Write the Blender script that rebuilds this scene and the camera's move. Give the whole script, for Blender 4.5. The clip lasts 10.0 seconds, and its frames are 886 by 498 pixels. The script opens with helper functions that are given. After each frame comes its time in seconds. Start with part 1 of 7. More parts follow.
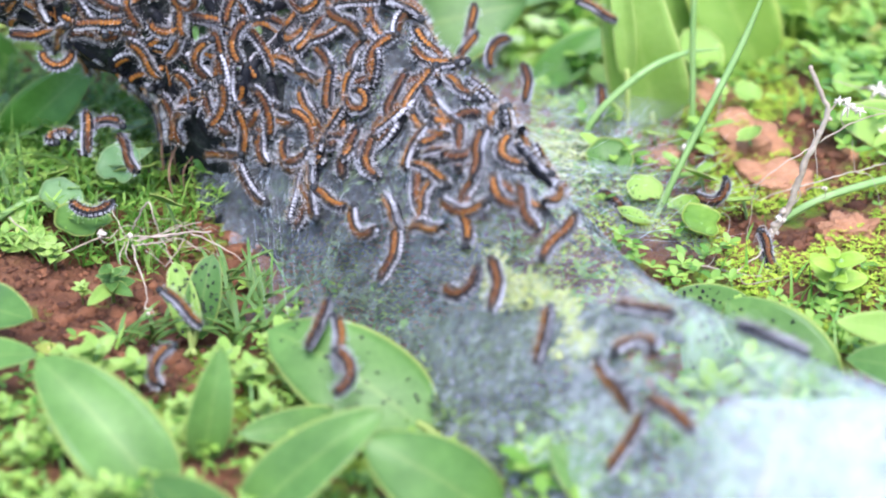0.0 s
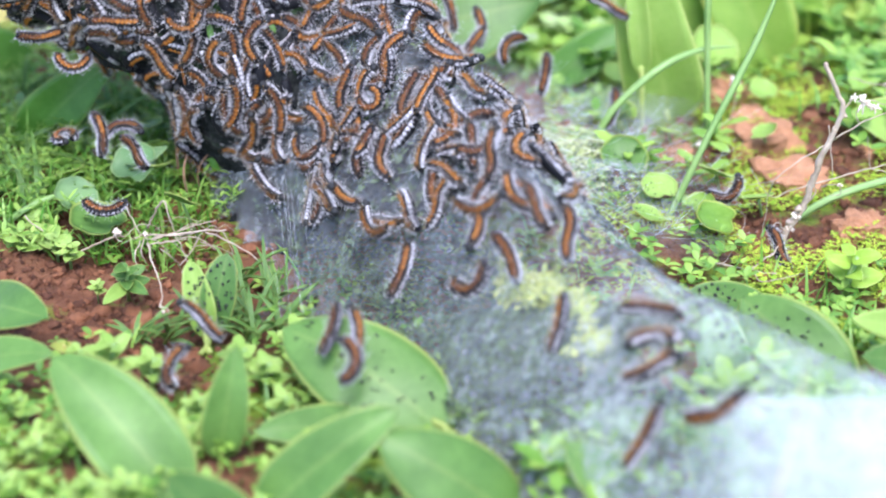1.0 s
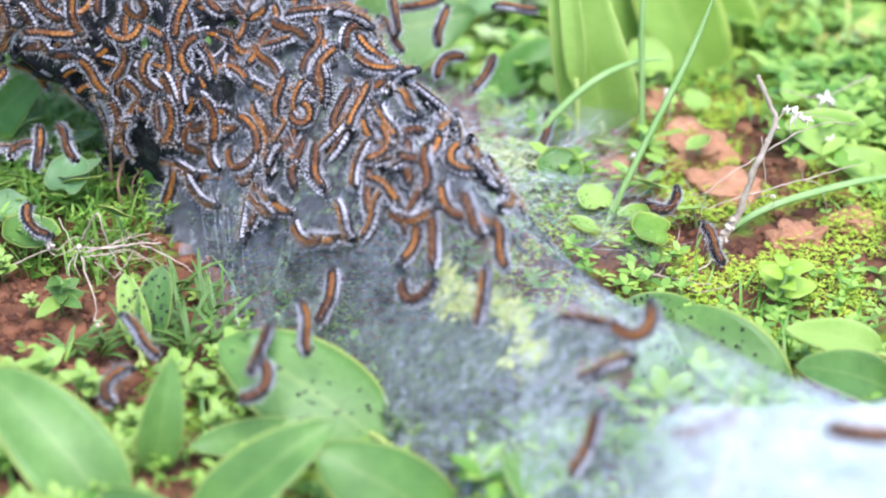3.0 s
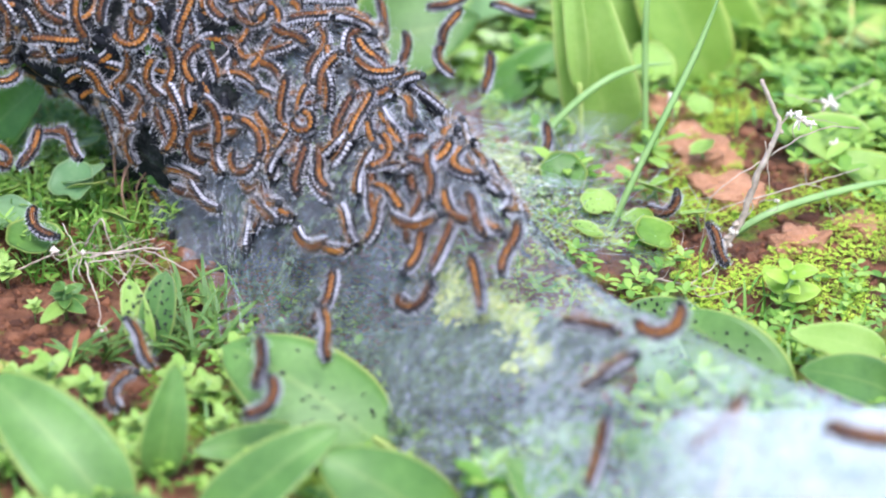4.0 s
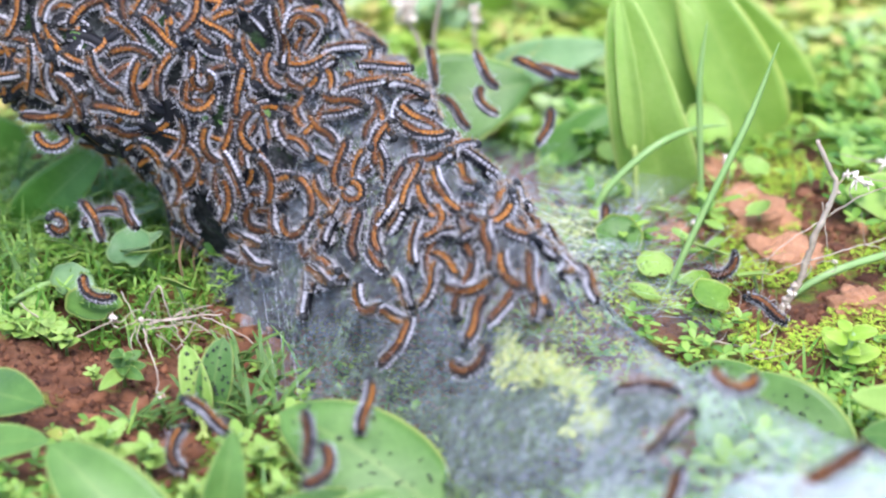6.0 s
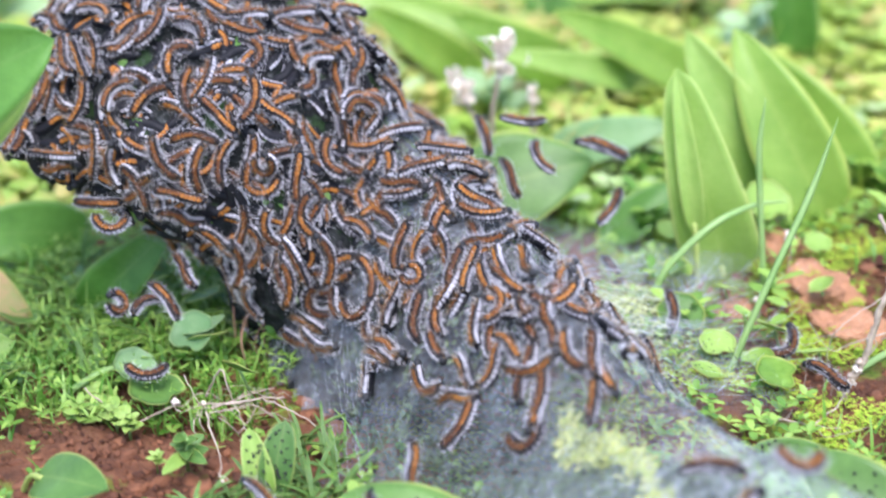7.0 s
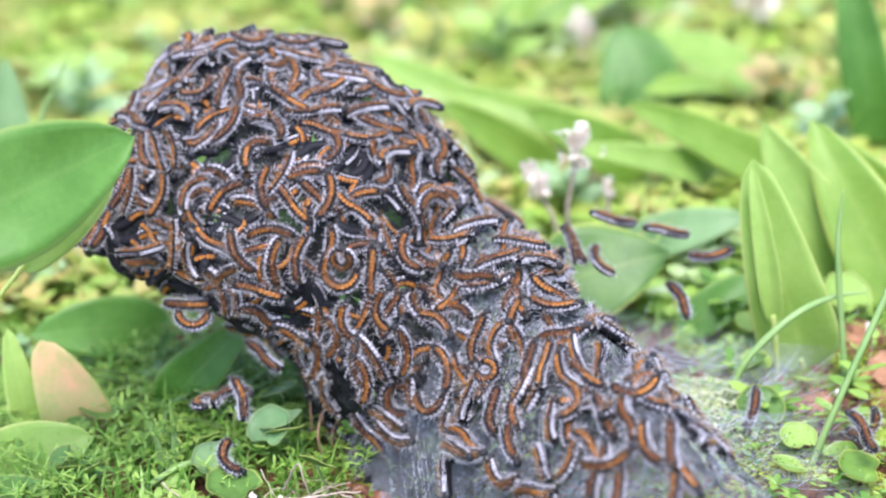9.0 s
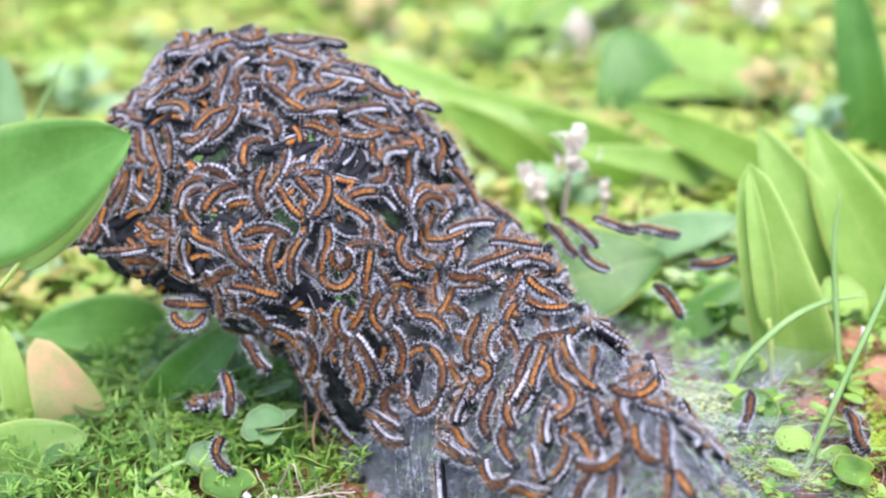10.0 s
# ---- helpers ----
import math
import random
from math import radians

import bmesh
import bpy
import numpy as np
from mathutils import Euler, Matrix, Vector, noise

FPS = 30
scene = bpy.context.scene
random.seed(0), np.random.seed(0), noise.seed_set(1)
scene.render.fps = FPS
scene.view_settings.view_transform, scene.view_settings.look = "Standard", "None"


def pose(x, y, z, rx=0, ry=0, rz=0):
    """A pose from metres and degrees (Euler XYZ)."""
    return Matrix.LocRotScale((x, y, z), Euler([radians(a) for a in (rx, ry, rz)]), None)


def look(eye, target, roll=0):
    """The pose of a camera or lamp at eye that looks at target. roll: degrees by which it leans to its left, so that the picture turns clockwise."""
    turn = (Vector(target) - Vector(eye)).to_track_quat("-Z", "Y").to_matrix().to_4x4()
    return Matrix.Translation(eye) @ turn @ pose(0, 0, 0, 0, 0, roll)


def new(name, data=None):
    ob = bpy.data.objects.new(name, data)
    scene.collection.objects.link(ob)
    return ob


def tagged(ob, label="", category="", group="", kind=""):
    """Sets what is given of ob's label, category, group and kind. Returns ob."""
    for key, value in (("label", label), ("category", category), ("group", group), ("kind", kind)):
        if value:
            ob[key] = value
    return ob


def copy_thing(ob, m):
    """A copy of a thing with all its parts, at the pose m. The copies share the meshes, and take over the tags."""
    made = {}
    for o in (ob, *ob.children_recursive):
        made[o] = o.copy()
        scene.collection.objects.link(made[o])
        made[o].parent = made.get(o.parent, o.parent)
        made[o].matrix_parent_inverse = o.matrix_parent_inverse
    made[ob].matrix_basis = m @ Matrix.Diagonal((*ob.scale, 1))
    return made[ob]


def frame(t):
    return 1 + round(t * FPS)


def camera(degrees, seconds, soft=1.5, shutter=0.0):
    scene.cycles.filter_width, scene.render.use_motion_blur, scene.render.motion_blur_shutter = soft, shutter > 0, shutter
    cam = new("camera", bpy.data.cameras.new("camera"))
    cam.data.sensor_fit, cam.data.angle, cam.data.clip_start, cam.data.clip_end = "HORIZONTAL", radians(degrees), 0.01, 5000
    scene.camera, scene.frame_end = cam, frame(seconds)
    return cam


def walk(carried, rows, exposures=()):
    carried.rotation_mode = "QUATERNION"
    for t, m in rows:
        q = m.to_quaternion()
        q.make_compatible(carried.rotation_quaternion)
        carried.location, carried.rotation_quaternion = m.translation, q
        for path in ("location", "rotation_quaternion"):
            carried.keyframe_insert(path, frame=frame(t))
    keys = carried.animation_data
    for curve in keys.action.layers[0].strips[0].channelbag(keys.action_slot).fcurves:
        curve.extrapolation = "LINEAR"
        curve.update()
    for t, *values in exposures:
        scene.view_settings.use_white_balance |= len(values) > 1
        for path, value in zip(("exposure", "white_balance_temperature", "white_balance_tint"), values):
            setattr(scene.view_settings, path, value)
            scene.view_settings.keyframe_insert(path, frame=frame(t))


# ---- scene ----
FOCUS = 0.596
cam = camera(30, 10.0, soft=2.0, shutter=0.5)
cam.data.dof.use_dof = True
cam.data.dof.focus_distance = FOCUS
cam.data.dof.aperture_fstop = 5.8
EYE = (0.0, 0.0, 0.31)


def aim(down, right, roll):
    """The pose of the hand-held camera: degrees below level, to the right of +y, and of lean."""
    return pose(*EYE, 90 - down, 0, -right) @ pose(0, 0, 0, 0, 0, roll)


walk(cam, [
    (0.0, aim(30.59, -0.65, 0.22)),
    (0.5, aim(30.84, -1.02, 0.07)),
    (1.0, aim(30.66, -1.24, -0.20)),
    (1.5, aim(30.43, -0.27, 0.14)),
    (2.0, aim(29.97, 0.39, 0.37)),
    (2.5, aim(30.24, 1.30, 0.93)),
    (4.0, aim(30.07, 1.16, 0.73)),
    (4.5, aim(29.57, 0.60, 0.25)),
    (5.0, aim(28.80, -0.00, 0.00)),
    (5.5, aim(28.33, -0.24, -0.08)),
    (5.7, aim(28.25, -0.49, -0.35)),
    (6.8, aim(25.60, -2.85, -2.25)),
    (7.0, aim(24.99, -3.29, -2.58)),
    (7.5, aim(23.35, -4.80, -3.27)),
    (8.0, aim(22.45, -5.51, -3.53)),
    (8.5, aim(21.39, -5.98, -3.89)),
    (9.0, aim(21.61, -5.95, -3.95)),
    (9.5, aim(21.65, -5.78, -3.82)),
    (10.0, aim(21.58, -5.81, -3.43)),
], [(0.0, 1.71, 6250, 15.0), (2.6, 1.71, 6250, 15.0), (4.5, 1.60, 6250, 15.0), (5.6, 1.60, 6300, 15.5), (7.5, 1.66, 6400, 17.5), (10.0, 1.67, 6450, 19.0)])

# ---- light: bright overcast sky with a soft high sun behind thin cloud ----
world = bpy.data.worlds.new("overcast_sky")
scene.world = world
world.use_nodes = True
sky = world.node_tree.nodes.new("ShaderNodeTexSky")
sky.sky_type = "NISHITA"
sky.sun_disc = False
sky.sun_elevation, sky.sun_rotation = radians(68), radians(170)
sky.air_density, sky.dust_density, sky.ozone_density = 1.0, 1.5, 2.0
back = world.node_tree.nodes["Background"]
world.node_tree.links.new(sky.outputs[0], back.inputs[0])
back.inputs[1].default_value = 0.15
sun_data = bpy.data.lights.new("sun", "SUN")
sun_data.energy, sun_data.angle, sun_data.color = 1.5, radians(35), (0.95, 0.97, 1.0)
sun = new("sun", sun_data)
sun.matrix_world = look((0.15, -0.35, 2.2), (0, 0.5, 0))


# ---- materials ----
class Nodes:
    """Short hand for building one node material."""

    def __init__(self, name):
        self.mat = bpy.data.materials.new(name)
        self.mat.use_nodes = True
        self.tree = self.mat.node_tree
        self.out = self.tree.nodes["Material Output"]
        self.bsdf = self.tree.nodes["Principled BSDF"]

    def add(self, kind, ins=()):
        n = self.tree.nodes.new(kind)
        for key, v in dict(ins).items():
            if hasattr(v, "is_linked"):
                self.tree.links.new(v, n.inputs[key])
            else:
                n.inputs[key].default_value = v
        return n

    def noise(self, scale, detail=4.0, rough=0.6, vec=None):
        n = self.add("ShaderNodeTexNoise", {"Scale": scale, "Detail": detail, "Roughness": rough})
        if vec is not None:
            self.tree.links.new(vec, n.inputs["Vector"])
        return n.outputs["Fac"]

    def place(self):
        return self.add("ShaderNodeTexCoord").outputs["Object"]

    def ramp(self, fac, *stops):
        n = self.add("ShaderNodeValToRGB", {"Fac": fac})
        e = n.color_ramp.elements
        while len(e) < len(stops):
            e.new(0.5)
        for el, (p, c) in zip(e, stops):
            el.position, el.color = p, (*c, 1) if not isinstance(c, float) else (c, c, c, 1)
        return n.outputs["Color"]

    def mix(self, fac, a, b, blend="MIX"):
        n = self.add("ShaderNodeMix")
        n.data_type, n.blend_type = "RGBA", blend
        for i, v in ((0, fac), (6, a), (7, b)):
            if hasattr(v, "is_linked"):
                self.tree.links.new(v, n.inputs[i])
            else:
                n.inputs[i].default_value = v if i == 0 else (*v, 1)
        return n.outputs[2]

    def maths(self, op, a, b=0.0, clamp=False):
        n = self.add("ShaderNodeMath")
        n.operation, n.use_clamp = op, clamp
        for i, v in ((0, a), (1, b)):
            if hasattr(v, "is_linked"):
                self.tree.links.new(v, n.inputs[i])
            else:
                n.inputs[i].default_value = v
        return n.outputs[0]

    def bump(self, height, strength, distance):
        n = self.add("ShaderNodeBump", {"Height": height, "Strength": strength, "Distance": distance})
        self.tree.links.new(n.outputs[0], self.bsdf.inputs["Normal"])
        return n.outputs[0]

    def base(self, color, rough=0.6):
        for key, v in (("Base Color", color), ("Roughness", rough)):
            if hasattr(v, "is_linked"):
                self.tree.links.new(v, self.bsdf.inputs[key])
            else:
                self.bsdf.inputs[key].default_value = (*v, 1) if key == "Base Color" else v
        return self

    def thin(self, color, share):
        """Lets part of the light through, as a leaf or web does."""
        tr = self.add("ShaderNodeBsdfTranslucent", {"Color": color})
        m = self.add("ShaderNodeMixShader", {0: share, 1: self.bsdf.outputs[0], 2: tr.outputs[0]})
        self.tree.links.new(m.outputs[0], self.out.inputs[0])
        return m.outputs[0]


def leaf_material(name, low, high, rim, rough=0.40, share=0.36):
    """Fleshy leaf: pale midrib and margin, fine veins along it, blotches at two scales."""
    m = Nodes(name)
    uv = m.add("ShaderNodeUVMap").outputs[0]
    split = m.add("ShaderNodeSeparateXYZ", {0: uv})
    across = m.maths("ABSOLUTE", m.maths("SUBTRACT", m.maths("MULTIPLY", split.outputs[1], 2.0), 1.0))
    rnd = m.add("ShaderNodeObjectInfo").outputs["Random"]
    where = m.place()
    blotch = m.noise(55.0, 3.0, 0.6, where)
    fine = m.noise(420.0, 3.0, 0.7, where)
    shade = m.maths("ADD", m.maths("MULTIPLY", blotch, 0.7), m.maths("MULTIPLY", fine, 0.3))
    shade = m.maths("ADD", shade, m.maths("MULTIPLY", m.maths("SUBTRACT", rnd, 0.5), 0.22))
    col = m.ramp(shade, (0.30, low), (0.70, high))
    rib = m.ramp(across, (0.0, 1.0), (0.10, 0.0))
    col = m.mix(m.maths("MULTIPLY", rib, 0.15), col, rim)
    edge = m.ramp(across, (0.90, 0.0), (0.975, 1.0))
    col = m.mix(m.maths("MULTIPLY", edge, 0.8), col, rim)
    veins = m.add("ShaderNodeTexWave", {"Vector": uv, "Scale": 9.0, "Distortion": 1.2, "Detail": 2.0})
    veins.bands_direction = "Y"
    col = m.mix(m.maths("MULTIPLY", veins.outputs[1], 0.05), col, rim)
    m.base(col, rough)
    m.bsdf.inputs["Specular IOR Level"].default_value = 0.36
    m.bsdf.inputs["Coat Weight"].default_value = 0.05
    m.bsdf.inputs["Coat Roughness"].default_value = 0.3
    h = m.maths("ADD", m.maths("MULTIPLY", veins.outputs[1], 0.12), fine)
    m.bump(h, 0.25, 0.0004)
    m.thin(col, share)
    return m.mat


LEAF = [
    leaf_material("leaf_green", (0.075, 0.185, 0.036), (0.170, 0.335, 0.075), (0.50, 0.58, 0.16)),
    leaf_material("leaf_pale", (0.250, 0.430, 0.070), (0.400, 0.570, 0.140), (0.60, 0.68, 0.22)),
    leaf_material("leaf_yellow", (0.420, 0.480, 0.090), (0.600, 0.580, 0.160), (0.66, 0.60, 0.20)),
    leaf_material("leaf_dark", (0.068, 0.205, 0.022), (0.140, 0.335, 0.055), (0.30, 0.44, 0.12)),
    leaf_material("leaf_glaucous", (0.180, 0.350, 0.130), (0.310, 0.490, 0.220), (0.44, 0.58, 0.26)),
    leaf_material("leaf_peach", (0.340, 0.540, 0.140), (0.820, 0.520, 0.300), (0.56, 0.60, 0.20), 0.40, 0.5),
    leaf_material("leaf_fresh", (0.150, 0.310, 0.028), (0.290, 0.460, 0.075), (0.56, 0.62, 0.15)),
    leaf_material("leaf_mint", (0.300, 0.480, 0.200), (0.460, 0.620, 0.330), (0.50, 0.64, 0.36)),
    leaf_material("leaf_bright", (0.340, 0.540, 0.060), (0.500, 0.690, 0.120), (0.62, 0.74, 0.20)),
]


def plain_material(name, low, high, scale, rough=0.7, share=0.0, relief=0.3, size=0.0005, island=False):
    m = Nodes(name)
    where = m.place()
    f = m.noise(scale, 5.0, 0.65, where)
    if island:
        r = m.add("ShaderNodeNewGeometry").outputs["Random Per Island"]
        f = m.maths("ADD", m.maths("MULTIPLY", f, 0.45), m.maths("MULTIPLY", r, 0.55))
    col = m.ramp(f, (0.25, low), (0.75, high))
    m.base(col, rough)
    m.bump(m.noise(scale * 6, 4.0, 0.6, where), relief, size)
    if share:
        m.thin(col, share)
    return m.mat


COVER = plain_material("ground_cover_leaf", (0.10, 0.25, 0.026), (0.36, 0.54, 0.10), 30, 0.42, 0.3, 0.1, island=True)


def mixed_material(name, *tones):
    """Many small plants of several hues, one hue to a leaf, drifting from patch to patch."""
    m = Nodes(name)
    where = m.place()
    r = m.add("ShaderNodeNewGeometry").outputs["Random Per Island"]
    f = m.maths("ADD", m.maths("MULTIPLY", m.noise(11.0, 3.0, 0.5, where), 1.25), m.maths("MULTIPLY", m.maths("SUBTRACT", r, 0.5), 0.16))
    col = m.ramp(f, *[(0.36 + 0.52 * k / (len(tones) - 1), c) for k, c in enumerate(tones)])
    col = m.mix(m.maths("MULTIPLY", m.noise(90.0, 3.0, 0.6, where), 0.25), col, (0.24, 0.40, 0.05))
    m.base(col, 0.5)
    m.thin(col, 0.35)
    return m.mat


FAR_COVER = mixed_material("far_cover_leaf", (0.24, 0.40, 0.05), (0.31, 0.46, 0.07), (0.44, 0.52, 0.09), (0.34, 0.52, 0.10), (0.62, 0.44, 0.16), (0.38, 0.56, 0.13), (0.56, 0.66, 0.38), (0.34, 0.54, 0.10))
FAR_MOSS = plain_material("far_moss", (0.34, 0.50, 0.07), (0.58, 0.58, 0.16), 20, 0.8, 0.3, 0.1, island=True)
FLAKE = plain_material("yellowed_flake", (0.28, 0.36, 0.11), (0.66, 0.68, 0.36), 150, 0.8, 0.2, 0.2, island=True)
WITHER = plain_material("withered_leaf", (0.30, 0.38, 0.07), (0.60, 0.62, 0.18), 150, 0.8, 0.25, 0.2, island=True)
FLECK = plain_material("web_fleck", (0.008, 0.012, 0.008), (0.13, 0.20, 0.06), 300, 0.7, 0.2, 0.2, island=True)
# leaf scraps, coloured darker to carry the shade below the tent as well
SHADED_LITTER = plain_material("web_litter", (0.012, 0.020, 0.014), (0.10, 0.16, 0.055), 200, 0.8, 0.1, 0.2, island=True)
GRASS = plain_material("grass_blade", (0.10, 0.30, 0.03), (0.32, 0.52, 0.10), 40, 0.4, 0.3, 0.1, island=True)
BLADE = plain_material("grass_single", (0.22, 0.40, 0.10), (0.38, 0.55, 0.20), 60, 0.4, 0.25, 0.2)
MOSS = plain_material("moss", (0.27, 0.47, 0.03), (0.60, 0.69, 0.085), 60, 0.8, 0.3, 0.2, island=True)
STRAW = plain_material("dry_stalk", (0.24, 0.17, 0.11), (0.64, 0.52, 0.41), 120, 0.8)
STRAW_DARK = plain_material("brown_stem", (0.16, 0.08, 0.045), (0.34, 0.20, 0.12), 120, 0.8)
PETAL = plain_material("dry_petal", (0.95, 0.80, 0.68), (0.98, 0.92, 0.81), 150, 0.7, 0.3)
CLOD = plain_material("red_stone", (0.34, 0.14, 0.060), (0.72, 0.36, 0.19), 110, 0.9, 0.0, 1.0, 0.003)
CRUMB = plain_material("soil_crumb", (0.11, 0.038, 0.018), (0.40, 0.16, 0.075), 420, 0.95, 0.0, 1.0, 0.0012, island=True)
FRASS = plain_material("dropping", (0.008, 0.010, 0.008), (0.035, 0.04, 0.03), 600, 0.7)
HEAD = plain_material("head_black", (0.005, 0.005, 0.006), (0.016, 0.016, 0.018), 900, 0.55)
HAIR = plain_material("pale_hair", (0.60, 0.57, 0.58), (0.97, 0.95, 0.96), 600, 0.5, 0.3, 0.0, island=True)
HAIR_GOLD = plain_material("golden_hair", (0.35, 0.17, 0.04), (0.75, 0.45, 0.12), 600, 0.5, 0.4, 0.0, island=True)
HAIR_DARK = plain_material("dark_hair", (0.012, 0.011, 0.012), (0.10, 0.075, 0.055), 600, 0.5, 0.0, 0.0)


def ground_material():
    m = Nodes("red_soil")
    where = m.place()
    big, mid, fine = m.noise(9.0, 4, 0.6, where), m.noise(45.0, 5, 0.65, where), m.noise(260.0, 5, 0.7, where)
    soil = m.ramp(mid, (0.3, (0.10, 0.036, 0.017)), (0.50, (0.32, 0.120, 0.052)), (0.72, (0.58, 0.27, 0.135)))
    soil = m.mix(m.maths("MULTIPLY", fine, 0.5), soil, (0.09, 0.035, 0.018))
    green = m.ramp(fine, (0.3, (0.09, 0.20, 0.015)), (0.7, (0.34, 0.46, 0.03)))
    patch = m.ramp(m.maths("ADD", big, m.maths("MULTIPLY", m.maths("SUBTRACT", mid, 0.5), 0.5)), (0.50, 0.0), (0.58, 1.0))
    col = m.mix(patch, soil, green)
    m.base(col, 0.9)
    m.bump(m.maths("ADD", mid, m.maths("MULTIPLY", fine, 1.5)), 1.0, 0.006)
    return m.mat


def silk_material(name, thin_at, thick_at, tint, grain, fading=False, thinning=False, through_it=0.45):
    """Web: a haze of fibres, denser in streaks; the gaps let the light through."""
    m = Nodes(name)
    where = m.place()
    stretch = m.add("ShaderNodeMapping", {"Vector": where, "Rotation": (0.0, 0.0, 0.7), "Scale": (1.0, 0.16, 0.3)})
    fib = m.noise(900.0, 3, 0.7, stretch.outputs[0])
    stretch2 = m.add("ShaderNodeMapping", {"Vector": where, "Rotation": (0.0, 0.3, -0.5), "Scale": (0.18, 1.0, 0.4)})
    fib2 = m.noise(700.0, 3, 0.7, stretch2.outputs[0])
    cloud = m.maths("ADD", m.maths("MULTIPLY", m.noise(grain, 4, 0.6, where), 0.5), m.maths("MULTIPLY", m.noise(grain * 0.3, 2, 0.5, where), 0.5))
    felt = m.noise(300.0, 4, 0.7, where)
    f = m.maths("ADD", m.maths("MULTIPLY", m.maths("ADD", fib, fib2), 0.12), m.maths("MULTIPLY", cloud, 0.40))
    f = m.maths("ADD", f, m.maths("MULTIPLY", felt, 0.36))
    dens = m.add("ShaderNodeMapRange", {"Value": f, "From Min": 0.43, "From Max": 0.60, "To Min": thin_at, "To Max": thick_at}).outputs[0]
    if thinning:
        split = m.add("ShaderNodeSeparateXYZ", {0: m.add("ShaderNodeUVMap").outputs[0]})
        dens = m.maths("MULTIPLY", dens, split.outputs[0])
    if fading:
        split = m.add("ShaderNodeSeparateXYZ", {0: m.add("ShaderNodeUVMap").outputs[0]})
        dens = m.maths("MULTIPLY", dens, m.ramp(split.outputs[0], (0.02, 0.0), (0.42, 1.0)))
    m.base(tint, 0.55)
    web = m.thin((*tint, 1), through_it)
    clear = m.add("ShaderNodeBsdfTransparent")
    mix = m.add("ShaderNodeMixShader", {0: dens, 1: clear.outputs[0], 2: web})
    m.tree.links.new(mix.outputs[0], m.out.inputs[0])
    return m.mat


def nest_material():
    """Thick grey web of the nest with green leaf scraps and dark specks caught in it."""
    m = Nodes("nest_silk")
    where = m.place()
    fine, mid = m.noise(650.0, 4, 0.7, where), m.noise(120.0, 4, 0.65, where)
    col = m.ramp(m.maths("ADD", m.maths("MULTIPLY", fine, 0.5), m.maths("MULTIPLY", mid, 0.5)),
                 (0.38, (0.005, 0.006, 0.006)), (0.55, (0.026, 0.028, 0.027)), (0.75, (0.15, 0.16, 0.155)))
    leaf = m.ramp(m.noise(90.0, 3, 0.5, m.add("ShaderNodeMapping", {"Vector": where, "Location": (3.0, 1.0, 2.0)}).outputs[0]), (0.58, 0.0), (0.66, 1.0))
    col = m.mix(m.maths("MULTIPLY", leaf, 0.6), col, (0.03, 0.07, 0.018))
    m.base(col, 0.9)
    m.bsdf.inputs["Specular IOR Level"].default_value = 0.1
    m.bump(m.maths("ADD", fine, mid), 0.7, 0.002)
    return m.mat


def body_material():
    """Blackish skin with a grey bloom along the sides."""
    m = Nodes("caterpillar_skin")
    where = m.place()
    f = m.noise(700.0, 4, 0.7, where)
    rnd = m.add("ShaderNodeObjectInfo").outputs["Random"]
    f = m.maths("ADD", m.maths("MULTIPLY", f, 0.8), m.maths("MULTIPLY", rnd, 0.2))
    m.base(m.ramp(f, (0.35, (0.004, 0.004, 0.006)), (0.66, (0.010, 0.010, 0.013)), (0.85, (0.036, 0.030, 0.030))), 0.6)
    m.bsdf.inputs["Specular IOR Level"].default_value = 0.2
    m.bump(m.noise(1500.0, 3, 0.6, where), 0.4, 0.0003)
    return m.mat


def stripe_material():
    """Rust-orange back, one side painted paler as if lit, with dark teeth along both edges and a dark bead on every
    segment.
    """
    m = Nodes("caterpillar_stripe")
    uv = m.add("ShaderNodeUVMap").outputs[0]
    split = m.add("ShaderNodeSeparateXYZ", {0: uv})
    wave = m.maths("ADD", m.maths("MULTIPLY", m.maths("SINE", m.maths("MULTIPLY", split.outputs[0], 6.28318)), 0.5), 0.5)
    across = m.maths("ABSOLUTE", m.maths("SUBTRACT", m.maths("MULTIPLY", split.outputs[1], 2.0), 1.0))
    rnd = m.add("ShaderNodeObjectInfo").outputs["Random"]
    f = m.noise(800.0, 3, 0.6, m.place())
    f = m.maths("ADD", m.maths("MULTIPLY", f, 0.7), m.maths("MULTIPLY", rnd, 0.45))
    # brighter towards one edge: side light put into the colour, broken by noise
    lit_side = m.maths("ADD", m.maths("MULTIPLY", split.outputs[1], 0.30), m.maths("MULTIPLY", m.noise(150.0, 2, 0.5, m.place()), 0.25))
    f = m.maths("ADD", m.maths("MULTIPLY", f, 0.75), m.maths("SUBTRACT", lit_side, 0.15))
    col = m.ramp(f, (0.32, (0.030, 0.010, 0.005)), (0.56, (0.145, 0.046, 0.010)), (0.86, (0.50, 0.190, 0.028)))
    bead = m.maths("MULTIPLY", m.ramp(wave, (0.60, 0.0), (0.95, 1.0)), m.ramp(across, (0.06, 1.0), (0.34, 0.0)))
    col = m.mix(m.maths("MULTIPLY", bead, 0.75), col, (0.040, 0.014, 0.008))
    tooth = m.ramp(m.maths("ADD", across, m.maths("MULTIPLY", wave, 0.38)), (0.62, 0.0), (0.84, 1.0))
    col = m.mix(tooth, col, (0.010, 0.008, 0.008))
    m.base(col, 0.6)
    m.bsdf.inputs["Specular IOR Level"].default_value = 0.25
    m.bump(m.noise(1600.0, 3, 0.6, m.place()), 0.6, 0.0004)
    return m.mat


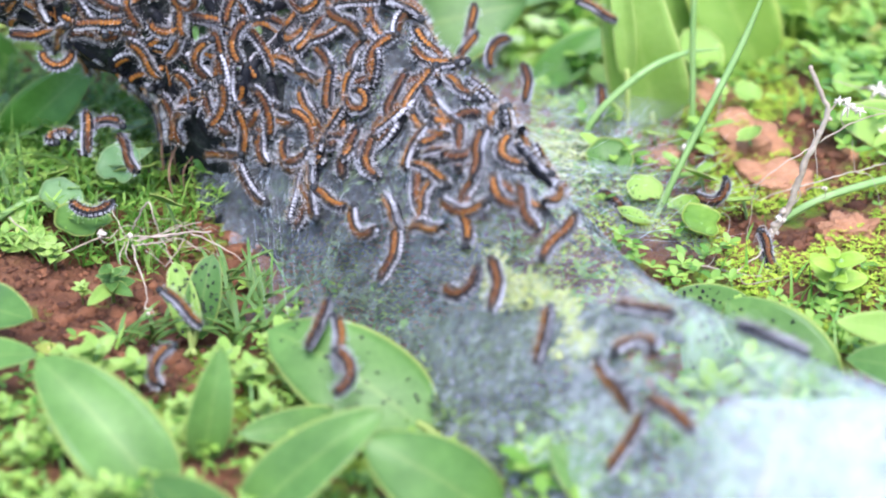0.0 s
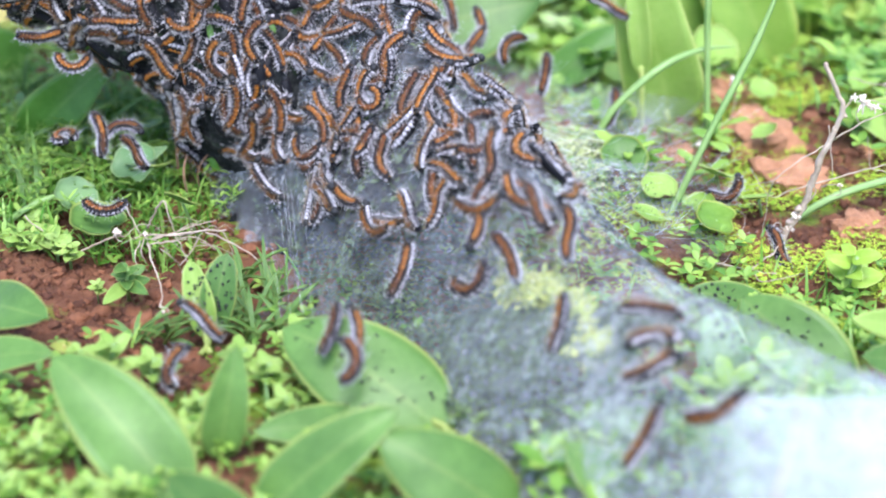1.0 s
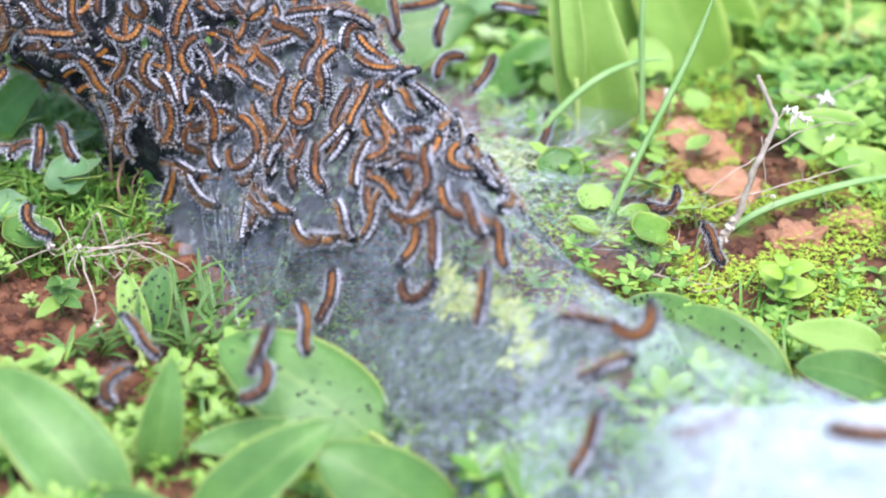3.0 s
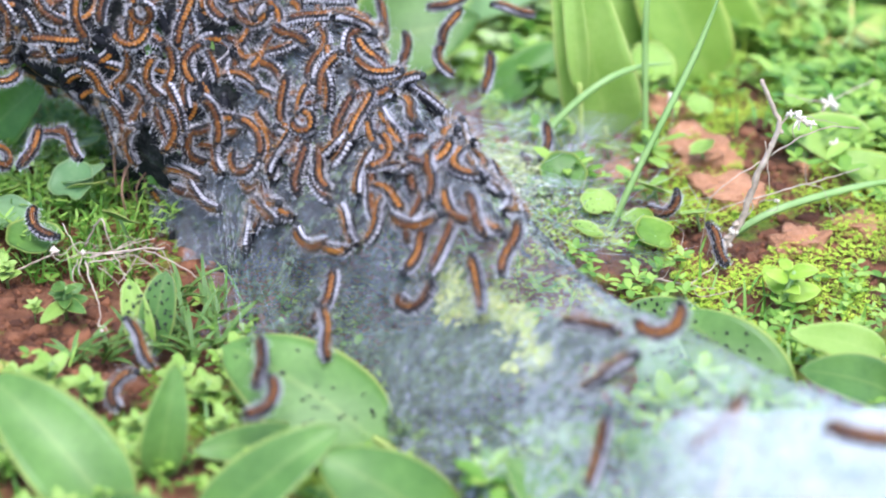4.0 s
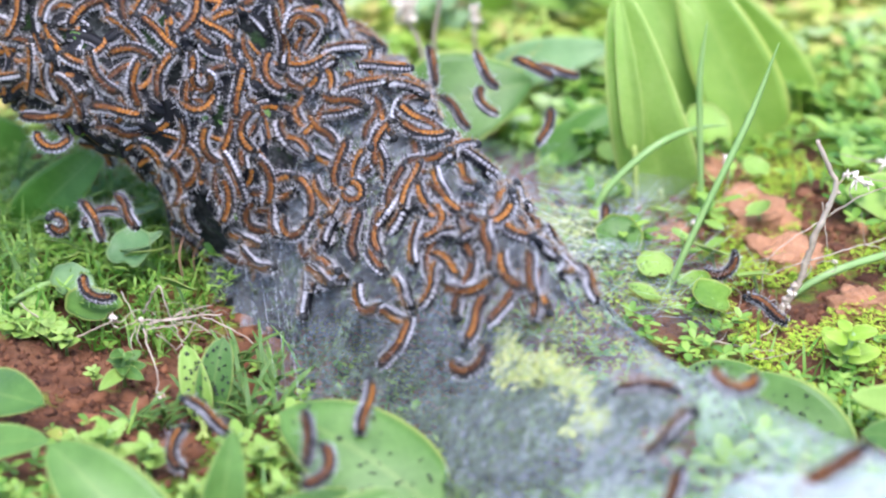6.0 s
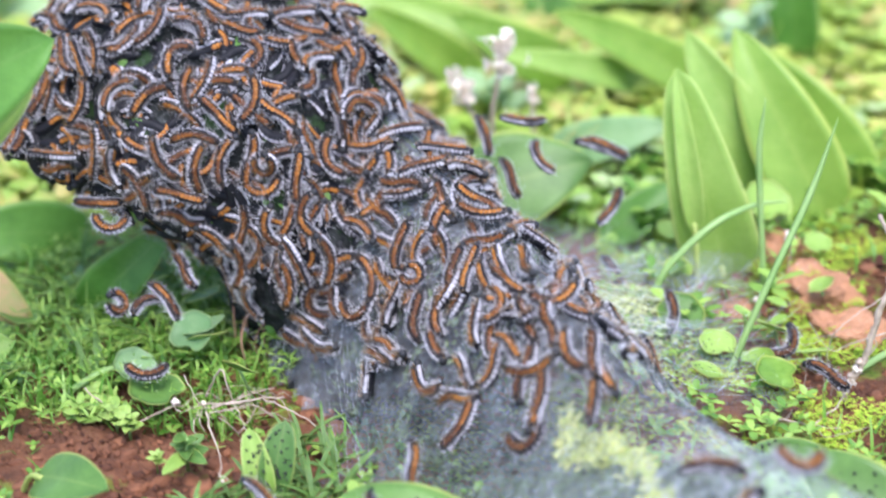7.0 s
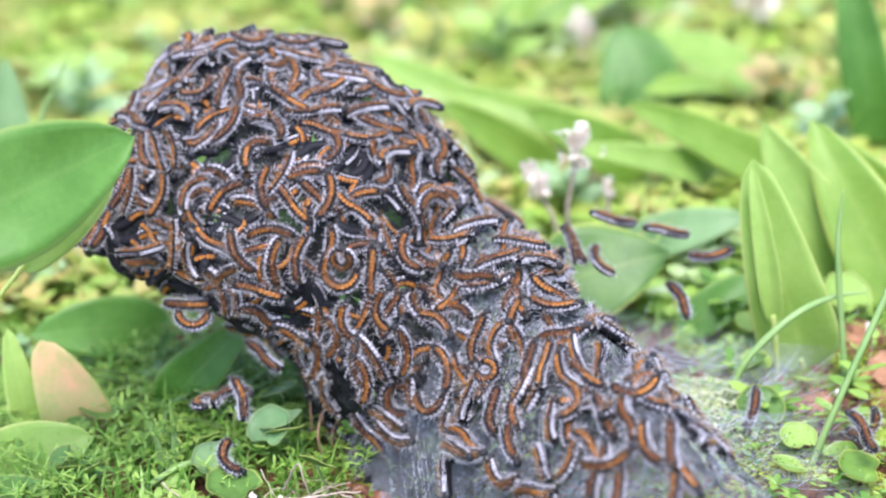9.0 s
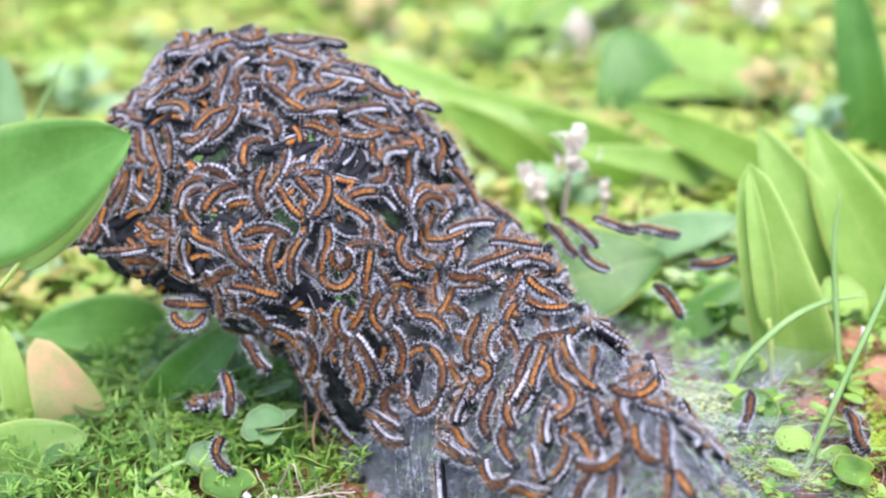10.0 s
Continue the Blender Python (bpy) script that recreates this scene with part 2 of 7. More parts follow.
def side_material():
    """Tufts of short pale hair along the flank, combed downwards, with dark skin showing between them."""
    m = Nodes("caterpillar_side")
    split = m.add("ShaderNodeSeparateXYZ", {0: m.add("ShaderNodeUVMap").outputs[0]})
    along, down = split.outputs[0], split.outputs[1]
    where = m.place()
    rnd = m.add("ShaderNodeObjectInfo").outputs["Random"]
    comb = m.add("ShaderNodeCombineXYZ", {0: m.maths("MULTIPLY", along, 9.0), 1: m.maths("MULTIPLY", down, 1.3), 2: m.maths("MULTIPLY", rnd, 40.0)})
    hairs = m.noise(1.6, 4, 0.7, comb.outputs[0])
    tuft = m.maths("ADD", m.maths("MULTIPLY", m.maths("SINE", m.maths("MULTIPLY", along, 6.28318)), 0.5), 0.5)
    mid = m.maths("SUBTRACT", 1.0, m.maths("ABSOLUTE", m.maths("SUBTRACT", m.maths("MULTIPLY", down, 2.0), 1.0)))
    f = m.maths("ADD", m.maths("MULTIPLY", hairs, 0.90), m.maths("MULTIPLY", tuft, 0.12))
    f = m.maths("ADD", f, m.maths("MULTIPLY", mid, 0.14))
    f = m.maths("ADD", f, m.maths("MULTIPLY", m.noise(220.0, 2, 0.5, where), 0.24))
    f = m.maths("ADD", f, m.maths("SUBTRACT", m.maths("MULTIPLY", rnd, 0.14), 0.22))
    m.base(m.ramp(f, (0.47, (0.005, 0.005, 0.007)), (0.56, (0.12, 0.11, 0.12)), (0.73, (0.78, 0.74, 0.78))), 0.85)
    m.bsdf.inputs["Specular IOR Level"].default_value = 0.1
    m.bump(hairs, 0.8, 0.0006)
    return m.mat


SOIL, NEST = ground_material(), nest_material()
VEIL = silk_material("silk_veil", 0.07, 0.44, (0.70, 0.74, 0.79), 60.0, False, True)
FRONT_VEIL = silk_material("silk_thick", 0.5, 0.9, (0.70, 0.73, 0.76), 40.0, True, False, 0.3)
THREAD = plain_material("silk_thread", (0.70, 0.72, 0.74), (0.85, 0.86, 0.87), 300, 0.4, 0.3, 0.0)
SKIN, STRIPE = body_material(), stripe_material()
SIDE = side_material()


# ---- building helpers ----
def part(name, bm, material, parent=None, label=""):
    """Links a bmesh, or (vertices, faces[, uv per vertex]), as one mesh object."""
    me = bpy.data.meshes.new(name)
    if isinstance(bm, tuple):
        me.from_pydata([tuple(v) for v in bm[0]], [], [tuple(int(i) for i in f) for f in bm[1]])
        if len(bm) > 2:
            layer = me.uv_layers.new(name="UVMap")
            idx = np.zeros(len(me.loops), dtype=np.int32)
            me.loops.foreach_get("vertex_index", idx)
            layer.data.foreach_set("uv", np.asarray(bm[2], dtype=np.float32)[idx].ravel())
    else:
        bm.to_mesh(me)
        bm.free()
    me.materials.append(material)
    me.polygons.foreach_set("use_smooth", [True] * len(me.polygons))
    ob = new(name, me)
    if parent is not None:
        ob.parent = parent
    if label:
        ob["label"] = label
    return ob


def join(*pieces):
    """One (vertices, faces) out of several."""
    vs, fs, n = [], [], 0
    for v, f in pieces:
        vs.append(np.asarray(v, float))
        fs += [[i + n for i in q] for q in f]
        n += len(v)
    return np.concatenate(vs), fs


def tube(points, radii, sides=6):
    """A closed tube along points."""
    pts = [Vector(p) for p in points]
    vs, fs = [], []
    side = None
    for i, p in enumerate(pts):
        d = (pts[min(i + 1, len(pts) - 1)] - pts[max(i - 1, 0)]).normalized()
        if side is None:
            side = d.orthogonal().normalized()
        side = (side - d * side.dot(d)).normalized()
        up = d.cross(side)
        r = radii[i] if hasattr(radii, "__len__") else radii
        for k in range(sides):
            a = 2 * math.pi * k / sides
            vs.append(p + (side * math.cos(a) + up * math.sin(a)) * r)
    for i in range(len(pts) - 1):
        for k in range(sides):
            k2 = (k + 1) % sides
            fs.append((i * sides + k, i * sides + k2, (i + 1) * sides + k2, (i + 1) * sides + k))
    fs.append(tuple(range(sides - 1, -1, -1)))
    fs.append(tuple((len(pts) - 1) * sides + k for k in range(sides)))
    return np.array([tuple(v) for v in vs]), fs


def bend(points, n=10):
    """A smooth line through a few points (Catmull-Rom)."""
    p = [Vector(q) for q in points]
    p = [p[0] * 2 - p[1]] + p + [p[-1] * 2 - p[-2]]
    out = []
    for i in range(1, len(p) - 2):
        for k in range(n):
            t = k / n
            out.append(0.5 * ((2 * p[i]) + (p[i + 1] - p[i - 1]) * t + (2 * p[i - 1] - 5 * p[i] + 4 * p[i + 1] - p[i + 2]) * t * t
                              + (3 * p[i] - p[i - 1] - 3 * p[i + 1] + p[i + 2]) * t ** 3))
    return out + [p[-2]]


# ---- ground: one sheet out to the horizon ----
def lift(x, y):
    """The height of the soil."""
    near = math.exp(-((x * x + (y - 0.6) ** 2) / 1.2))
    return near * (0.010 * (noise.noise((x * 9, y * 9, 0.3))) + 0.004 * noise.noise((x * 40, y * 40, 1.7))) - 0.002


def ground():
    dense_x = np.arange(-0.75, 0.7501, 0.012)
    dense_y = np.arange(0.15, 1.9001, 0.012)
    grow = np.array([0.1, 0.3, 0.8, 2, 6, 20, 60, 200])
    xs = np.concatenate([-0.75 - grow[::-1], dense_x, 0.75 + grow])
    ys = np.concatenate([0.15 - grow[::-1], dense_y, 1.9 + grow])
    vs = [(x, y, lift(x, y)) for y in ys for x in xs]
    w = len(xs)
    fs = [(j * w + i, j * w + i + 1, (j + 1) * w + i + 1, (j + 1) * w + i) for j in range(len(ys) - 1) for i in range(w - 1)]
    return tagged(part("ground", (vs, fs), SOIL), "red-brown garden soil with patches of green moss", "ground", kind="structure")


ground()

# ---- the nest: a leaning hump of web, and the tent of silk that runs down from it ----
# height, centre x, centre y, half width, half depth
HUMP = ((-0.004, -0.066, 0.598, 0.046, 0.048), (0.030, -0.070, 0.602, 0.054, 0.051), (0.052, -0.084, 0.608, 0.066, 0.052),
        (0.066, -0.108, 0.612, 0.076, 0.052), (0.078, -0.1245, 0.615, 0.0825, 0.053), (0.096, -0.128, 0.621, 0.076, 0.050),
        (0.116, -0.131, 0.630, 0.059, 0.043), (0.132, -0.138, 0.638, 0.044, 0.034), (0.141, -0.143, 0.643, 0.028, 0.022),
        (0.146, -0.144, 0.645, 0.012, 0.010), (0.148, -0.144, 0.646, 0.002, 0.002))


def hump():
    lv = np.array(HUMP)
    key = np.linspace(0, 1, len(lv))
    fine = np.linspace(0, 1, 44)
    rows = np.stack([np.interp(fine, key, lv[:, c]) for c in range(5)], 1)
    for _ in range(2):
        rows[1:-1] = 0.25 * rows[:-2] + 0.5 * rows[1:-1] + 0.25 * rows[2:]
    n = 72
    vs, fs = [], []
    for z, cx, cy, rx, ry in rows:
        for k in range(n):
            a = 2 * math.pi * k / n
            c, s = math.cos(a), math.sin(a)
            p = Vector((cx + rx * c, cy + ry * s, z))
            q = noise.noise(p * 28) * 0.007 + noise.noise(p * 75) * 0.003
            vs.append((p.x + q * c, p.y + q * s, p.z + 0.4 * q))
    for j in range(len(rows) - 1):
        for k in range(n):
            k2 = (k + 1) % n
            fs.append((j * n + k, j * n + k2, (j + 1) * n + k2, (j + 1) * n + k))
    fs.append(tuple((len(rows) - 1) * n + k for k in range(n)))
    return vs, fs


# ridge of the tent: x, y, height, reach to the left, reach to the right
RIDGE = ((-0.060, 0.602, 0.098, 0.060, 0.050), (-0.025, 0.560, 0.076, 0.058, 0.048), (0.005, 0.510, 0.062, 0.067, 0.046),
         (0.030, 0.455, 0.053, 0.061, 0.045), (0.058, 0.412, 0.053, 0.052, 0.043), (0.088, 0.374, 0.062, 0.050, 0.042),
         (0.112, 0.328, 0.074, 0.060, 0.045), (0.125, 0.285, 0.080, 0.080, 0.05))


def tent_height(x, y):
    best = None
    for a, b in zip(RIDGE[:-1], RIDGE[1:]):
        ax, ay, bx, by = a[0], a[1], b[0], b[1]
        dx, dy = bx - ax, by - ay
        t = max(0.0, min(1.0, ((x - ax) * dx + (y - ay) * dy) / (dx * dx + dy * dy)))
        ex, ey = x - ax - dx * t, y - ay - dy * t
        d = math.hypot(ex, ey)
        left = dx * ey - dy * ex < 0
        zs, w = a[2] + (b[2] - a[2]) * t, (a[3] + (b[3] - a[3]) * t) if left else (a[4] + (b[4] - a[4]) * t)
        q = d / w
        z = zs * ((1 - q ** 1.35) ** 0.85 if q < 1 else 0) - (max(0, q - 1) * 0.02)
        if best is None or z > best:
            best = z
    return best + 0.006 * noise.noise((x * 26, y * 26, 4.0)) + 0.002 * noise.noise((x * 80, y * 80, 9.0))


def tent():
    step = 0.004
    xs, ys = np.arange(-0.13, 0.19, step), np.arange(0.27, 0.66, step)
    idx, vs, fs = {}, [], []
    for j, y in enumerate(ys):
        for i, x in enumerate(xs):
            z = tent_height(x, y)
            if z > lift(x, y) + 0.001:
                idx[i, j] = len(vs)
                vs.append((x, y, z))
    for (i, j), a in idx.items():
        q = [idx.get(k) for k in ((i, j), (i + 1, j), (i + 1, j + 1), (i, j + 1))]
        if None not in q:
            fs.append(q)
    uv = []
    for x, y, z in vs:
        crest = 0.005 + (0.51 - y) * 0.588 + 0.018
        thick = 0.85 + 0.5 * max(0.0, min(1.0, (0.44 - y) / 0.05)) + 0.3 * math.exp(-((x - crest - 0.010) / 0.026) ** 2) * max(0.0, min(1.0, (0.54 - y) / 0.05))
        uv.append((thick * (1 - 0.86 * max(0.0, min(1.0, (x - 0.058) / 0.03)) * max(0.0, min(1.0, (y - 0.365) / 0.03))), 0.0))
    return vs, fs, uv


from mathutils.bvhtree import BVHTree

def front_sheet():
    """A second, thicker sheet of silk where the tent comes nearest."""
    nx, ny = 40, 26
    vs, fs, uv = [], [], []
    for j in range(ny + 1):
        v = j / ny
        for i in range(nx + 1):
            u = i / nx
            uv.append((u, v))
            x = 0.035 + 0.165 * u - 0.012 * v
            y = 0.352 - 0.012 * u - 0.105 * v
            z = (0.062 + 0.012 * u) * (1 - 0.25 * v) * min(1.0, 0.30 + 3.2 * u) - 0.006 * math.sin(math.pi * u)
            z += 0.005 * noise.noise((x * 30, y * 30, 2.0)) + 0.002 * noise.noise((x * 90, y * 90, 6.0))
            vs.append((x, y, z))
    w = nx + 1
    for j in range(ny):
        for i in range(nx):
            fs.append((j * w + i, (j + 1) * w + i, (j + 1) * w + i + 1, j * w + i + 1))
    return vs, fs, uv


def low_web():
    """Thin web laid over the soil and small leaves at the foot of the tent."""
    n = 34
    vs, fs, uv = [], [], []
    for j in range(n + 1):
        for i in range(n + 1):
            u, v = i / n, j / n
            x, y = -0.010 + 0.105 * u, 0.500 + 0.150 * v
            z = 0.007 + 0.022 * (1 - u) ** 2 + 0.006 * noise.noise((x * 40, y * 40, 8.0)) + 0.003 * noise.noise((x * 110, y * 110, 3.0))
            vs.append((x, y, z))
            rim = min(1.0, 4 * min(1 - u, v, 1 - v))
            uv.append((1.05 * rim, 0.0))
    w = n + 1
    for j in range(n):
        for i in range(n):
            fs.append((j * w + i, j * w + i + 1, (j + 1) * w + i + 1, (j + 1) * w + i))
    return vs, fs, uv


hump_mesh, tent_mesh = hump(), tent()
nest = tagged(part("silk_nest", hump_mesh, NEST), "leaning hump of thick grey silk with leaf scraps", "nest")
veil = tagged(part("silk_tent", tent_mesh, VEIL), "thin translucent grey-white silk tent stretched over leaves", "web")
part("low_web", low_web(), VEIL, veil, "sheer web over soil and small leaves")
part("front_sheet", front_sheet(), FRONT_VEIL, veil, "thick bright white silk")


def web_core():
    """Dark sheet added close under the upper tent for the shade between caterpillars."""
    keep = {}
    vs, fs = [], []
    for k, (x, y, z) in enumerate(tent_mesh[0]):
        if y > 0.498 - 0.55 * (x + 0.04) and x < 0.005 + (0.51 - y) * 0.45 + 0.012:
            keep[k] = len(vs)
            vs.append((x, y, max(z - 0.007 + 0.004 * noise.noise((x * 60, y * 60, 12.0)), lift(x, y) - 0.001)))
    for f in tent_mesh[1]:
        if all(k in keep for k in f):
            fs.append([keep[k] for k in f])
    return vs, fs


part("web_core", web_core(), NEST, nest, "dark backing sheet added under the tent")
hump_tree = BVHTree.FromPolygons(*hump_mesh)
tent_tree = BVHTree.FromPolygons(*tent_mesh[:2])


# ---- caterpillars ----
LONG, FAT = 0.0200, 0.0022
UVS = {}   # uv per vertex of each stripe


def half_line(k, way, n=14):
    """Centre line of one half of the body, from the middle outwards, with curvature k; z up."""
    pts, a, p = [], 0.0, Vector((0, 0, 0))
    step = LONG / 2 / (n - 1)
    for i in range(n):
        pts.append((p.copy(), a))
        a += k * 1.2 * step
        p = p + Vector((way * math.cos(a), math.sin(a), 0)) * step
    return pts


def band(line, radii, way, angles, bulges):
    """A strip laid along one half of the body, at these angles round it."""
    w = len(angles)
    vs, fs = [], []
    for i, ((p, a), r) in enumerate(zip(line, radii)):
        side = Vector((-math.sin(a) * way, math.cos(a), 0))
        for b, q in zip(angles, bulges):
            vs.append(p + side * (r * q * math.cos(b)) + Vector((0, 0, r * q * 0.95 * math.sin(b) + FAT * 0.9)))
    for i in range(len(line) - 1):
        for s in range(w - 1):
            fs.append((i * w + s, i * w + s + 1, (i + 1) * w + s + 1, (i + 1) * w + s)[::way])
    return vs, fs


def half_body(name, k, way, parent, rnd):
    line = half_line(k, way)
    n, sides = len(line), 12
    radii = []
    for i in range(n):
        f = i / (n - 1)
        radii.append(FAT * (1 + 0.04 * math.cos(i * math.pi)) * (1.0 if f < 0.7 else 1 - (0.30 if way > 0 else 0.45) * ((f - 0.7) / 0.3) ** 2))
    vs, fs = [], []
    for (p, a), r in zip(line, radii):
        side = Vector((-math.sin(a) * way, math.cos(a), 0))
        for s in range(sides):
            b = 2 * math.pi * s / sides
            vs.append(p + side * (r * math.cos(b)) + Vector((0, 0, r * 0.95 * math.sin(b) + FAT * 0.9)))
    for i in range(n - 1):
        for s in range(sides):
            s2 = (s + 1) % sides
            fs.append((i * sides + s, i * sides + s2, (i + 1) * sides + s2, (i + 1) * sides + s)[::way])
    fs.append(tuple((n - 1) * sides + s for s in range(sides)))
    body = part(name, (vs, fs), SKIN, parent)
    top = math.pi / 2
    sv, sf = band(line[:-2], radii, way, [top + d for d in (-0.64, -0.32, 0, 0.32, 0.64)], (1.0, 1.06, 1.08, 1.06, 1.0))
    suv = [(i * 0.5, s / 4) for i in range(n - 2) for s in range(5)]
    UVS[part("back_stripe", (sv, sf, suv), STRIPE, body, "rust-orange stripe with dark beads").data.name] = suv
    for turn in (-1, 1):
        angles = [top + turn * d for d in (0.80, 0.98, 1.20, 1.44, 1.70)][::turn]
        flank_uv = [(i * 0.5, s / 4) for i in range(n) for s in range(5)]
        flank = (*band(line, radii, way, angles, (1.0, 1.08, 1.13, 1.11, 1.0)), flank_uv)
        UVS[part("side_line", flank, SIDE, body, "tufted pale lilac-grey band").data.name] = flank_uv
    hairs = (("fine pale side hair", HAIR, 100, -0.30, 0.60, 0.0023, 0.000060),
             ("long pale hair", HAIR, 44, 0.0, 1.5, 0.0042, 0.000056),
             ("golden back hair", HAIR_GOLD, 90, 1.0, 1.57, 0.0022, 0.000030),
             ("short dark hair", HAIR_DARK, 150, 0.70, 1.10, 0.0016, 0.000060))
    for label, mat, count, lo, hi, long, wide in hairs:
        hv, hf = [], []
        for c in range(count):
            i = min(n - 1, 2 * rnd.randrange(n // 2) + (1 if rnd.random() < 0.85 else 0))
            p, a = line[i]
            side = Vector((-math.sin(a) * way, math.cos(a), 0))
            along = Vector((math.cos(a) * way, math.sin(a), 0))
            b = rnd.uniform(lo, hi) if rnd.random() < 0.5 else math.pi - rnd.uniform(lo, hi)
            out = side * math.cos(b) + Vector((0, 0, math.sin(b)))
            root = p + out * radii[i] * 0.95 + Vector((0, 0, FAT * 0.9)) + along * rnd.uniform(-0.00035, 0.00035)
            d = (out + along * rnd.uniform(-0.6, 0.6) + Vector((0, 0, rnd.uniform(-0.3, 0.25)))).normalized()
            ln = long * rnd.uniform(0.45, 1.15)
            w = d.cross(Vector((rnd.uniform(-1, 1), rnd.uniform(-1, 1), rnd.uniform(-1, 1)))).normalized() * wide
            j = len(hv)
            hv += [root - w, root + w, root + d * ln]
            hf.append((j, j + 1, j + 2))
        part("hair", (hv, hf), mat, body, label)
    if way > 0:
        p, a = line[-1]
        bm = bmesh.new()
        bmesh.ops.create_uvsphere(bm, u_segments=10, v_segments=8, radius=FAT * 0.70)
        bmesh.ops.translate(bm, verts=bm.verts, vec=p + Vector((math.cos(a), math.sin(a), 0)) * 0.0006 + Vector((0, 0, FAT * 0.85)))
        part("head", bm, HEAD, body, "shiny black head")
    return body


CAT_LABEL = "hairy black caterpillar with rust-orange back stripe and pale side hair"


def caterpillar(front_k, rear_k, seed):
    rnd = random.Random(seed)
    ob = new("caterpillar")
    tagged(ob, CAT_LABEL, "caterpillar", "caterpillars of the nest")
    half_body("front_body", front_k, 1, ob, rnd)
    half_body("rear_body", rear_k, -1, ob, rnd)
    return ob


SHAPES = ((26, 18), (60, -50), (-55, 60), (110, -100), (-120, 120), (100, 90), (-90, -100), (0, -80), (40, 170), (-150, -60), (130, 120), (-180, -40), (210, 200), (20, -40), (55, 50), (-50, -55))
POOL = (0, 13, 14, 15, 1, 1, 2, 2, 3, 4, 5, 6, 5, 6, 7, 9, 10)   # gentle bends are the commonest
moulds = [caterpillar(a, b, 40 + i) for i, (a, b) in enumerate(SHAPES)]
crawlers = []   # (thing, rows of its body, rows of its front half)
used = set()


def on_surface(tree, p):
    loc, nor, _, _ = tree.find_nearest(Vector(p))
    if nor.dot(Vector(EYE) - loc) < 0 and tree is not hump_tree:
        nor = -nor
    return loc, nor


def stand(loc, nor, ahead, rise=0.0, lean=0.0):
    """Pose with z along the normal, leaning sideways, and x along the heading."""
    x = (ahead - nor * ahead.dot(nor)).normalized()
    nor = Matrix.Rotation(lean, 3, x) @ nor
    y = nor.cross(x)
    m = Matrix((x, y, nor)).transposed().to_4x4()
    m.translation = loc + nor * rise
    return m


def take(shape, label=""):
    """The first of a shape is the mould itself, the others are copies."""
    ob = moulds[shape]
    if shape in used:
        ob = copy_thing(ob, Matrix())
    used.add(shape)
    if label:
        ob["label"] = label
    return ob


def front_of(ob):
    return next(c for c in ob.children if c.name.startswith("front_body"))


def crawl(ob, tree, start, heading, speed, turn, rnd, rise=0.0, steps=5, sway=16):
    """Rows of one caterpillar that creeps over a surface."""
    loc, nor = on_surface(tree, start)
    ahead = Vector(heading)
    lean = rnd.uniform(-0.75, 0.75)
    rise += 0.0008 * abs(lean)
    rows, bends = [], []
    for i in range(steps + 1):
        t = 10.0 * i / steps
        rows.append((t, stand(loc, nor, ahead, rise, lean)))
        bends.append((t, pose(0, 0, 0, 0, rnd.uniform(-6, 2), rnd.uniform(-sway, sway))))
        x = (ahead - nor * ahead.dot(nor)).normalized()
        ahead = Matrix.Rotation(turn, 3, nor) @ x
        nxt, n2 = on_surface(tree, loc + ahead * speed * 10.0 / steps)
        if n2.dot(nor) > 0.3:
            loc, nor = nxt, (nor + n2).normalized()
    crawlers.append((ob, rows, bends))


def surface_samples(mesh, rnd, count, keep, gap):
    """Evenly spread places on a mesh."""
    v = np.array(mesh[0])
    tris = [(f[0], f[i], f[i + 1]) for f in mesh[1] for i in range(1, len(f) - 1)]
    tr = np.array(tris)
    nrm = np.cross(v[tr[:, 1]] - v[tr[:, 0]], v[tr[:, 2]] - v[tr[:, 0]])
    cum = np.cumsum(np.linalg.norm(nrm, axis=1))
    out = []
    for _ in range(count * 60):
        i = int(np.searchsorted(cum, rnd.random() * cum[-1]))
        a, b = sorted((rnd.random(), rnd.random()))
        p = v[tr[i, 0]] * a + v[tr[i, 1]] * (b - a) + v[tr[i, 2]] * (1 - b)
        p = Vector(p)
        if keep(p, Vector(nrm[i]).normalized()) and all((p - q).length > gap for q in out):
            out.append(p)
            if len(out) >= count:
                break
    return out


def mass():
    """The crowd that covers the hump."""
    rnd = random.Random(11)
    eye = Vector(EYE)

    def keep(p, n):
        return (n.dot((eye - p).normalized()) > -0.25 and p.z > 0.030 + 0.25 * max(0.0, -0.10 - p.x)
                and tent_height(p.x, p.y) < p.z + 0.003)
    for layer, (count, gap) in enumerate(((110, 0.0085),)):
        for p in surface_samples(hump_mesh, rnd, count, keep, gap):
            loc, nor = on_surface(hump_tree, p)
            down = Vector((0, 0, -1)) - nor * -nor.z
            down = down.normalized() if down.length > 0.1 else Vector((1, 0, 0))
            low = p.z < 0.085
            ahead = Matrix.Rotation(rnd.gauss(0, 0.6) + (math.pi if rnd.random() < 0.6 else 0) if low else rnd.uniform(0, 6.28), 3, nor) @ down
            crawl(take(rnd.choice(POOL)), hump_tree, p, ahead, rnd.choice((0.0002, 0.0005, 0.0009, 0.0014, 0.002)), rnd.uniform(-0.15, 0.15), rnd,
                  -0.0008 + 0.0022 * layer + rnd.uniform(0, 0.0008))


mass()


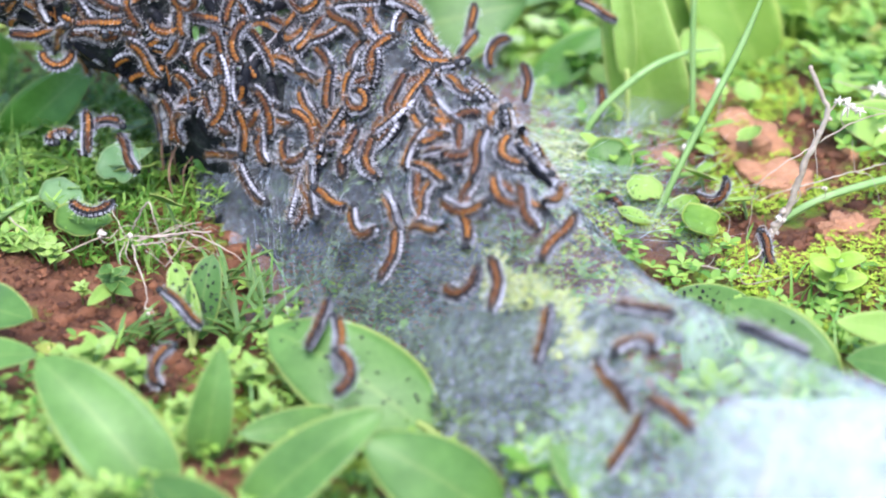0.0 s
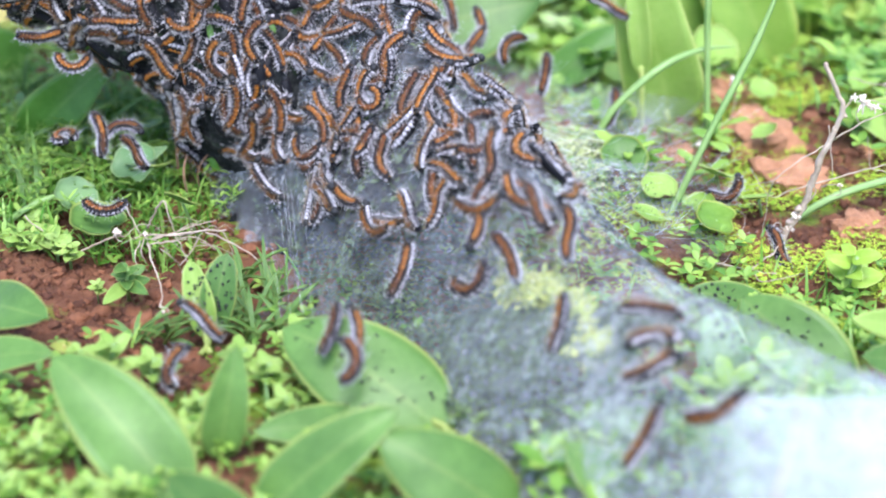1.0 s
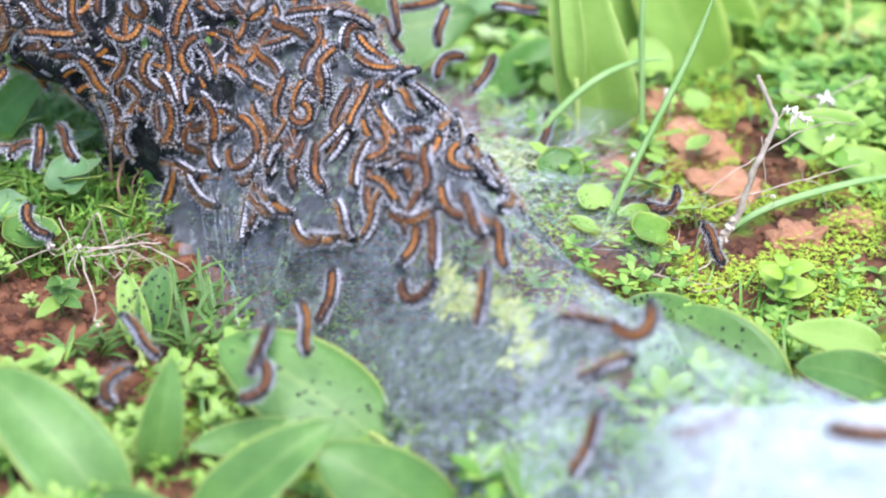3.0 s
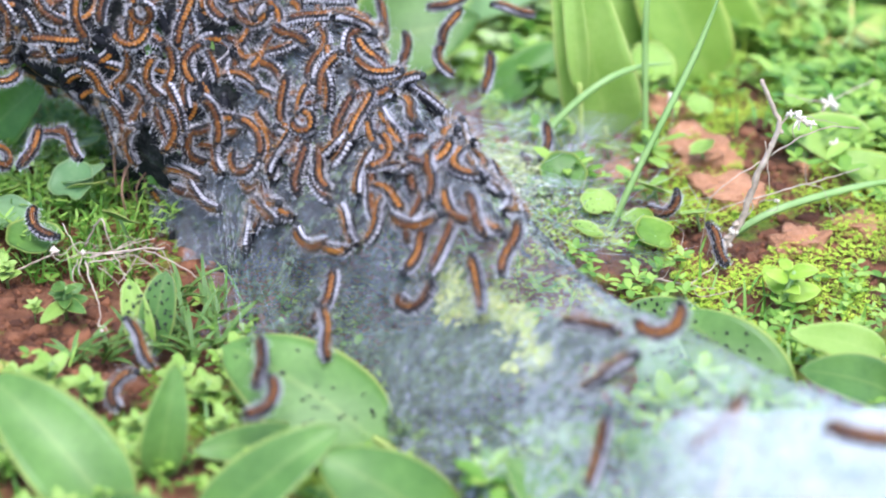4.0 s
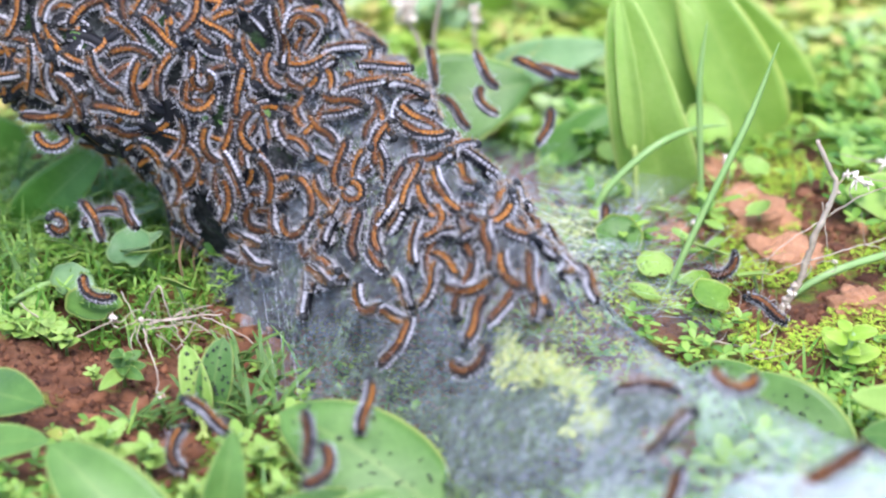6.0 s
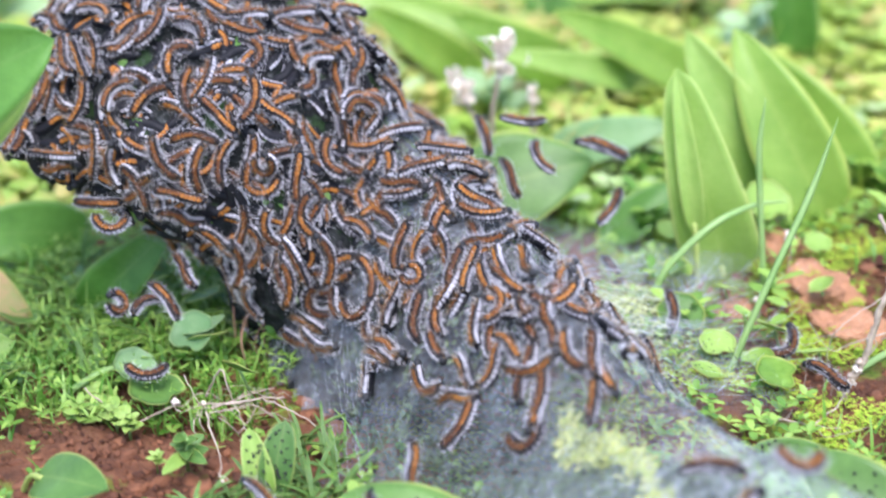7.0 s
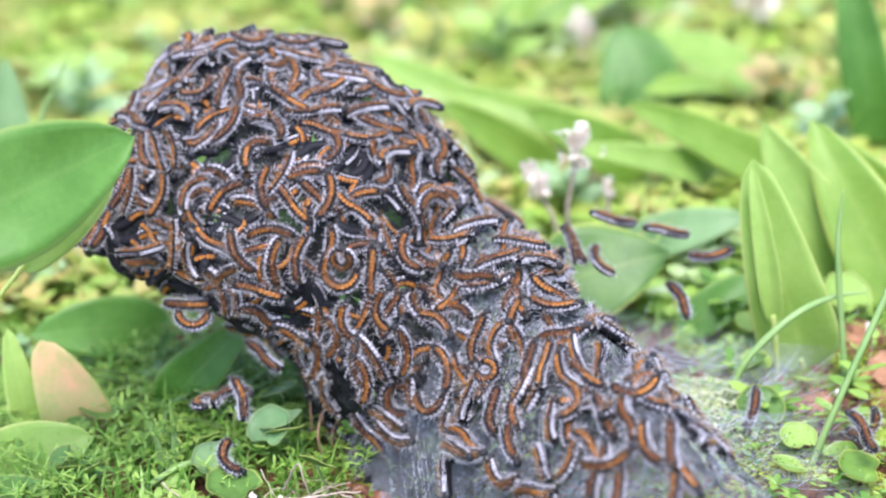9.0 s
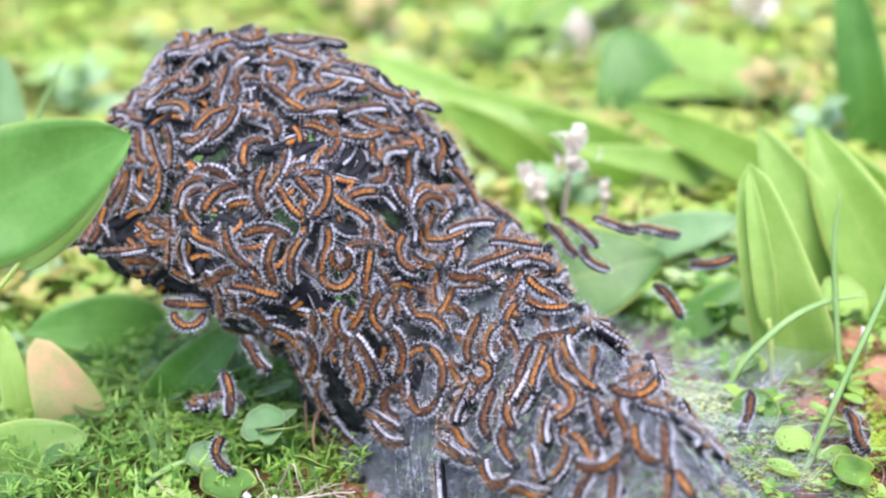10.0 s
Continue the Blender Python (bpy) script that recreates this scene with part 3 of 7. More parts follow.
def crowd_below():
    """The lower layer of the crowd, too packed to tell apart."""
    rnd = random.Random(77)
    eye = Vector(EYE)
    vs, fs, slots, n = [], [], [], 0
    mats = [SKIN, STRIPE, SIDE, HAIR, HAIR_DARK, HEAD]
    def keep(p, q):
        return q.dot((eye - p).normalized()) > -0.3 and p.z > 0.034 + 0.25 * max(0.0, -0.10 - p.x) and tent_height(p.x, p.y) < p.z + 0.003

    uvs = []
    for p in surface_samples(hump_mesh, rnd, 260, keep, 0.0052):
        loc, nor = on_surface(hump_tree, p)
        m = stand(loc, nor, Vector((rnd.gauss(0, 1), rnd.gauss(0, 1), rnd.gauss(0, 1))), -0.0022, rnd.uniform(-0.6, 0.6))
        for ob in moulds[rnd.choice(POOL)].children_recursive:
            me = ob.data
            if me.materials[0] in (HAIR, HAIR_DARK, HAIR_GOLD) or me.materials[0] in (SIDE, STRIPE) and rnd.random() < 0.6:
                continue
            co = np.zeros(len(me.vertices) * 3)
            me.vertices.foreach_get("co", co)
            co = co.reshape(-1, 3) @ np.array(m.to_3x3()).T + np.array(m.translation)
            vs.append(co)
            fs += [[i + n for i in q.vertices] for q in me.polygons]
            slots += [mats.index(me.materials[0])] * len(me.polygons)
            uvs += UVS.get(me.name, [(0.0, 0.0)] * len(co))
            n += len(co)
    ob = tagged(part("caterpillar_crowd", (np.concatenate(vs), fs, uvs), SKIN), "packed lower layer of hairy black and orange caterpillars", "caterpillars", kind="stuff")
    for mat in mats[1:]:
        ob.data.materials.append(mat)
    ob.data.polygons.foreach_set("material_index", slots)


crowd_below()


def tent_mass():
    """Those on the upper part of the tent, thinning out downwards."""
    rnd = random.Random(5)
    eye = Vector(EYE)

    def keep(p, n):
        if not (p.y > 0.488 - 0.55 * (p.x + 0.04) + rnd.uniform(-0.012, 0.02) and p.x < 0.034 and p.z > 0.022):
            return False
        way = (eye - p).normalized()
        return abs(n.dot(way)) > 0.05 and hump_tree.ray_cast(p + way * 0.004, way, 0.5)[0] is None

    for p in surface_samples(tent_mesh, rnd, 92, keep, 0.0075):
        ahead = Vector((rnd.gauss(0, 0.7), -1, 0)) * rnd.choice((-1, 1))
        crawl(take(rnd.choice(POOL)), tent_tree, p, ahead, rnd.choice((0.0002, 0.0006, 0.0012)), rnd.uniform(-0.1, 0.1), rnd, -0.0006)


tent_mass()


# ---- leafy plants ----
def leaf_frame(base, tip, width, face, fold, sag=0.08, blunt=0.58, bulge=0.72):
    """The upper surface of a fleshy pointed leaf, as a function of u along it and v across it; face turns it from level to the viewer's side."""
    b, t = Vector(base), Vector(tip)
    axis = t - b
    ln = axis.length
    ax = axis.normalized()
    want = Vector((0, 0, 1)) * (1 - face) + (Vector(EYE) - (b + t) / 2).normalized() * face
    nor = (want - ax * want.dot(ax)).normalized()
    side = ax.cross(nor)

    def at(u, v):
        half = width / 2 * (math.sin(math.pi * min(1.0, u ** bulge * 0.97 + 0.03)) ** blunt)
        wav = 0.025 * math.sin(u * 9 + v * 2 + ln * 400) * width * abs(v)
        up = fold * half * (abs(v) ** 1.5) - sag * ln * (2 * u - 1) ** 2 + sag * ln * 0.8 + wav
        return b + axis * u + side * (half * v + 0.04 * width * math.sin(u * 3 + ln * 300)) + nor * up
    return at, nor


def leaf_shape(*how, **more):
    """A leaf with an upper and a lower skin, thickest at the midrib."""
    at, nor = leaf_frame(*how, **more)
    nu, nv = 14, 8
    vs, fs, uv = [], [], []
    for layer in (0, 1):
        for i in range(nu + 1):
            for j in range(nv + 1):
                v = j / nv * 2 - 1
                th = 0.0 if layer == 0 else (0.0002 if abs(v) > 0.99 else 0.0007 * (1 - abs(v)) + 0.00025)
                vs.append(at(i / nu, v) - nor * th)
                uv.append((i / nu, j / nv))
    w, off = nv + 1, (nu + 1) * (nv + 1)
    for i in range(nu):
        for j in range(nv):
            q = (i * w + j, i * w + j + 1, (i + 1) * w + j + 1, (i + 1) * w + j)
            fs.append(q[::-1])
            fs.append(tuple(k + off for k in q))
        for j in (0, nv):
            q = (i * w + j, (i + 1) * w + j, (i + 1) * w + j + off, i * w + j + off)
            fs.append(q if j else q[::-1])
    return vs, fs, uv


dotted = []   # leaves that droppings lie on


def leafy_plant(label, *leaves):
    ob = new("leafy_plant")
    tagged(ob, label, "plant", "broad-leaved plants")
    for base, tip, width, face, fold, tone, *bulge in leaves:
        more = dict(zip(("bulge", "blunt"), bulge))
        part("leaf", leaf_shape(base, tip, width, face, fold, **more), LEAF[tone], ob)
        if "dropping" in label:
            dotted.append(leaf_frame(base, tip, width, face, fold, **more))
        b, d = Vector(base), (Vector(tip) - Vector(base)).normalized()
        root = Vector((b.x - d.x * 0.012, b.y - d.y * 0.012, -0.004))
        if b.z > 0.05:
            root = Vector((-0.300, b.y - 0.03, -0.004))
        pts = bend([root, b - d * 0.003, b + d * 0.004], 4)
        part("leaf_stalk", tube(pts, 0.0011, 6), LEAF[tone], ob)
    return ob


def leaf_scraps():
    """Gnawed bits of leaf held in the web of the hump."""
    rnd = random.Random(90)
    eye = Vector(EYE)
    for p in surface_samples(hump_mesh, rnd, 70, lambda p, q: q.dot((eye - p).normalized()) > 0.0, 0.007):
        loc, nor = on_surface(hump_tree, p)
        d = Vector((rnd.gauss(0, 1), rnd.gauss(0, 1), rnd.gauss(0, 1)))
        d = (d - nor * d.dot(nor)).normalized() * rnd.uniform(0.003, 0.007)
        part("leaf_scrap", leaf_shape(loc + nor * 0.0004, loc + d + nor * 0.0012, rnd.uniform(0.0012, 0.003), 0.9, 0.1), LEAF[rnd.choice((0, 3, 3))], nest)


leaf_scraps()
PLAIN = "broad fleshy light-green leaves with pale margins low on the soil"
leafy_plant(PLAIN,
            ((-0.084, 0.378, 0.000), (-0.127, 0.407, 0.030), 0.028, 0.70, 0.25, 0))
leafy_plant(PLAIN,
            ((-0.076, 0.397, 0.000), (-0.071, 0.407, 0.035), 0.014, 0.90, 0.35, 0))
leafy_plant("round folded leaf dotted with black droppings",
            ((-0.0905, 0.464, 0.000), (-0.0950, 0.474, 0.024), 0.0100, 0.95, 0.45, 1, 0.85, 0.45),
            ((-0.0890, 0.464, 0.000), (-0.0825, 0.477, 0.025), 0.0125, 0.85, 0.25, 0, 0.95, 0.45))
leafy_plant("large flat leaf with droppings half under silk web",
            ((-0.009, 0.409, 0.004), (-0.061, 0.436, 0.022), 0.035, 0.60, -0.10, 0))
leafy_plant(PLAIN,
            ((-0.061, 0.369, 0.000), (-0.021, 0.383, 0.030), 0.020, 0.60, 0.30, 0),
            ((-0.028, 0.411, 0.000), (-0.065, 0.395, 0.012), 0.015, 0.60, 0.20, 0),
            ((0.012, 0.369, 0.000), (-0.026, 0.378, 0.025), 0.028, 0.60, -0.20, 0))
leafy_plant(PLAIN,
            ((-0.168, 0.467, 0.010), (-0.137, 0.445, 0.020), 0.020, 0.60, 0.10, 0),
            ((-0.160, 0.432, 0.010), (-0.131, 0.424, 0.020), 0.013, 0.60, 0.10, 0))
leafy_plant(PLAIN,
            ((-0.061, 0.353, 0.000), (-0.083, 0.350, 0.030), 0.021, 0.60, 0.20, 0))
leafy_plant("pale green leaves under the silk web",
            ((0.080, 0.362, 0.000), (0.064, 0.396, 0.020), 0.022, 0.60, 0.20, 0),
            ((0.049, 0.374, 0.000), (0.027, 0.381, 0.020), 0.018, 0.60, 0.20, 0))
leafy_plant("broad green leaves dusted with droppings beside the web",
            ((0.118, 0.428, 0.002), (0.088, 0.458, 0.022), 0.027, 0.80, 0.10, 0, 0.85),
            ((0.101, 0.478, 0.004), (0.073, 0.474, 0.014), 0.012, 0.75, 0.12, 0, 0.9))
leafy_plant("oval pale leaf dotted with droppings seen through the web",
            ((0.080, 0.432, 0.004), (0.078, 0.446, 0.024), 0.017, 0.90, 0.15, 4, 0.8, 0.45))
leafy_plant(PLAIN,
            ((0.160, 0.462, 0.000), (0.122, 0.448, 0.020), 0.014, 0.70, 0.20, 1),
            ((0.158, 0.440, 0.000), (0.121, 0.427, 0.020), 0.018, 0.70, 0.20, 0))
leafy_plant("fallen yellow leaf scrap on the soil",
            ((-0.132, 0.452, 0.002), (-0.140, 0.452, 0.004), 0.005, 0.30, 0.10, 2))
leafy_plant("upright folded light-green leaves with pale margins",
            ((0.082, 0.634, -0.001), (0.0635, 0.652, 0.086), 0.034, 1.00, 0.22, 1, 0.42, 0.44),
            ((0.069, 0.628, 0.022), (0.0615, 0.646, 0.085), 0.0095, 0.90, 0.45, 1, 0.6, 0.5))
leafy_plant("upright light-green leaves with pale margins behind the nest",
            ((0.115, 0.706, 0.000), (0.074, 0.726, 0.079), 0.033, 1.00, 0.30, 1, 0.6, 0.7),
            ((0.137, 0.688, 0.000), (0.094, 0.728, 0.078), 0.037, 0.90, 0.30, 6, 0.6, 0.65),
            ((0.162, 0.726, 0.000), (0.103, 0.776, 0.056), 0.033, 0.90, 0.30, 6))
leafy_plant("tall dark-green strap leaf far behind the nest",
            ((0.156, 0.888, 0.000), (0.135, 0.918, 0.115), 0.028, 0.90, 0.30, 3))
leafy_plant("light-green leaf with crawling caterpillars beside the nest",
            ((-0.033, 0.679, 0.020), (0.029, 0.686, 0.032), 0.046, 0.70, 0.10, 0, 0.8, 0.8),
            ((0.008, 0.748, 0.010), (0.067, 0.733, 0.030), 0.023, 0.70, 0.10, 4),
            ((0.033, 0.670, 0.000), (0.068, 0.685, 0.020), 0.020, 0.70, 0.20, 3))
leafy_plant("long arching green leaves behind the nest",
            ((0.045, 0.839, 0.000), (-0.038, 0.819, 0.060), 0.030, 0.80, 0.20, 6),
            ((-0.021, 0.868, 0.000), (-0.081, 0.840, 0.060), 0.025, 0.80, 0.20, 6))
leafy_plant("long arching green leaves behind the nest",
            ((-0.014, 0.894, 0.000), (-0.136, 0.942, 0.060), 0.026, 0.80, 0.20, 1),
            ((0.043, 0.888, 0.000), (-0.093, 0.905, 0.050), 0.023, 0.80, 0.20, 6))
leafy_plant("long arching green leaves behind the nest",
            ((0.115, 0.844, 0.000), (0.014, 0.820, 0.060), 0.026, 0.80, 0.20, 6),
            ((0.084, 0.856, 0.000), (-0.015, 0.789, 0.050), 0.018, 0.80, 0.20, 1))
leafy_plant("rounded dark-green leaf far behind the nest",
            ((0.027, 0.983, 0.000), (0.018, 1.019, 0.052), 0.054, 0.60, 0.10, 3, 0.5, 0.4))
leafy_plant("large green leaf reaching in front of the nest",
            ((-0.224, 0.480, 0.129), (-0.160, 0.537, 0.141), 0.044, 1.00, 0.20, 3, 0.72, 0.7),
            ((-0.175, 0.545, 0.130), (-0.203, 0.523, 0.098), 0.022, 0.80, 0.20, 1))
leafy_plant("dark-green leaves shaded by the nest",
            ((-0.194, 0.664, 0.012), (-0.250, 0.640, 0.020), 0.029, 0.90, 0.10, 3),
            ((-0.185, 0.598, 0.000), (-0.146, 0.602, 0.040), 0.023, 0.80, 0.20, 3))
leafy_plant("peach-coloured withering leaf with a green one",
            ((-0.210, 0.576, 0.001), (-0.2245, 0.586, 0.043), 0.027, 1.00, 0.14, 5, 0.52, 0.46),
            ((-0.234, 0.580, 0.000), (-0.240, 0.592, 0.046), 0.013, 1.00, 0.20, 1, 0.6, 0.5))
leafy_plant(PLAIN,
            ((-0.248, 0.547, 0.000), (-0.198, 0.553, 0.016), 0.028, 0.70, 0.20, 1),
            ((-0.243, 0.528, 0.000), (-0.208, 0.524, 0.012), 0.016, 0.60, 0.20, 0))
leafy_plant(PLAIN,
            ((-0.371, 0.983, 0.000), (-0.388, 1.013, 0.047), 0.025, 0.90, 0.20, 0))


def round_leaf(x, y, z, r, tilt, turn, label="round scalloped pale-green leaf on a thin stalk", tone=1, lobes=7, stretch=1.0):
    ob = new("round_leaf")
    tagged(ob, label, "leaf", "round leaves on the soil")
    m = pose(x, y, z, tilt, 0, turn)
    n, rings = 36, 4
    vs, fs, uv = [], [], []
    for layer in (0, 1):
        for k in range(rings + 1):
            q = k / rings
            for i in range(n):
                a = 2 * math.pi * i / n
                rr = r * q * (1 + 0.03 * math.cos(lobes * a) * q - 0.35 * q * max(0.0, math.cos(a + math.pi / 2)) ** 12)
                h = 0.18 * r * q * q + 0.04 * r * math.sin(3 * a + turn) * q
                vs.append(m @ Vector((rr * math.cos(a), rr * math.sin(a) * stretch, h - 0.0003 * layer)))
                uv.append((i / n, 0.5 + 0.5 * q))
    off = (rings + 1) * n
    for k in range(rings):
        for i in range(n):
            i2 = (i + 1) % n
            q = (k * n + i, k * n + i2, (k + 1) * n + i2, (k + 1) * n + i)
            fs.append(q[::-1])
            fs.append(tuple(j + off for j in q))
    for i in range(n):
        i2 = (i + 1) % n
        fs.append((rings * n + i, rings * n + i2, rings * n + i2 + off, rings * n + i + off))
    part("blade", (vs, fs, uv), LEAF[tone], ob)
    part("stalk", tube(bend([(x + 0.004, y + 0.006, -0.004), (x, y, z)], 3), 0.0006, 5), BLADE, ob)
    return ob


round_leaf(0.0701, 0.5528, 0.010, 0.0070, 22, 20)
round_leaf(0.0930, 0.5643, 0.010, 0.0075, 30, 140, lobes=9)
round_leaf(0.1066, 0.5453, 0.010, 0.0060, 25, 200, lobes=9)
round_leaf(0.0889, 0.5295, 0.009, 0.0115, 15, 80, stretch=0.7, tone=6)
round_leaf(0.0646, 0.5353, 0.008, 0.0068, 20, 110, "pale round leaf eaten into holes and dotted with droppings", 1)
round_leaf(0.0850, 0.5461, 0.007, 0.0058, 18, 300, tone=6)
round_leaf(0.058, 0.573, 0.012, 0.0095, 35, 10, "pale round leaf eaten into holes and dotted with droppings", 0)
round_leaf(-0.138, 0.524, 0.010, 0.0105, 14, 60, tone=0)
leaf_rnd = random.Random(52)
for k in range(14):
    round_leaf(leaf_rnd.uniform(-0.215, -0.105), leaf_rnd.uniform(0.525, 0.60), leaf_rnd.uniform(0.010, 0.018), leaf_rnd.uniform(0.005, 0.0095), leaf_rnd.uniform(15, 40), leaf_rnd.uniform(0, 360), tone=leaf_rnd.choice((0, 1, 4)))
for x, y, r, turn in ((0.083, 0.578, 0.0044, 94), (0.061, 0.618, 0.0062, 17), (0.080, 0.652, 0.0076, 200), (0.061, 0.656, 0.0062, 41), (0.1165, 0.600, 0.0060, 261), (0.078, 0.600, 0.0050, 150), (0.122, 0.640, 0.0060, 15)):
    round_leaf(x, y, 0.010, r, 25, turn)
leafy_plant("low broad green leaves beyond the dry twig",
            ((0.190, 0.610, 0.000), (0.152, 0.604, 0.018), 0.024, 0.70, 0.20, 1),
            ((0.200, 0.580, 0.000), (0.166, 0.590, 0.012), 0.018, 0.60, 0.20, 6))
round_leaf(-0.124, 0.557, 0.014, 0.0080, 30, 200)
round_leaf(0.104, 0.666, 0.018, 0.0110, 35, 30)
round_leaf(0.057, 0.616, 0.010, 0.0085, 20, 250, tone=0)


def grass_blade(points, width, label, name="tall_grass"):
    line = bend(points, 10)
    n = len(line)
    vs, fs = [], []
    for i, p in enumerate(line):
        d = (line[min(i + 1, n - 1)] - line[max(i - 1, 0)]).normalized()
        side = d.cross((Vector(EYE) - p).normalized()).normalized()
        nor = side.cross(d)
        w = width / 2 * (1 if i < n * 0.6 else max(0.08, 1 - ((i - n * 0.6) / (n * 0.4)) ** 1.5))
        for c, h in ((-1, 0), (-0.4, 0.35), (0.4, 0.35), (1, 0), (0.4, -0.35), (-0.4, -0.35)):
            vs.append(p + side * (w * c) + nor * (w * h))
    for i in range(n - 1):
        for k in range(6):
            k2 = (k + 1) % 6
            fs.append((i * 6 + k, i * 6 + k2, (i + 1) * 6 + k2, (i + 1) * 6 + k))
    fs.append(tuple(range(6)))
    fs.append(tuple((n - 1) * 6 + k for k in range(6)))
    return tagged(part(name, (vs, fs), BLADE), label, "grass", "single long grass blades")


grass_blade([(0.096, 0.611, -0.003), (0.094, 0.614, 0.030), (0.0925, 0.618, 0.060), (0.0945, 0.621, 0.083)], 0.0026, "upright green grass blade with a hooked tip")
grass_blade([(0.072, 0.545, -0.003), (0.086, 0.552, 0.030), (0.103, 0.562, 0.066), (0.113, 0.568, 0.094)], 0.0026, "long leaning green grass blade")
grass_blade([(0.045, 0.597, -0.003), (0.0528, 0.600, 0.0151), (0.0604, 0.603, 0.0241), (0.0718, 0.607, 0.0331), (0.0822, 0.612, 0.0374), (0.0944, 0.620, 0.0378), (0.1072, 0.630, 0.0343)], 0.0030, "pale green grass blade arching over the soil")
grass_blade([(0.122, 0.552, -0.003), (0.140, 0.556, 0.006), (0.170, 0.566, 0.010), (0.200, 0.58, 0.008)], 0.0030, "flat-lying green grass blade beside a dry twig")
grass_blade([(-0.288, 0.735, -0.003), (-0.279, 0.738, 0.045), (-0.270, 0.740, 0.077), (-0.263, 0.740, 0.094), (-0.247, 0.740, 0.120)], 0.0034, "upright broad grass blade behind the nest")
leafy_plant("upright grey-green leaf behind the nest",
            ((-0.292, 0.758, 0.000), (-0.287, 0.764, 0.114), 0.028, 1.00, 0.20, 4, 0.6, 0.6))
grass_blade([(-0.185, 0.525, -0.003), (-0.165, 0.535, 0.010), (-0.145, 0.548, 0.012)], 0.0024, "thin green grass blade low on the soil")


def dry_twig(label):
    """A withered stalk; its stem, side branches, swollen joints and pale tufts are added to it one by one."""
    return tagged(new("dry_twig"), label, "twig", "dry stalks")


def branch(ob, r, *pts, name="branch"):
    line = bend(pts, 6)
    jit = [p + Vector((noise.noise(p * 300), noise.noise(p * 300 + Vector((5, 0, 0))), noise.noise(p * 310))) * 0.0006 for p in line]
    rad = [r * (0.75 if r > 0.001 else 0.55) * (1 - 0.45 * k / len(line)) * (1 + 0.3 * noise.noise(p * 500)) for k, p in enumerate(line)]
    return part(name, tube(jit, rad, 6), STRAW, ob)


def knot(ob, at, r):
    bm = bmesh.new()
    bmesh.ops.create_icosphere(bm, subdivisions=2, radius=r * 0.65)
    for v in bm.verts:
        v.co += v.co * 0.9 * noise.noise(v.co * 900 + Vector(at) * 50)
    bmesh.ops.translate(bm, verts=bm.verts, vec=at)
    return part("knot", bm, STRAW, ob)


def tuft_of(ob, at, r):
    rnd = random.Random(int(abs(at[0]) * 99999))
    pieces = []
    for k in range(22):
        d = Vector((rnd.gauss(0, 1), rnd.gauss(0, 1), rnd.gauss(0, 0.8))).normalized()
        p = Vector(at)
        pieces.append(tube([p, p + d * r * 0.6, p + d * r * rnd.uniform(0.6, 1.1) + Vector((0, 0, -0.15 * r))], [r * 0.13, r * 0.15, r * 0.06], 4))
    return part("tuft", join(*pieces), PETAL, ob, "pale dry tuft")


twig = dry_twig("pale dry twig with brittle side branches standing in the soil")
branch(twig, 0.0019, (0.1146, 0.5337, -0.004), (0.1155, 0.5337, 0.0012), (0.1210, 0.5337, 0.0125), (0.1233, 0.5337, 0.0236), (0.1260, 0.5337, 0.0350), (0.1290, 0.5337, 0.0440), (0.1308, 0.5337, 0.0534), (0.1275, 0.5337, 0.0604), (0.1224, 0.5337, 0.0705), name="stem")
branch(twig, 0.0006, (0.1234, 0.5337, 0.0224), (0.1347, 0.5357, 0.0247), (0.1449, 0.5377, 0.0268), (0.1566, 0.5417, 0.0283), (0.1657, 0.5457, 0.0292))
branch(twig, 0.0006, (0.1294, 0.5337, 0.0406), (0.1361, 0.5317, 0.0473), (0.1439, 0.5297, 0.0527), (0.1505, 0.5297, 0.0539), (0.1588, 0.5307, 0.0529))
branch(twig, 0.0004, (0.1375, 0.5337, 0.0474), (0.1365, 0.5357, 0.0503), (0.1402, 0.5367, 0.0542), (0.1465, 0.5377, 0.0527), (0.1539, 0.5387, 0.0508))
branch(twig, 0.0004, (0.1257, 0.5337, 0.0378), (0.1165, 0.5297, 0.0336), (0.1079, 0.5277, 0.0266), (0.1065, 0.5277, 0.0151), (0.1060, 0.5277, 0.0046))
branch(twig, 0.0004, (0.1229, 0.5337, 0.0222), (0.1150, 0.5307, 0.0211), (0.1077, 0.5287, 0.0198), (0.0993, 0.5297, 0.0306))
branch(twig, 0.0003, (0.1079, 0.5277, 0.0266), (0.1040, 0.5277, 0.0260), (0.0994, 0.5297, 0.0243))
branch(twig, 0.0003, (0.1449, 0.5377, 0.0268), (0.1436, 0.5387, 0.0326), (0.1422, 0.5397, 0.0389))
branch(twig, 0.0003, (0.1449, 0.5377, 0.0268), (0.1508, 0.5357, 0.0251), (0.1557, 0.5337, 0.0123))
branch(twig, 0.0004, (0.1266, 0.5337, 0.0213), (0.1300, 0.5317, 0.0233), (0.1329, 0.5307, 0.0230), (0.1331, 0.5307, 0.0198), (0.1296, 0.5317, 0.0184))
branch(twig, 0.0004, (0.1267, 0.5337, 0.0462), (0.1293, 0.5327, 0.0310), (0.1298, 0.5327, 0.0265))
branch(twig, 0.0006, (0.1314, 0.5337, 0.0528), (0.1338, 0.5337, 0.0567), (0.1361, 0.5337, 0.0583))
branch(twig, 0.0006, (0.1214, 0.5337, 0.0131), (0.1251, 0.5347, 0.0178), (0.1236, 0.5337, 0.0230))
branch(twig, 0.0005, (0.1165, 0.5337, 0.0012), (0.1113, 0.5307, 0.0076), (0.1088, 0.5297, -0.0001))
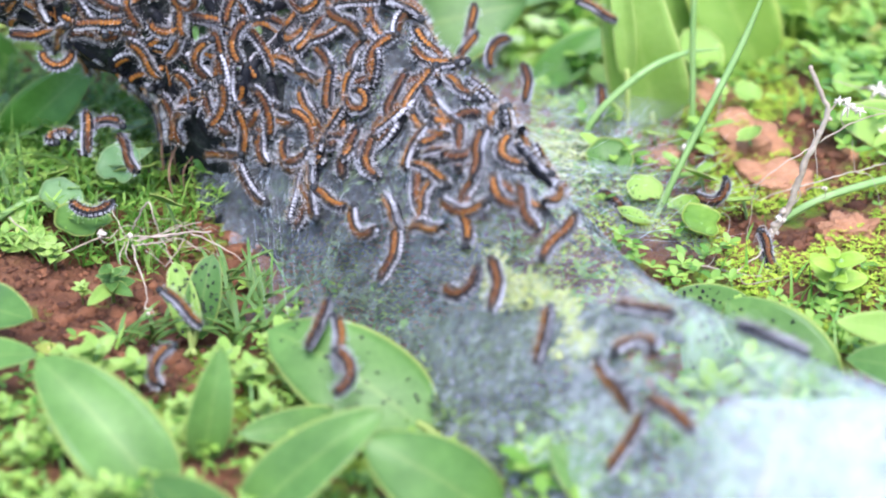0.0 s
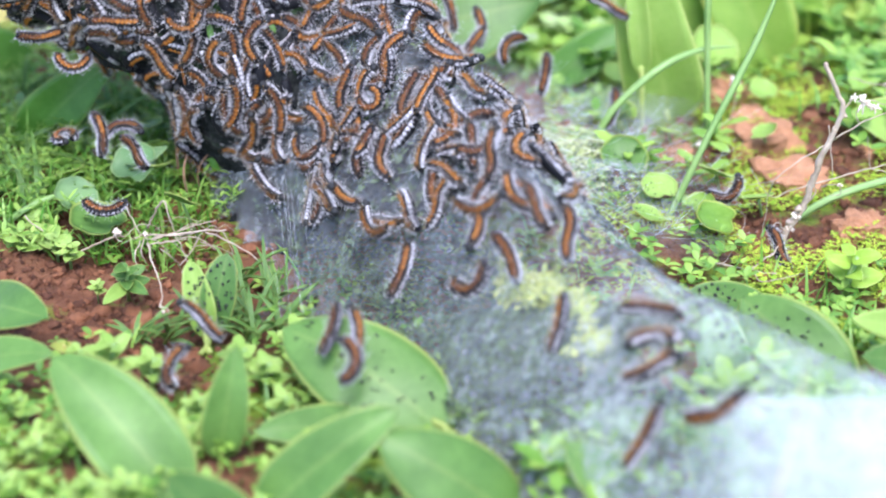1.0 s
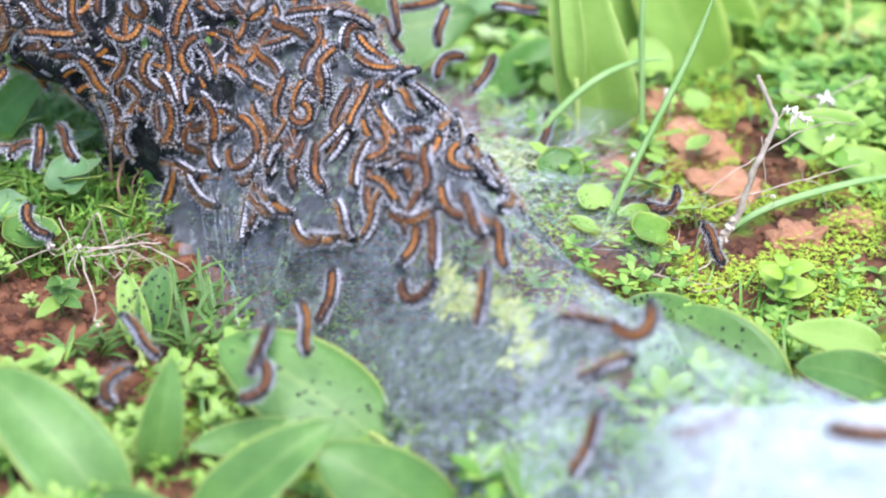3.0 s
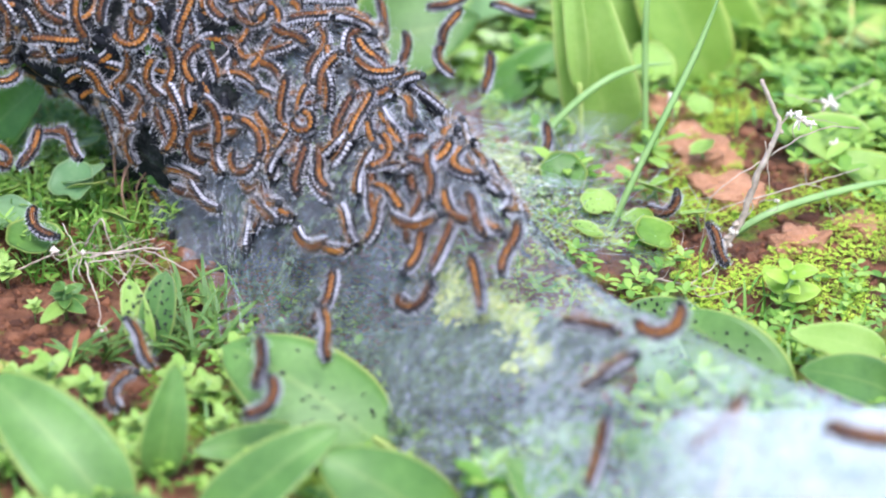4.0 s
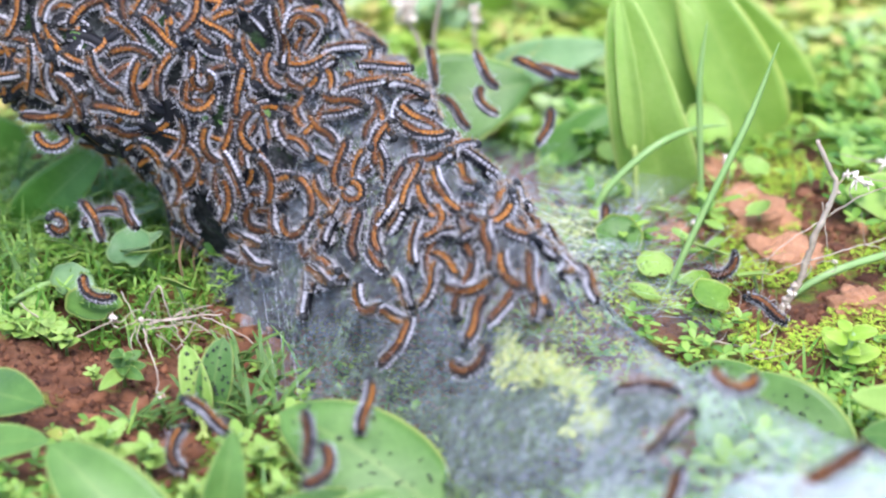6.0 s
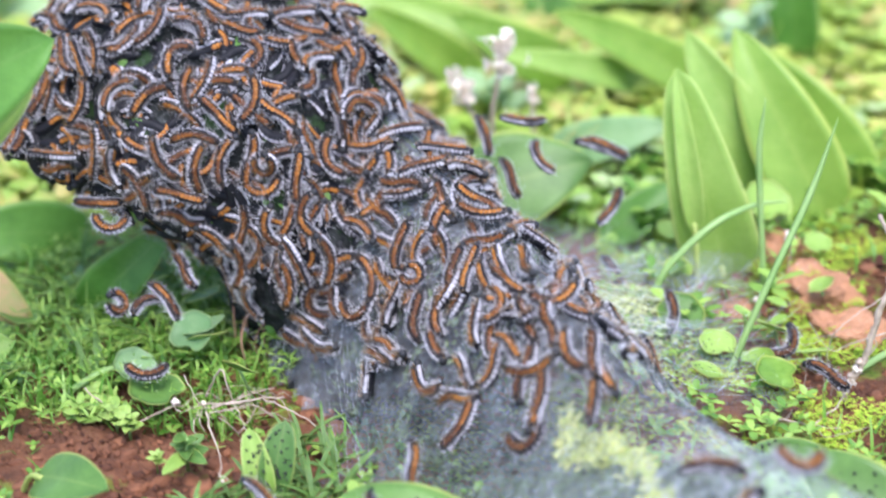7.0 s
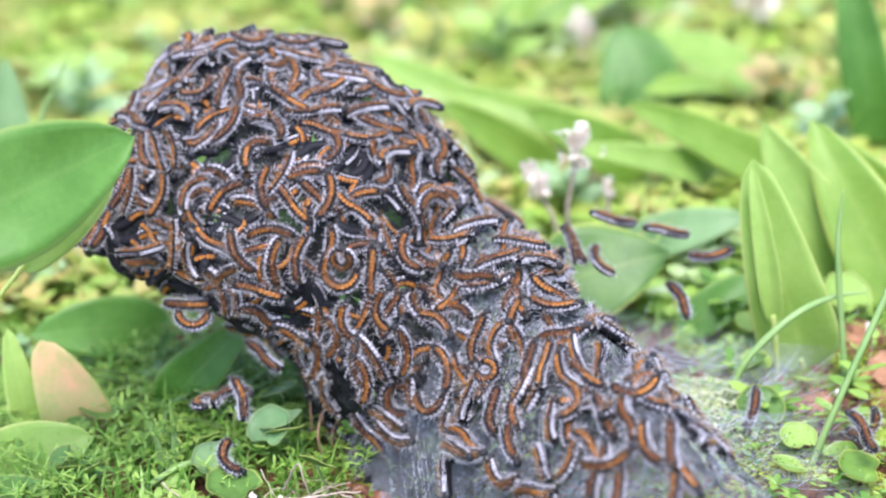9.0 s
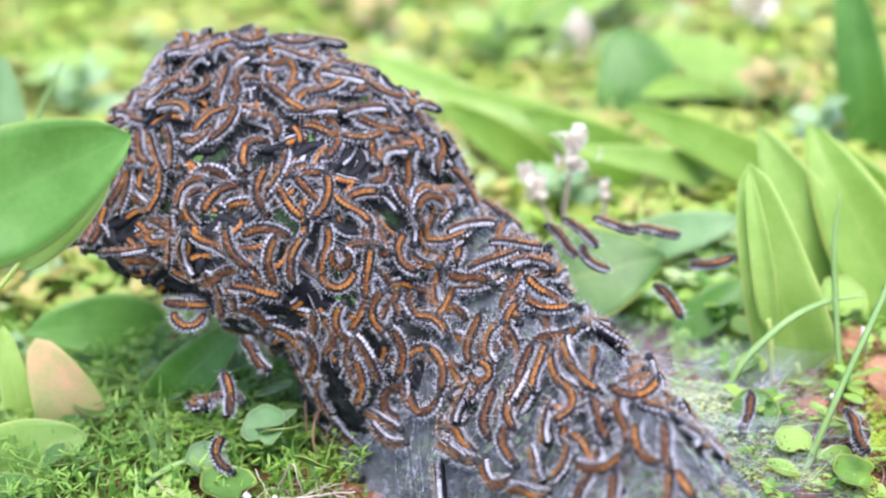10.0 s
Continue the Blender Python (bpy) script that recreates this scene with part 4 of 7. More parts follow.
knot(twig, (0.1195, 0.5337, 0.0119), 0.0020)
knot(twig, (0.1172, 0.5337, 0.0060), 0.0022)
knot(twig, (0.1287, 0.5337, 0.0445), 0.0016)
knot(twig, (0.1315, 0.5337, 0.0501), 0.0015)
knot(twig, (0.1308, 0.5337, 0.0537), 0.0014)
tuft_of(twig, (0.1376, 0.5337, 0.0553), 0.0036)
tuft_of(twig, (0.1422, 0.5337, 0.0531), 0.0024)
tuft_of(twig, (0.1343, 0.5337, 0.0572), 0.0020)
tuft_of(twig, (0.1189, 0.5337, 0.0095), 0.0024)
tuft_of(twig, (0.1168, 0.5337, 0.0038), 0.0024)
tuft_of(twig, (0.1336, 0.5337, 0.0219), 0.0012)
twig = dry_twig("thin dry twig lying on the soil beside the web")
branch(twig, 0.0008, (0.0756, 0.5093, 0.0040), (0.0882, 0.5067, 0.0040), (0.0995, 0.5027, 0.0040), (0.1071, 0.5009, 0.0040))
branch(twig, 0.0007, (0.0992, 0.5040, 0.0040), (0.1035, 0.5098, 0.0040), (0.1082, 0.5148, 0.0040), (0.1126, 0.5248, 0.0040))
branch(twig, 0.0004, (0.0995, 0.5027, 0.0040), (0.1014, 0.4956, 0.0040), (0.1170, 0.5015, 0.0040))
branch(twig, 0.0003, (0.0882, 0.5067, 0.0040), (0.0919, 0.5125, 0.0040), (0.1015, 0.5390, 0.0040), (0.0985, 0.5474, 0.0040))
straw = dry_twig("tangle of bent dry stalks lying on red soil")
branch(straw, 0.0008, (-0.1443, 0.5101, 0.0040), (-0.1364, 0.5145, 0.0060), (-0.1303, 0.5170, 0.0080), (-0.1265, 0.5161, 0.0080))
branch(straw, 0.0006, (-0.1148, 0.5086, 0.0120), (-0.1071, 0.5115, 0.0130), (-0.0978, 0.5162, 0.0140), (-0.0933, 0.5168, 0.0150))
branch(straw, 0.0009, (-0.1151, 0.5074, 0.0120), (-0.1028, 0.5076, 0.0150), (-0.0883, 0.5079, 0.0160))
branch(straw, 0.0006, (-0.1198, 0.5112, 0.0120), (-0.1099, 0.5070, 0.0140), (-0.1012, 0.5086, 0.0140), (-0.0956, 0.5130, 0.0130))
branch(straw, 0.0008, (-0.1187, 0.5192, 0.0100), (-0.1150, 0.5153, 0.0180), (-0.1102, 0.5108, 0.0260), (-0.1081, 0.5091, 0.0200), (-0.1071, 0.5105, 0.0120))
branch(straw, 0.0006, (-0.0964, 0.5117, 0.0130), (-0.0924, 0.5091, 0.0130), (-0.0832, 0.5055, 0.0100), (-0.0749, 0.5020, 0.0060))
branch(straw, 0.0007, (-0.1160, 0.5050, 0.0120), (-0.1129, 0.4947, 0.0120), (-0.1095, 0.4863, 0.0090), (-0.1068, 0.4781, 0.0070), (-0.1067, 0.4725, 0.0060))
branch(straw, 0.0005, (-0.1067, 0.4725, 0.0060), (-0.1043, 0.4717, 0.0060), (-0.1034, 0.4694, 0.0050), (-0.1055, 0.4701, 0.0040))
branch(straw, 0.0004, (-0.1190, 0.5067, 0.0120), (-0.1198, 0.4996, 0.0100), (-0.1183, 0.4961, 0.0080), (-0.1149, 0.4957, 0.0060))
branch(straw, 0.0004, (-0.1178, 0.5077, 0.0120), (-0.1178, 0.5014, 0.0100), (-0.1164, 0.4995, 0.0070))
branch(straw, 0.0004, (-0.1071, 0.5105, 0.0120), (-0.1035, 0.5035, 0.0110), (-0.1006, 0.4965, 0.0090), (-0.1025, 0.4930, 0.0070))
branch(straw, 0.0004, (-0.1113, 0.5033, 0.0110), (-0.1076, 0.5015, 0.0090), (-0.1040, 0.4997, 0.0060))
branch(straw, 0.0005, (-0.0979, 0.5072, 0.0130), (-0.1005, 0.5017, 0.0100), (-0.1041, 0.4980, 0.0070))
branch(straw, 0.0004, (-0.0974, 0.5063, 0.0120), (-0.0931, 0.5062, 0.0100), (-0.0905, 0.5061, 0.0080))
branch(straw, 0.0006, (-0.1643, 0.5240, 0.0120), (-0.1589, 0.5193, 0.0100), (-0.1531, 0.5178, 0.0060))
branch(straw, 0.0004, (-0.1265, 0.5215, 0.0180), (-0.1234, 0.5176, 0.0140), (-0.1203, 0.5138, 0.0110))
branch(straw, 0.0005, (-0.1142, 0.5008, 0.0140), (-0.1054, 0.5019, 0.0150), (-0.0987, 0.5046, 0.0150), (-0.0920, 0.5045, 0.0100))
branch(straw, 0.0004, (-0.1301, 0.5161, 0.0080), (-0.1257, 0.5083, 0.0100), (-0.1224, 0.5102, 0.0110), (-0.1164, 0.5121, 0.0110))
tuft_of(straw, (-0.1296, 0.5168, 0.0100), 0.0020)
tuft_of(straw, (-0.1177, 0.5100, 0.0130), 0.0014)
knot(straw, (-0.0748, 0.5009, 0.0060), 0.0012)
knot(straw, (-0.1050, 0.4694, 0.0060), 0.0013)
CLUMP = (-0.1081, 0.5147)

clump_rnd = random.Random(19)
for k in range(14):
    x, y = CLUMP[0] + clump_rnd.gauss(0, 0.012), CLUMP[1] + clump_rnd.gauss(0, 0.005)
    a, ln, z = clump_rnd.gauss(0.1, 0.5), clump_rnd.uniform(0.006, 0.018), clump_rnd.uniform(0.006, 0.013)
    branch(straw, clump_rnd.uniform(0.0002, 0.0004), (x, y, z), (x + math.cos(a) * ln * 0.5, y + math.sin(a) * ln * 0.5, z + clump_rnd.uniform(0, 0.004)), (x + math.cos(a) * ln, y + math.sin(a) * ln, z - clump_rnd.uniform(0.001, 0.006)))
twig = dry_twig("pale dry twig with white tufts out on the soil")
branch(twig, 0.0008, (0.164, 0.612, -0.003), (0.166, 0.613, 0.012), (0.171, 0.618, 0.022), (0.190, 0.624, 0.030), name="stem")
branch(twig, 0.0006, (0.171, 0.618, 0.022), (0.160, 0.613, 0.026), (0.150, 0.610, 0.030))
tuft_of(twig, (0.171, 0.618, 0.022), 0.0045)
for x, y, z, r in ((0.1075, 0.6274, 0.020, 0.0032), (0.0889, 0.5845, 0.012, 0.0020), (0.171, 0.600, 0.012, 0.003)):
    twig = dry_twig("short withered stalk with a white tuft")
    branch(twig, 0.0005, (x, y, -0.003), (x + 0.001, y, z * 0.5), (x, y, z), name="stem")
    tuft_of(twig, (x, y, z), r)


def brown_stem(pts, r):
    return tagged(part("plant_stem", tube(bend(pts, 6), r, 7), STRAW_DARK), "brown woody stem under the silk nest", "stem", "stems inside the nest")


stem_rnd = random.Random(8)
for k in range(10):
    x0, y0 = stem_rnd.uniform(-0.118, -0.080), stem_rnd.uniform(0.556, 0.570)
    brown_stem([(x0, y0, -0.004), (x0 + stem_rnd.uniform(-0.004, 0.004), y0, 0.014), (x0 + stem_rnd.uniform(-0.004, 0.008), y0 + 0.012, 0.022)], stem_rnd.uniform(0.0003, 0.0005))
branch(dry_twig("pale dry stalk lying on the white silk"), 0.0009, (0.066, 0.296, 0.045), (0.076, 0.318, 0.066), (0.083, 0.341, 0.072), name="stem")


def dry_flower(base, tip, r):
    ob = new("dry_flower")
    tagged(ob, "withered pinkish-white flower head on a thin stalk", "flower", "withered flowers")
    b, t = Vector(base), Vector(tip)
    part("stalk", tube(bend([(b.x + 0.004, b.y + 0.004, -0.004), b, b.lerp(t, 0.6), t], 5), 0.0011, 6), STRAW, ob)
    rnd = random.Random(int(abs(t.x) * 9999))
    for k in range(40):
        up = Vector((rnd.gauss(0, 0.6), rnd.gauss(0, 0.6), rnd.uniform(0.2, 1.0))).normalized()
        p = t + (t - b).normalized() * r * rnd.uniform(-0.9, 0.5) + Vector((rnd.gauss(0, 0.2), rnd.gauss(0, 0.2), 0)) * r
        q = p + up * r * rnd.uniform(0.35, 0.7)
        w = up.cross(Vector((rnd.random(), rnd.random(), 0.3))).normalized() * r * 0.28
        bow = w.cross(up) * 0.5
        vs = [p, p.lerp(q, 0.5) + w + bow, q, p.lerp(q, 0.5) - w + bow, p.lerp(q, 0.5) + bow * 1.6]
        part("petal", (vs, [(0, 1, 4), (1, 2, 4), (2, 3, 4), (3, 0, 4)]), PETAL, ob)
    return ob


dry_flower((-0.016, 0.72, 0.036), (-0.011, 0.72, 0.072), 0.0125)
dry_flower((-0.022, 0.72, 0.034), (-0.031, 0.72, 0.056), 0.0105)
dry_flower((0.003, 0.74, 0.030), (0.003, 0.74, 0.044), 0.0060)


def red_stone(x, y, rx, ry, h, seed):
    bm = bmesh.new()
    bmesh.ops.create_icosphere(bm, subdivisions=4, radius=1.0)
    for v in bm.verts:
        n = v.co.normalized()
        k = 1 + 0.10 * noise.noise(n * 13 + Vector((seed, seed, 0))) + 0.5 * noise.noise(n * 1.7 + Vector((seed, 0, 0))) + 0.22 * noise.noise(n * 5 + Vector((0, seed, 0)))
        v.co = Vector((n.x * rx * k, n.y * ry * k, max(-0.4, min(0.45, n.z)) * h * k * 0.8))
    bmesh.ops.translate(bm, verts=bm.verts, vec=(x, y, lift(x, y)))
    return tagged(part("red_stone", bm, CLOD), "flat terracotta-red stone half sunk in moss and soil", "stone", "red stones")


for s in ((0.104, 0.655, 0.014, 0.015, 0.018, 1), (0.118, 0.614, 0.015, 0.016, 0.018, 2), (0.125, 0.580, 0.016, 0.012, 0.016, 3),
          (0.146, 0.541, 0.010, 0.008, 0.014, 4), (0.082, 0.600, 0.007, 0.006, 0.007, 5), (0.141, 0.535, 0.006, 0.006, 0.009, 6),
          (0.165, 0.600, 0.008, 0.006, 0.006, 7), (0.172, 0.555, 0.009, 0.008, 0.008, 8)):
    red_stone(*s)


def sprout(x, y, size, seed, label="small bright-green sprout with paired leaves", tone=1, n=8, face=0.4):
    rnd = random.Random(seed)
    ob = new("sprout")
    tagged(ob, label, "sprout", "small sprouts")
    part("stem", tube([(x, y, -0.003), (x, y, size * 0.35), (x + 0.1 * size, y, size * 0.7)], size * 0.05, 5), BLADE, ob)
    for k in range(n):
        a = k * 2.4 + rnd.uniform(-0.3, 0.3)
        z = size * (0.2 + 0.6 * k / n)
        ln = size * rnd.uniform(0.42, 0.62) * (1 - 0.35 * k / n)
        b = Vector((x, y, z))
        t = b + Vector((math.cos(a) * ln, math.sin(a) * ln, ln * rnd.uniform(0.1, 0.55)))
        part("leaf", leaf_shape(b, t, ln * 0.6, face, 0.2), LEAF[tone], ob)
    return ob


weed = sprout(-0.1215, 0.4905, 0.015, 1, "small weed with paired bluish-green leaves on bare red soil", 0, 8, 0.7)
part("leaf", leaf_shape((-0.1215, 0.490, 0.004), (-0.1262, 0.474, 0.006), 0.0055, 0.8, 0.2), LEAF[1], weed)
part("leaf", leaf_shape((-0.1215, 0.490, 0.004), (-0.1125, 0.481, 0.006), 0.0050, 0.8, 0.2), LEAF[0], weed)
sprout(0.131, 0.494, 0.022, 2, "bright yellow-green sprout with rounded leaves", 8, 7, 0.6)
for k, (x, y) in enumerate(((-0.1516, 0.514), (-0.157, 0.519), (-0.1622, 0.5283), (-0.1652, 0.5173), (-0.146, 0.510), (-0.1319, 0.4887))):
    sprout(x, y, 0.012 if k < 5 else 0.007, 300 + k, "feathery yellow-green sprout on the red soil", 1, 12, 0.5)
sprout(-0.118, 0.405, 0.013, 3)
sprout(-0.130, 0.392, 0.014, 5)
sprout(-0.100, 0.372, 0.016, 6)
sprout(-0.075, 0.440, 0.016, 8)
sprout(-0.058, 0.452, 0.016, 9)
sprout(-0.066, 0.432, 0.016, 10)
sprout(-0.262, 0.655, 0.016, 12, tone=4)
sprout(-0.190, 0.620, 0.016, 13, tone=4)
sprout(-0.085, 0.414, 0.014, 14)


sprout_rnd = random.Random(71)
for k in range(26):
    sprout(sprout_rnd.uniform(-0.145, -0.030), sprout_rnd.uniform(0.350, 0.452), sprout_rnd.uniform(0.010, 0.019), 100 + k)
for k in range(10):
    sprout(sprout_rnd.uniform(-0.27, -0.15), sprout_rnd.uniform(0.56, 0.66), sprout_rnd.uniform(0.010, 0.017), 200 + k, tone=sprout_rnd.choice((0, 1)))


def tuft(x, y, r, seed, n=14):
    """A clump of narrow pointed grass-like leaves."""
    rnd = random.Random(seed)
    ob = new("grass_tuft")
    tagged(ob, "small tuft of narrow green blades in the soil", "grass", "grass tufts")
    for k in range(n):
        a = rnd.uniform(0, 6.28)
        ln = r * rnd.uniform(0.6, 1.2)
        b = Vector((x + rnd.uniform(-0.15, 0.15) * r, y + rnd.uniform(-0.15, 0.15) * r, -0.002))
        t = b + Vector((math.cos(a) * ln * 0.8, math.sin(a) * ln * 0.8, ln * rnd.uniform(0.25, 0.8)))
        part("blade", leaf_shape(b, t, 0.0010 + 0.03 * r, 0.3, 0.2, 0.12, 0.5), LEAF[0], ob)
    return ob


tuft(-0.1135, 0.4652, 0.017, 1, 9)
tuft(-0.1028, 0.4647, 0.017, 2, 9)
tuft(-0.094, 0.470, 0.020, 3, 12)
tuft(-0.165, 0.545, 0.030, 4, 14)
tuft(-0.150, 0.575, 0.032, 5, 14)
tuft(-0.178, 0.570, 0.026, 6, 12)
tuft(-0.088, 0.497, 0.013, 7, 9)
for k, (x, y) in enumerate(((-0.070, 0.486), (-0.078, 0.478), (-0.067, 0.472), (-0.083, 0.500), (-0.076, 0.466))):
    tuft(x, y, 0.020, 60 + k, 12)
tuft(-0.195, 0.620, 0.032, 10, 16)
tuft(-0.165, 0.600, 0.040, 12, 14)


# ---- low growth that nobody could count ----
def spread(seed, count, x0, x1, y0, y1, keep):
    rnd = random.Random(seed)
    out = []
    while len(out) < count:
        x, y = rnd.uniform(x0, x1), rnd.uniform(y0, y1)
        if keep(x, y, rnd):
            out.append((x, y))
    return out, rnd


def bare(x, y):
    """How bare the soil is: 1 on the open red patches."""
    v = 0.0
    for cx, cy, rx, ry in ((-0.140, 0.490, 0.055, 0.040), (-0.100, 0.450, 0.026, 0.030), (-0.092, 0.530, 0.028, 0.022), (0.125, 0.590, 0.050, 0.060), (0.135, 0.540, 0.045, 0.030)):
        v = max(v, math.exp(-((x - cx) / rx) ** 2 - ((y - cy) / ry) ** 2))
    return v


def leaflets(places, rnd, lo, hi, tall, wide=0.62):
    """Small cupped leaves, four triangles each, in little whorls."""
    vs, fs = [], []
    for x, y in places:
        h = rnd.uniform(0.1, 1.0) * tall
        z = lift(x, y) + h
        a0 = rnd.uniform(0, 6.28)
        n = rnd.choice((2, 3, 4, 4))
        s = rnd.uniform(lo, hi)
        for k in range(n):
            a = a0 + k * 6.2832 / n + rnd.uniform(-0.2, 0.2)
            d = Vector((math.cos(a), math.sin(a), rnd.uniform(0.0, 0.7))).normalized()
            sd = d.cross(Vector((0, 0, 1))).normalized()
            up = sd.cross(d)
            p = Vector((x, y, z))
            ln = s * rnd.uniform(0.7, 1.1)
            w = ln * wide * 0.5
            j = len(vs)
            vs += [p, p + d * ln * 0.35 + sd * w * 0.8 + up * w * 0.2, p + d * ln * 0.75 + sd * w * 0.75 + up * w * 0.1, p + d * ln - up * w * 0.15,
                   p + d * ln * 0.75 - sd * w * 0.75 + up * w * 0.1, p + d * ln * 0.35 - sd * w * 0.8 + up * w * 0.2, p + d * ln * 0.5 - up * w * 0.12]
            fs += [(j + 6, j + i, j + (i + 1) % 6) for i in range(6)]
    return vs, fs


def blades(places, rnd, lo, hi, width):
    vs, fs = [], []
    for x, y in places:
        z, a = lift(x, y) - 0.002, rnd.uniform(0, 6.28)
        ln = rnd.uniform(lo, hi)
        lean = rnd.uniform(0.1, 0.9)
        d = Vector((math.cos(a), math.sin(a), 0))
        sd = Vector((-d.y, d.x, 0)) * width * rnd.uniform(0.6, 1.2)
        p = Vector((x, y, z))
        j = len(vs)
        for q, w in ((0, 0.7), (0.4, 1), (0.75, 0.7), (1, 0.05)):
            c = p + d * ln * lean * q ** 1.7 + Vector((0, 0, ln * (1 - 0.35 * lean) * q * (1 - 0.3 * lean * q)))
            vs += [c - sd * w, c + sd * w]
        fs += [(j + 2 * i, j + 2 * i + 1, j + 2 * i + 3, j + 2 * i + 2) for i in range(3)]
    return vs, fs


def inside_nest(x, y):
    """Under the hump, in the deep shade below the high part of the tent, or where the broad leaf meets the soil."""
    if math.hypot((x - 0.077) / 0.022, (y - 0.612) / 0.028) < 1:
        return True
    return math.hypot((x + 0.07) / 0.045, (y - 0.60) / 0.045) < 1 or (y > 0.44 and tent_height(x, y) > 0.012 and (x * 7919 + y * 104729) % 0.01 < 0.0055)


pl, r = spread(21, 5200, -0.30, 0.24, 0.34, 0.80, lambda x, y, q: q.random() > 0.25 + 1.1 * bare(x, y) and noise.noise((x * 22, y * 22, 7)) > -0.25 and not inside_nest(x, y))
tagged(part("ground_cover", leaflets(pl, r, 0.0030, 0.0062, 0.010), COVER), "mat of tiny bright-green leaves over the soil", "plants", kind="stuff")
pl, r = spread(37, 2000, -0.28, -0.09, 0.50, 0.68, lambda x, y, q: q.random() > 1.1 * bare(x, y) and not inside_nest(x, y))
tagged(part("small_herbs", leaflets(pl, r, 0.0030, 0.0070, 0.018, 0.24), COVER), "small feathery green herbs beside the nest", "plants", kind="stuff")
pl, r = spread(22, 2400, -0.30, 0.24, 0.36, 0.80, lambda x, y, q: q.random() > 0.2 + 0.9 * bare(x, y) and noise.noise((x * 16, y * 16, 31)) > -0.05 and not inside_nest(x, y))
tagged(part("short_grass", blades(pl, r, 0.008, 0.022, 0.0006), GRASS), "short fine green grass between low plants", "grass", kind="stuff")
pl, r = spread(35, 900, 0.05, 0.27, 0.575, 0.80, lambda x, y, q: q.random() > 1.2 * bare(x, y) and noise.noise((x * 18, y * 18, 77)) > -0.15 and not inside_nest(x, y))
tagged(part("low_weeds", leaflets(pl, r, 0.006, 0.014, 0.016, 0.6), COVER), "low broad-leaved green weeds behind the red stones", "plants", kind="stuff")
pl, r = spread(36, 230, 0.02, 0.13, 0.32, 0.43, lambda x, y, q: noise.noise((x * 25, y * 25, 57)) > -0.3)
tagged(part("web_undergrowth", leaflets(pl, r, 0.006, 0.013, 0.016, 0.6), COVER), "low green leaves under the silk web", "plants", kind="stuff")
pl, r = spread(23, 24000, 0.03, 0.24, 0.46, 0.74, lambda x, y, q: noise.noise((x * 30, y * 30, 3)) + 0.5 * noise.noise((x * 90, y * 90, 6)) > -0.08 and not inside_nest(x, y))
tagged(part("moss", leaflets(pl, r, 0.0008, 0.0017, 0.005, 0.5), MOSS), "cushions of yellow-green moss on the soil", "moss", kind="stuff")
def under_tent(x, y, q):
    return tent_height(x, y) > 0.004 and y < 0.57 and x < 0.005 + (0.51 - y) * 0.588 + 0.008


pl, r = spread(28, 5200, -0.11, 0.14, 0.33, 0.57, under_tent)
tagged(part("web_litter", leaflets(pl, r, 0.0010, 0.0036, 0.014, 0.5), SHADED_LITTER), "green and grey leaf scraps, darkened for shade under the web", "litter", kind="stuff")


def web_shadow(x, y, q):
    """Shadow band low in the web above the flat leaf, formed by dark scraps."""
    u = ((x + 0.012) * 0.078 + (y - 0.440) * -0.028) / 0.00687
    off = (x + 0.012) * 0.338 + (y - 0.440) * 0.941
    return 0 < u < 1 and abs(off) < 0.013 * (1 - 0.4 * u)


# dark scraps hung below the veil to imitate the shadow band
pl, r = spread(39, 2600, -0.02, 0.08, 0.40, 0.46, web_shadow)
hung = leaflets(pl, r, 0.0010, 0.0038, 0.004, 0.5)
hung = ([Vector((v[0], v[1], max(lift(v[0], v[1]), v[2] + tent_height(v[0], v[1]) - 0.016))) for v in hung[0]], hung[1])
tagged(part("hung_litter", hung, SHADED_LITTER), "dark grey-green scraps standing in for a shadow in the web", "litter", kind="stuff")
pl, r = spread(29, 1500, -0.27, -0.10, 0.515, 0.66, lambda x, y, q: noise.noise((x * 20, y * 20, 61)) > -0.3 and not inside_nest(x, y))
tagged(part("thick_grass", blades(pl, r, 0.010, 0.026, 0.0007), GRASS), "thick fine grass beside the nest", "grass", kind="stuff")


def along_web(x, y, q):
    """A ragged band of withered leaf below the veil."""
    u = ((x - 0.008) * 0.55 + (0.464 - y) * 0.83) / 0.062
    off = (x - 0.008) * 0.83 - (0.464 - y) * 0.55
    return 0 < u < 1.0 and abs(off + 0.004 * math.sin(u * 9)) < 0.0042 * (1.1 - 0.3 * u) and noise.noise((x * 70, y * 70, 44)) > -0.2


pl, r = spread(31, 900, -0.09, 0.05, 0.48, 0.60, lambda x, y, q: tent_height(x, y) > 0.015 and noise.noise((x * 45, y * 45, 71)) > -0.15)
flecks = leaflets(pl, r, 0.0012, 0.0034, 0.002, 0.5)
flecks = ([Vector((v[0], v[1], v[2] - lift(v[0], v[1]) + tent_height(v[0], v[1]) - 0.0035)) for v in flecks[0]], flecks[1])
tagged(part("web_flecks", flecks, FLECK), "tiny green and dark leaf bits in the silk web", "leaf scraps", kind="stuff")
pl, r = spread(32, 700, 0.015, 0.060, 0.550, 0.610, lambda x, y, q: math.hypot((x - 0.037) / 0.016, (y - 0.578) / 0.022) < 0.5 + q.random())
flakes = leaflets(pl, r, 0.0012, 0.003, 0.005, 0.6)
flakes = ([Vector((v[0], v[1], v[2] + 0.004)) for v in flakes[0]], flakes[1])
tagged(part("pale_flakes", flakes, FLAKE), "pale yellow-green scraps matted in the web", "leaf scraps", kind="stuff")
pl, r = spread(30, 300, -0.02, 0.08, 0.35, 0.49, along_web)
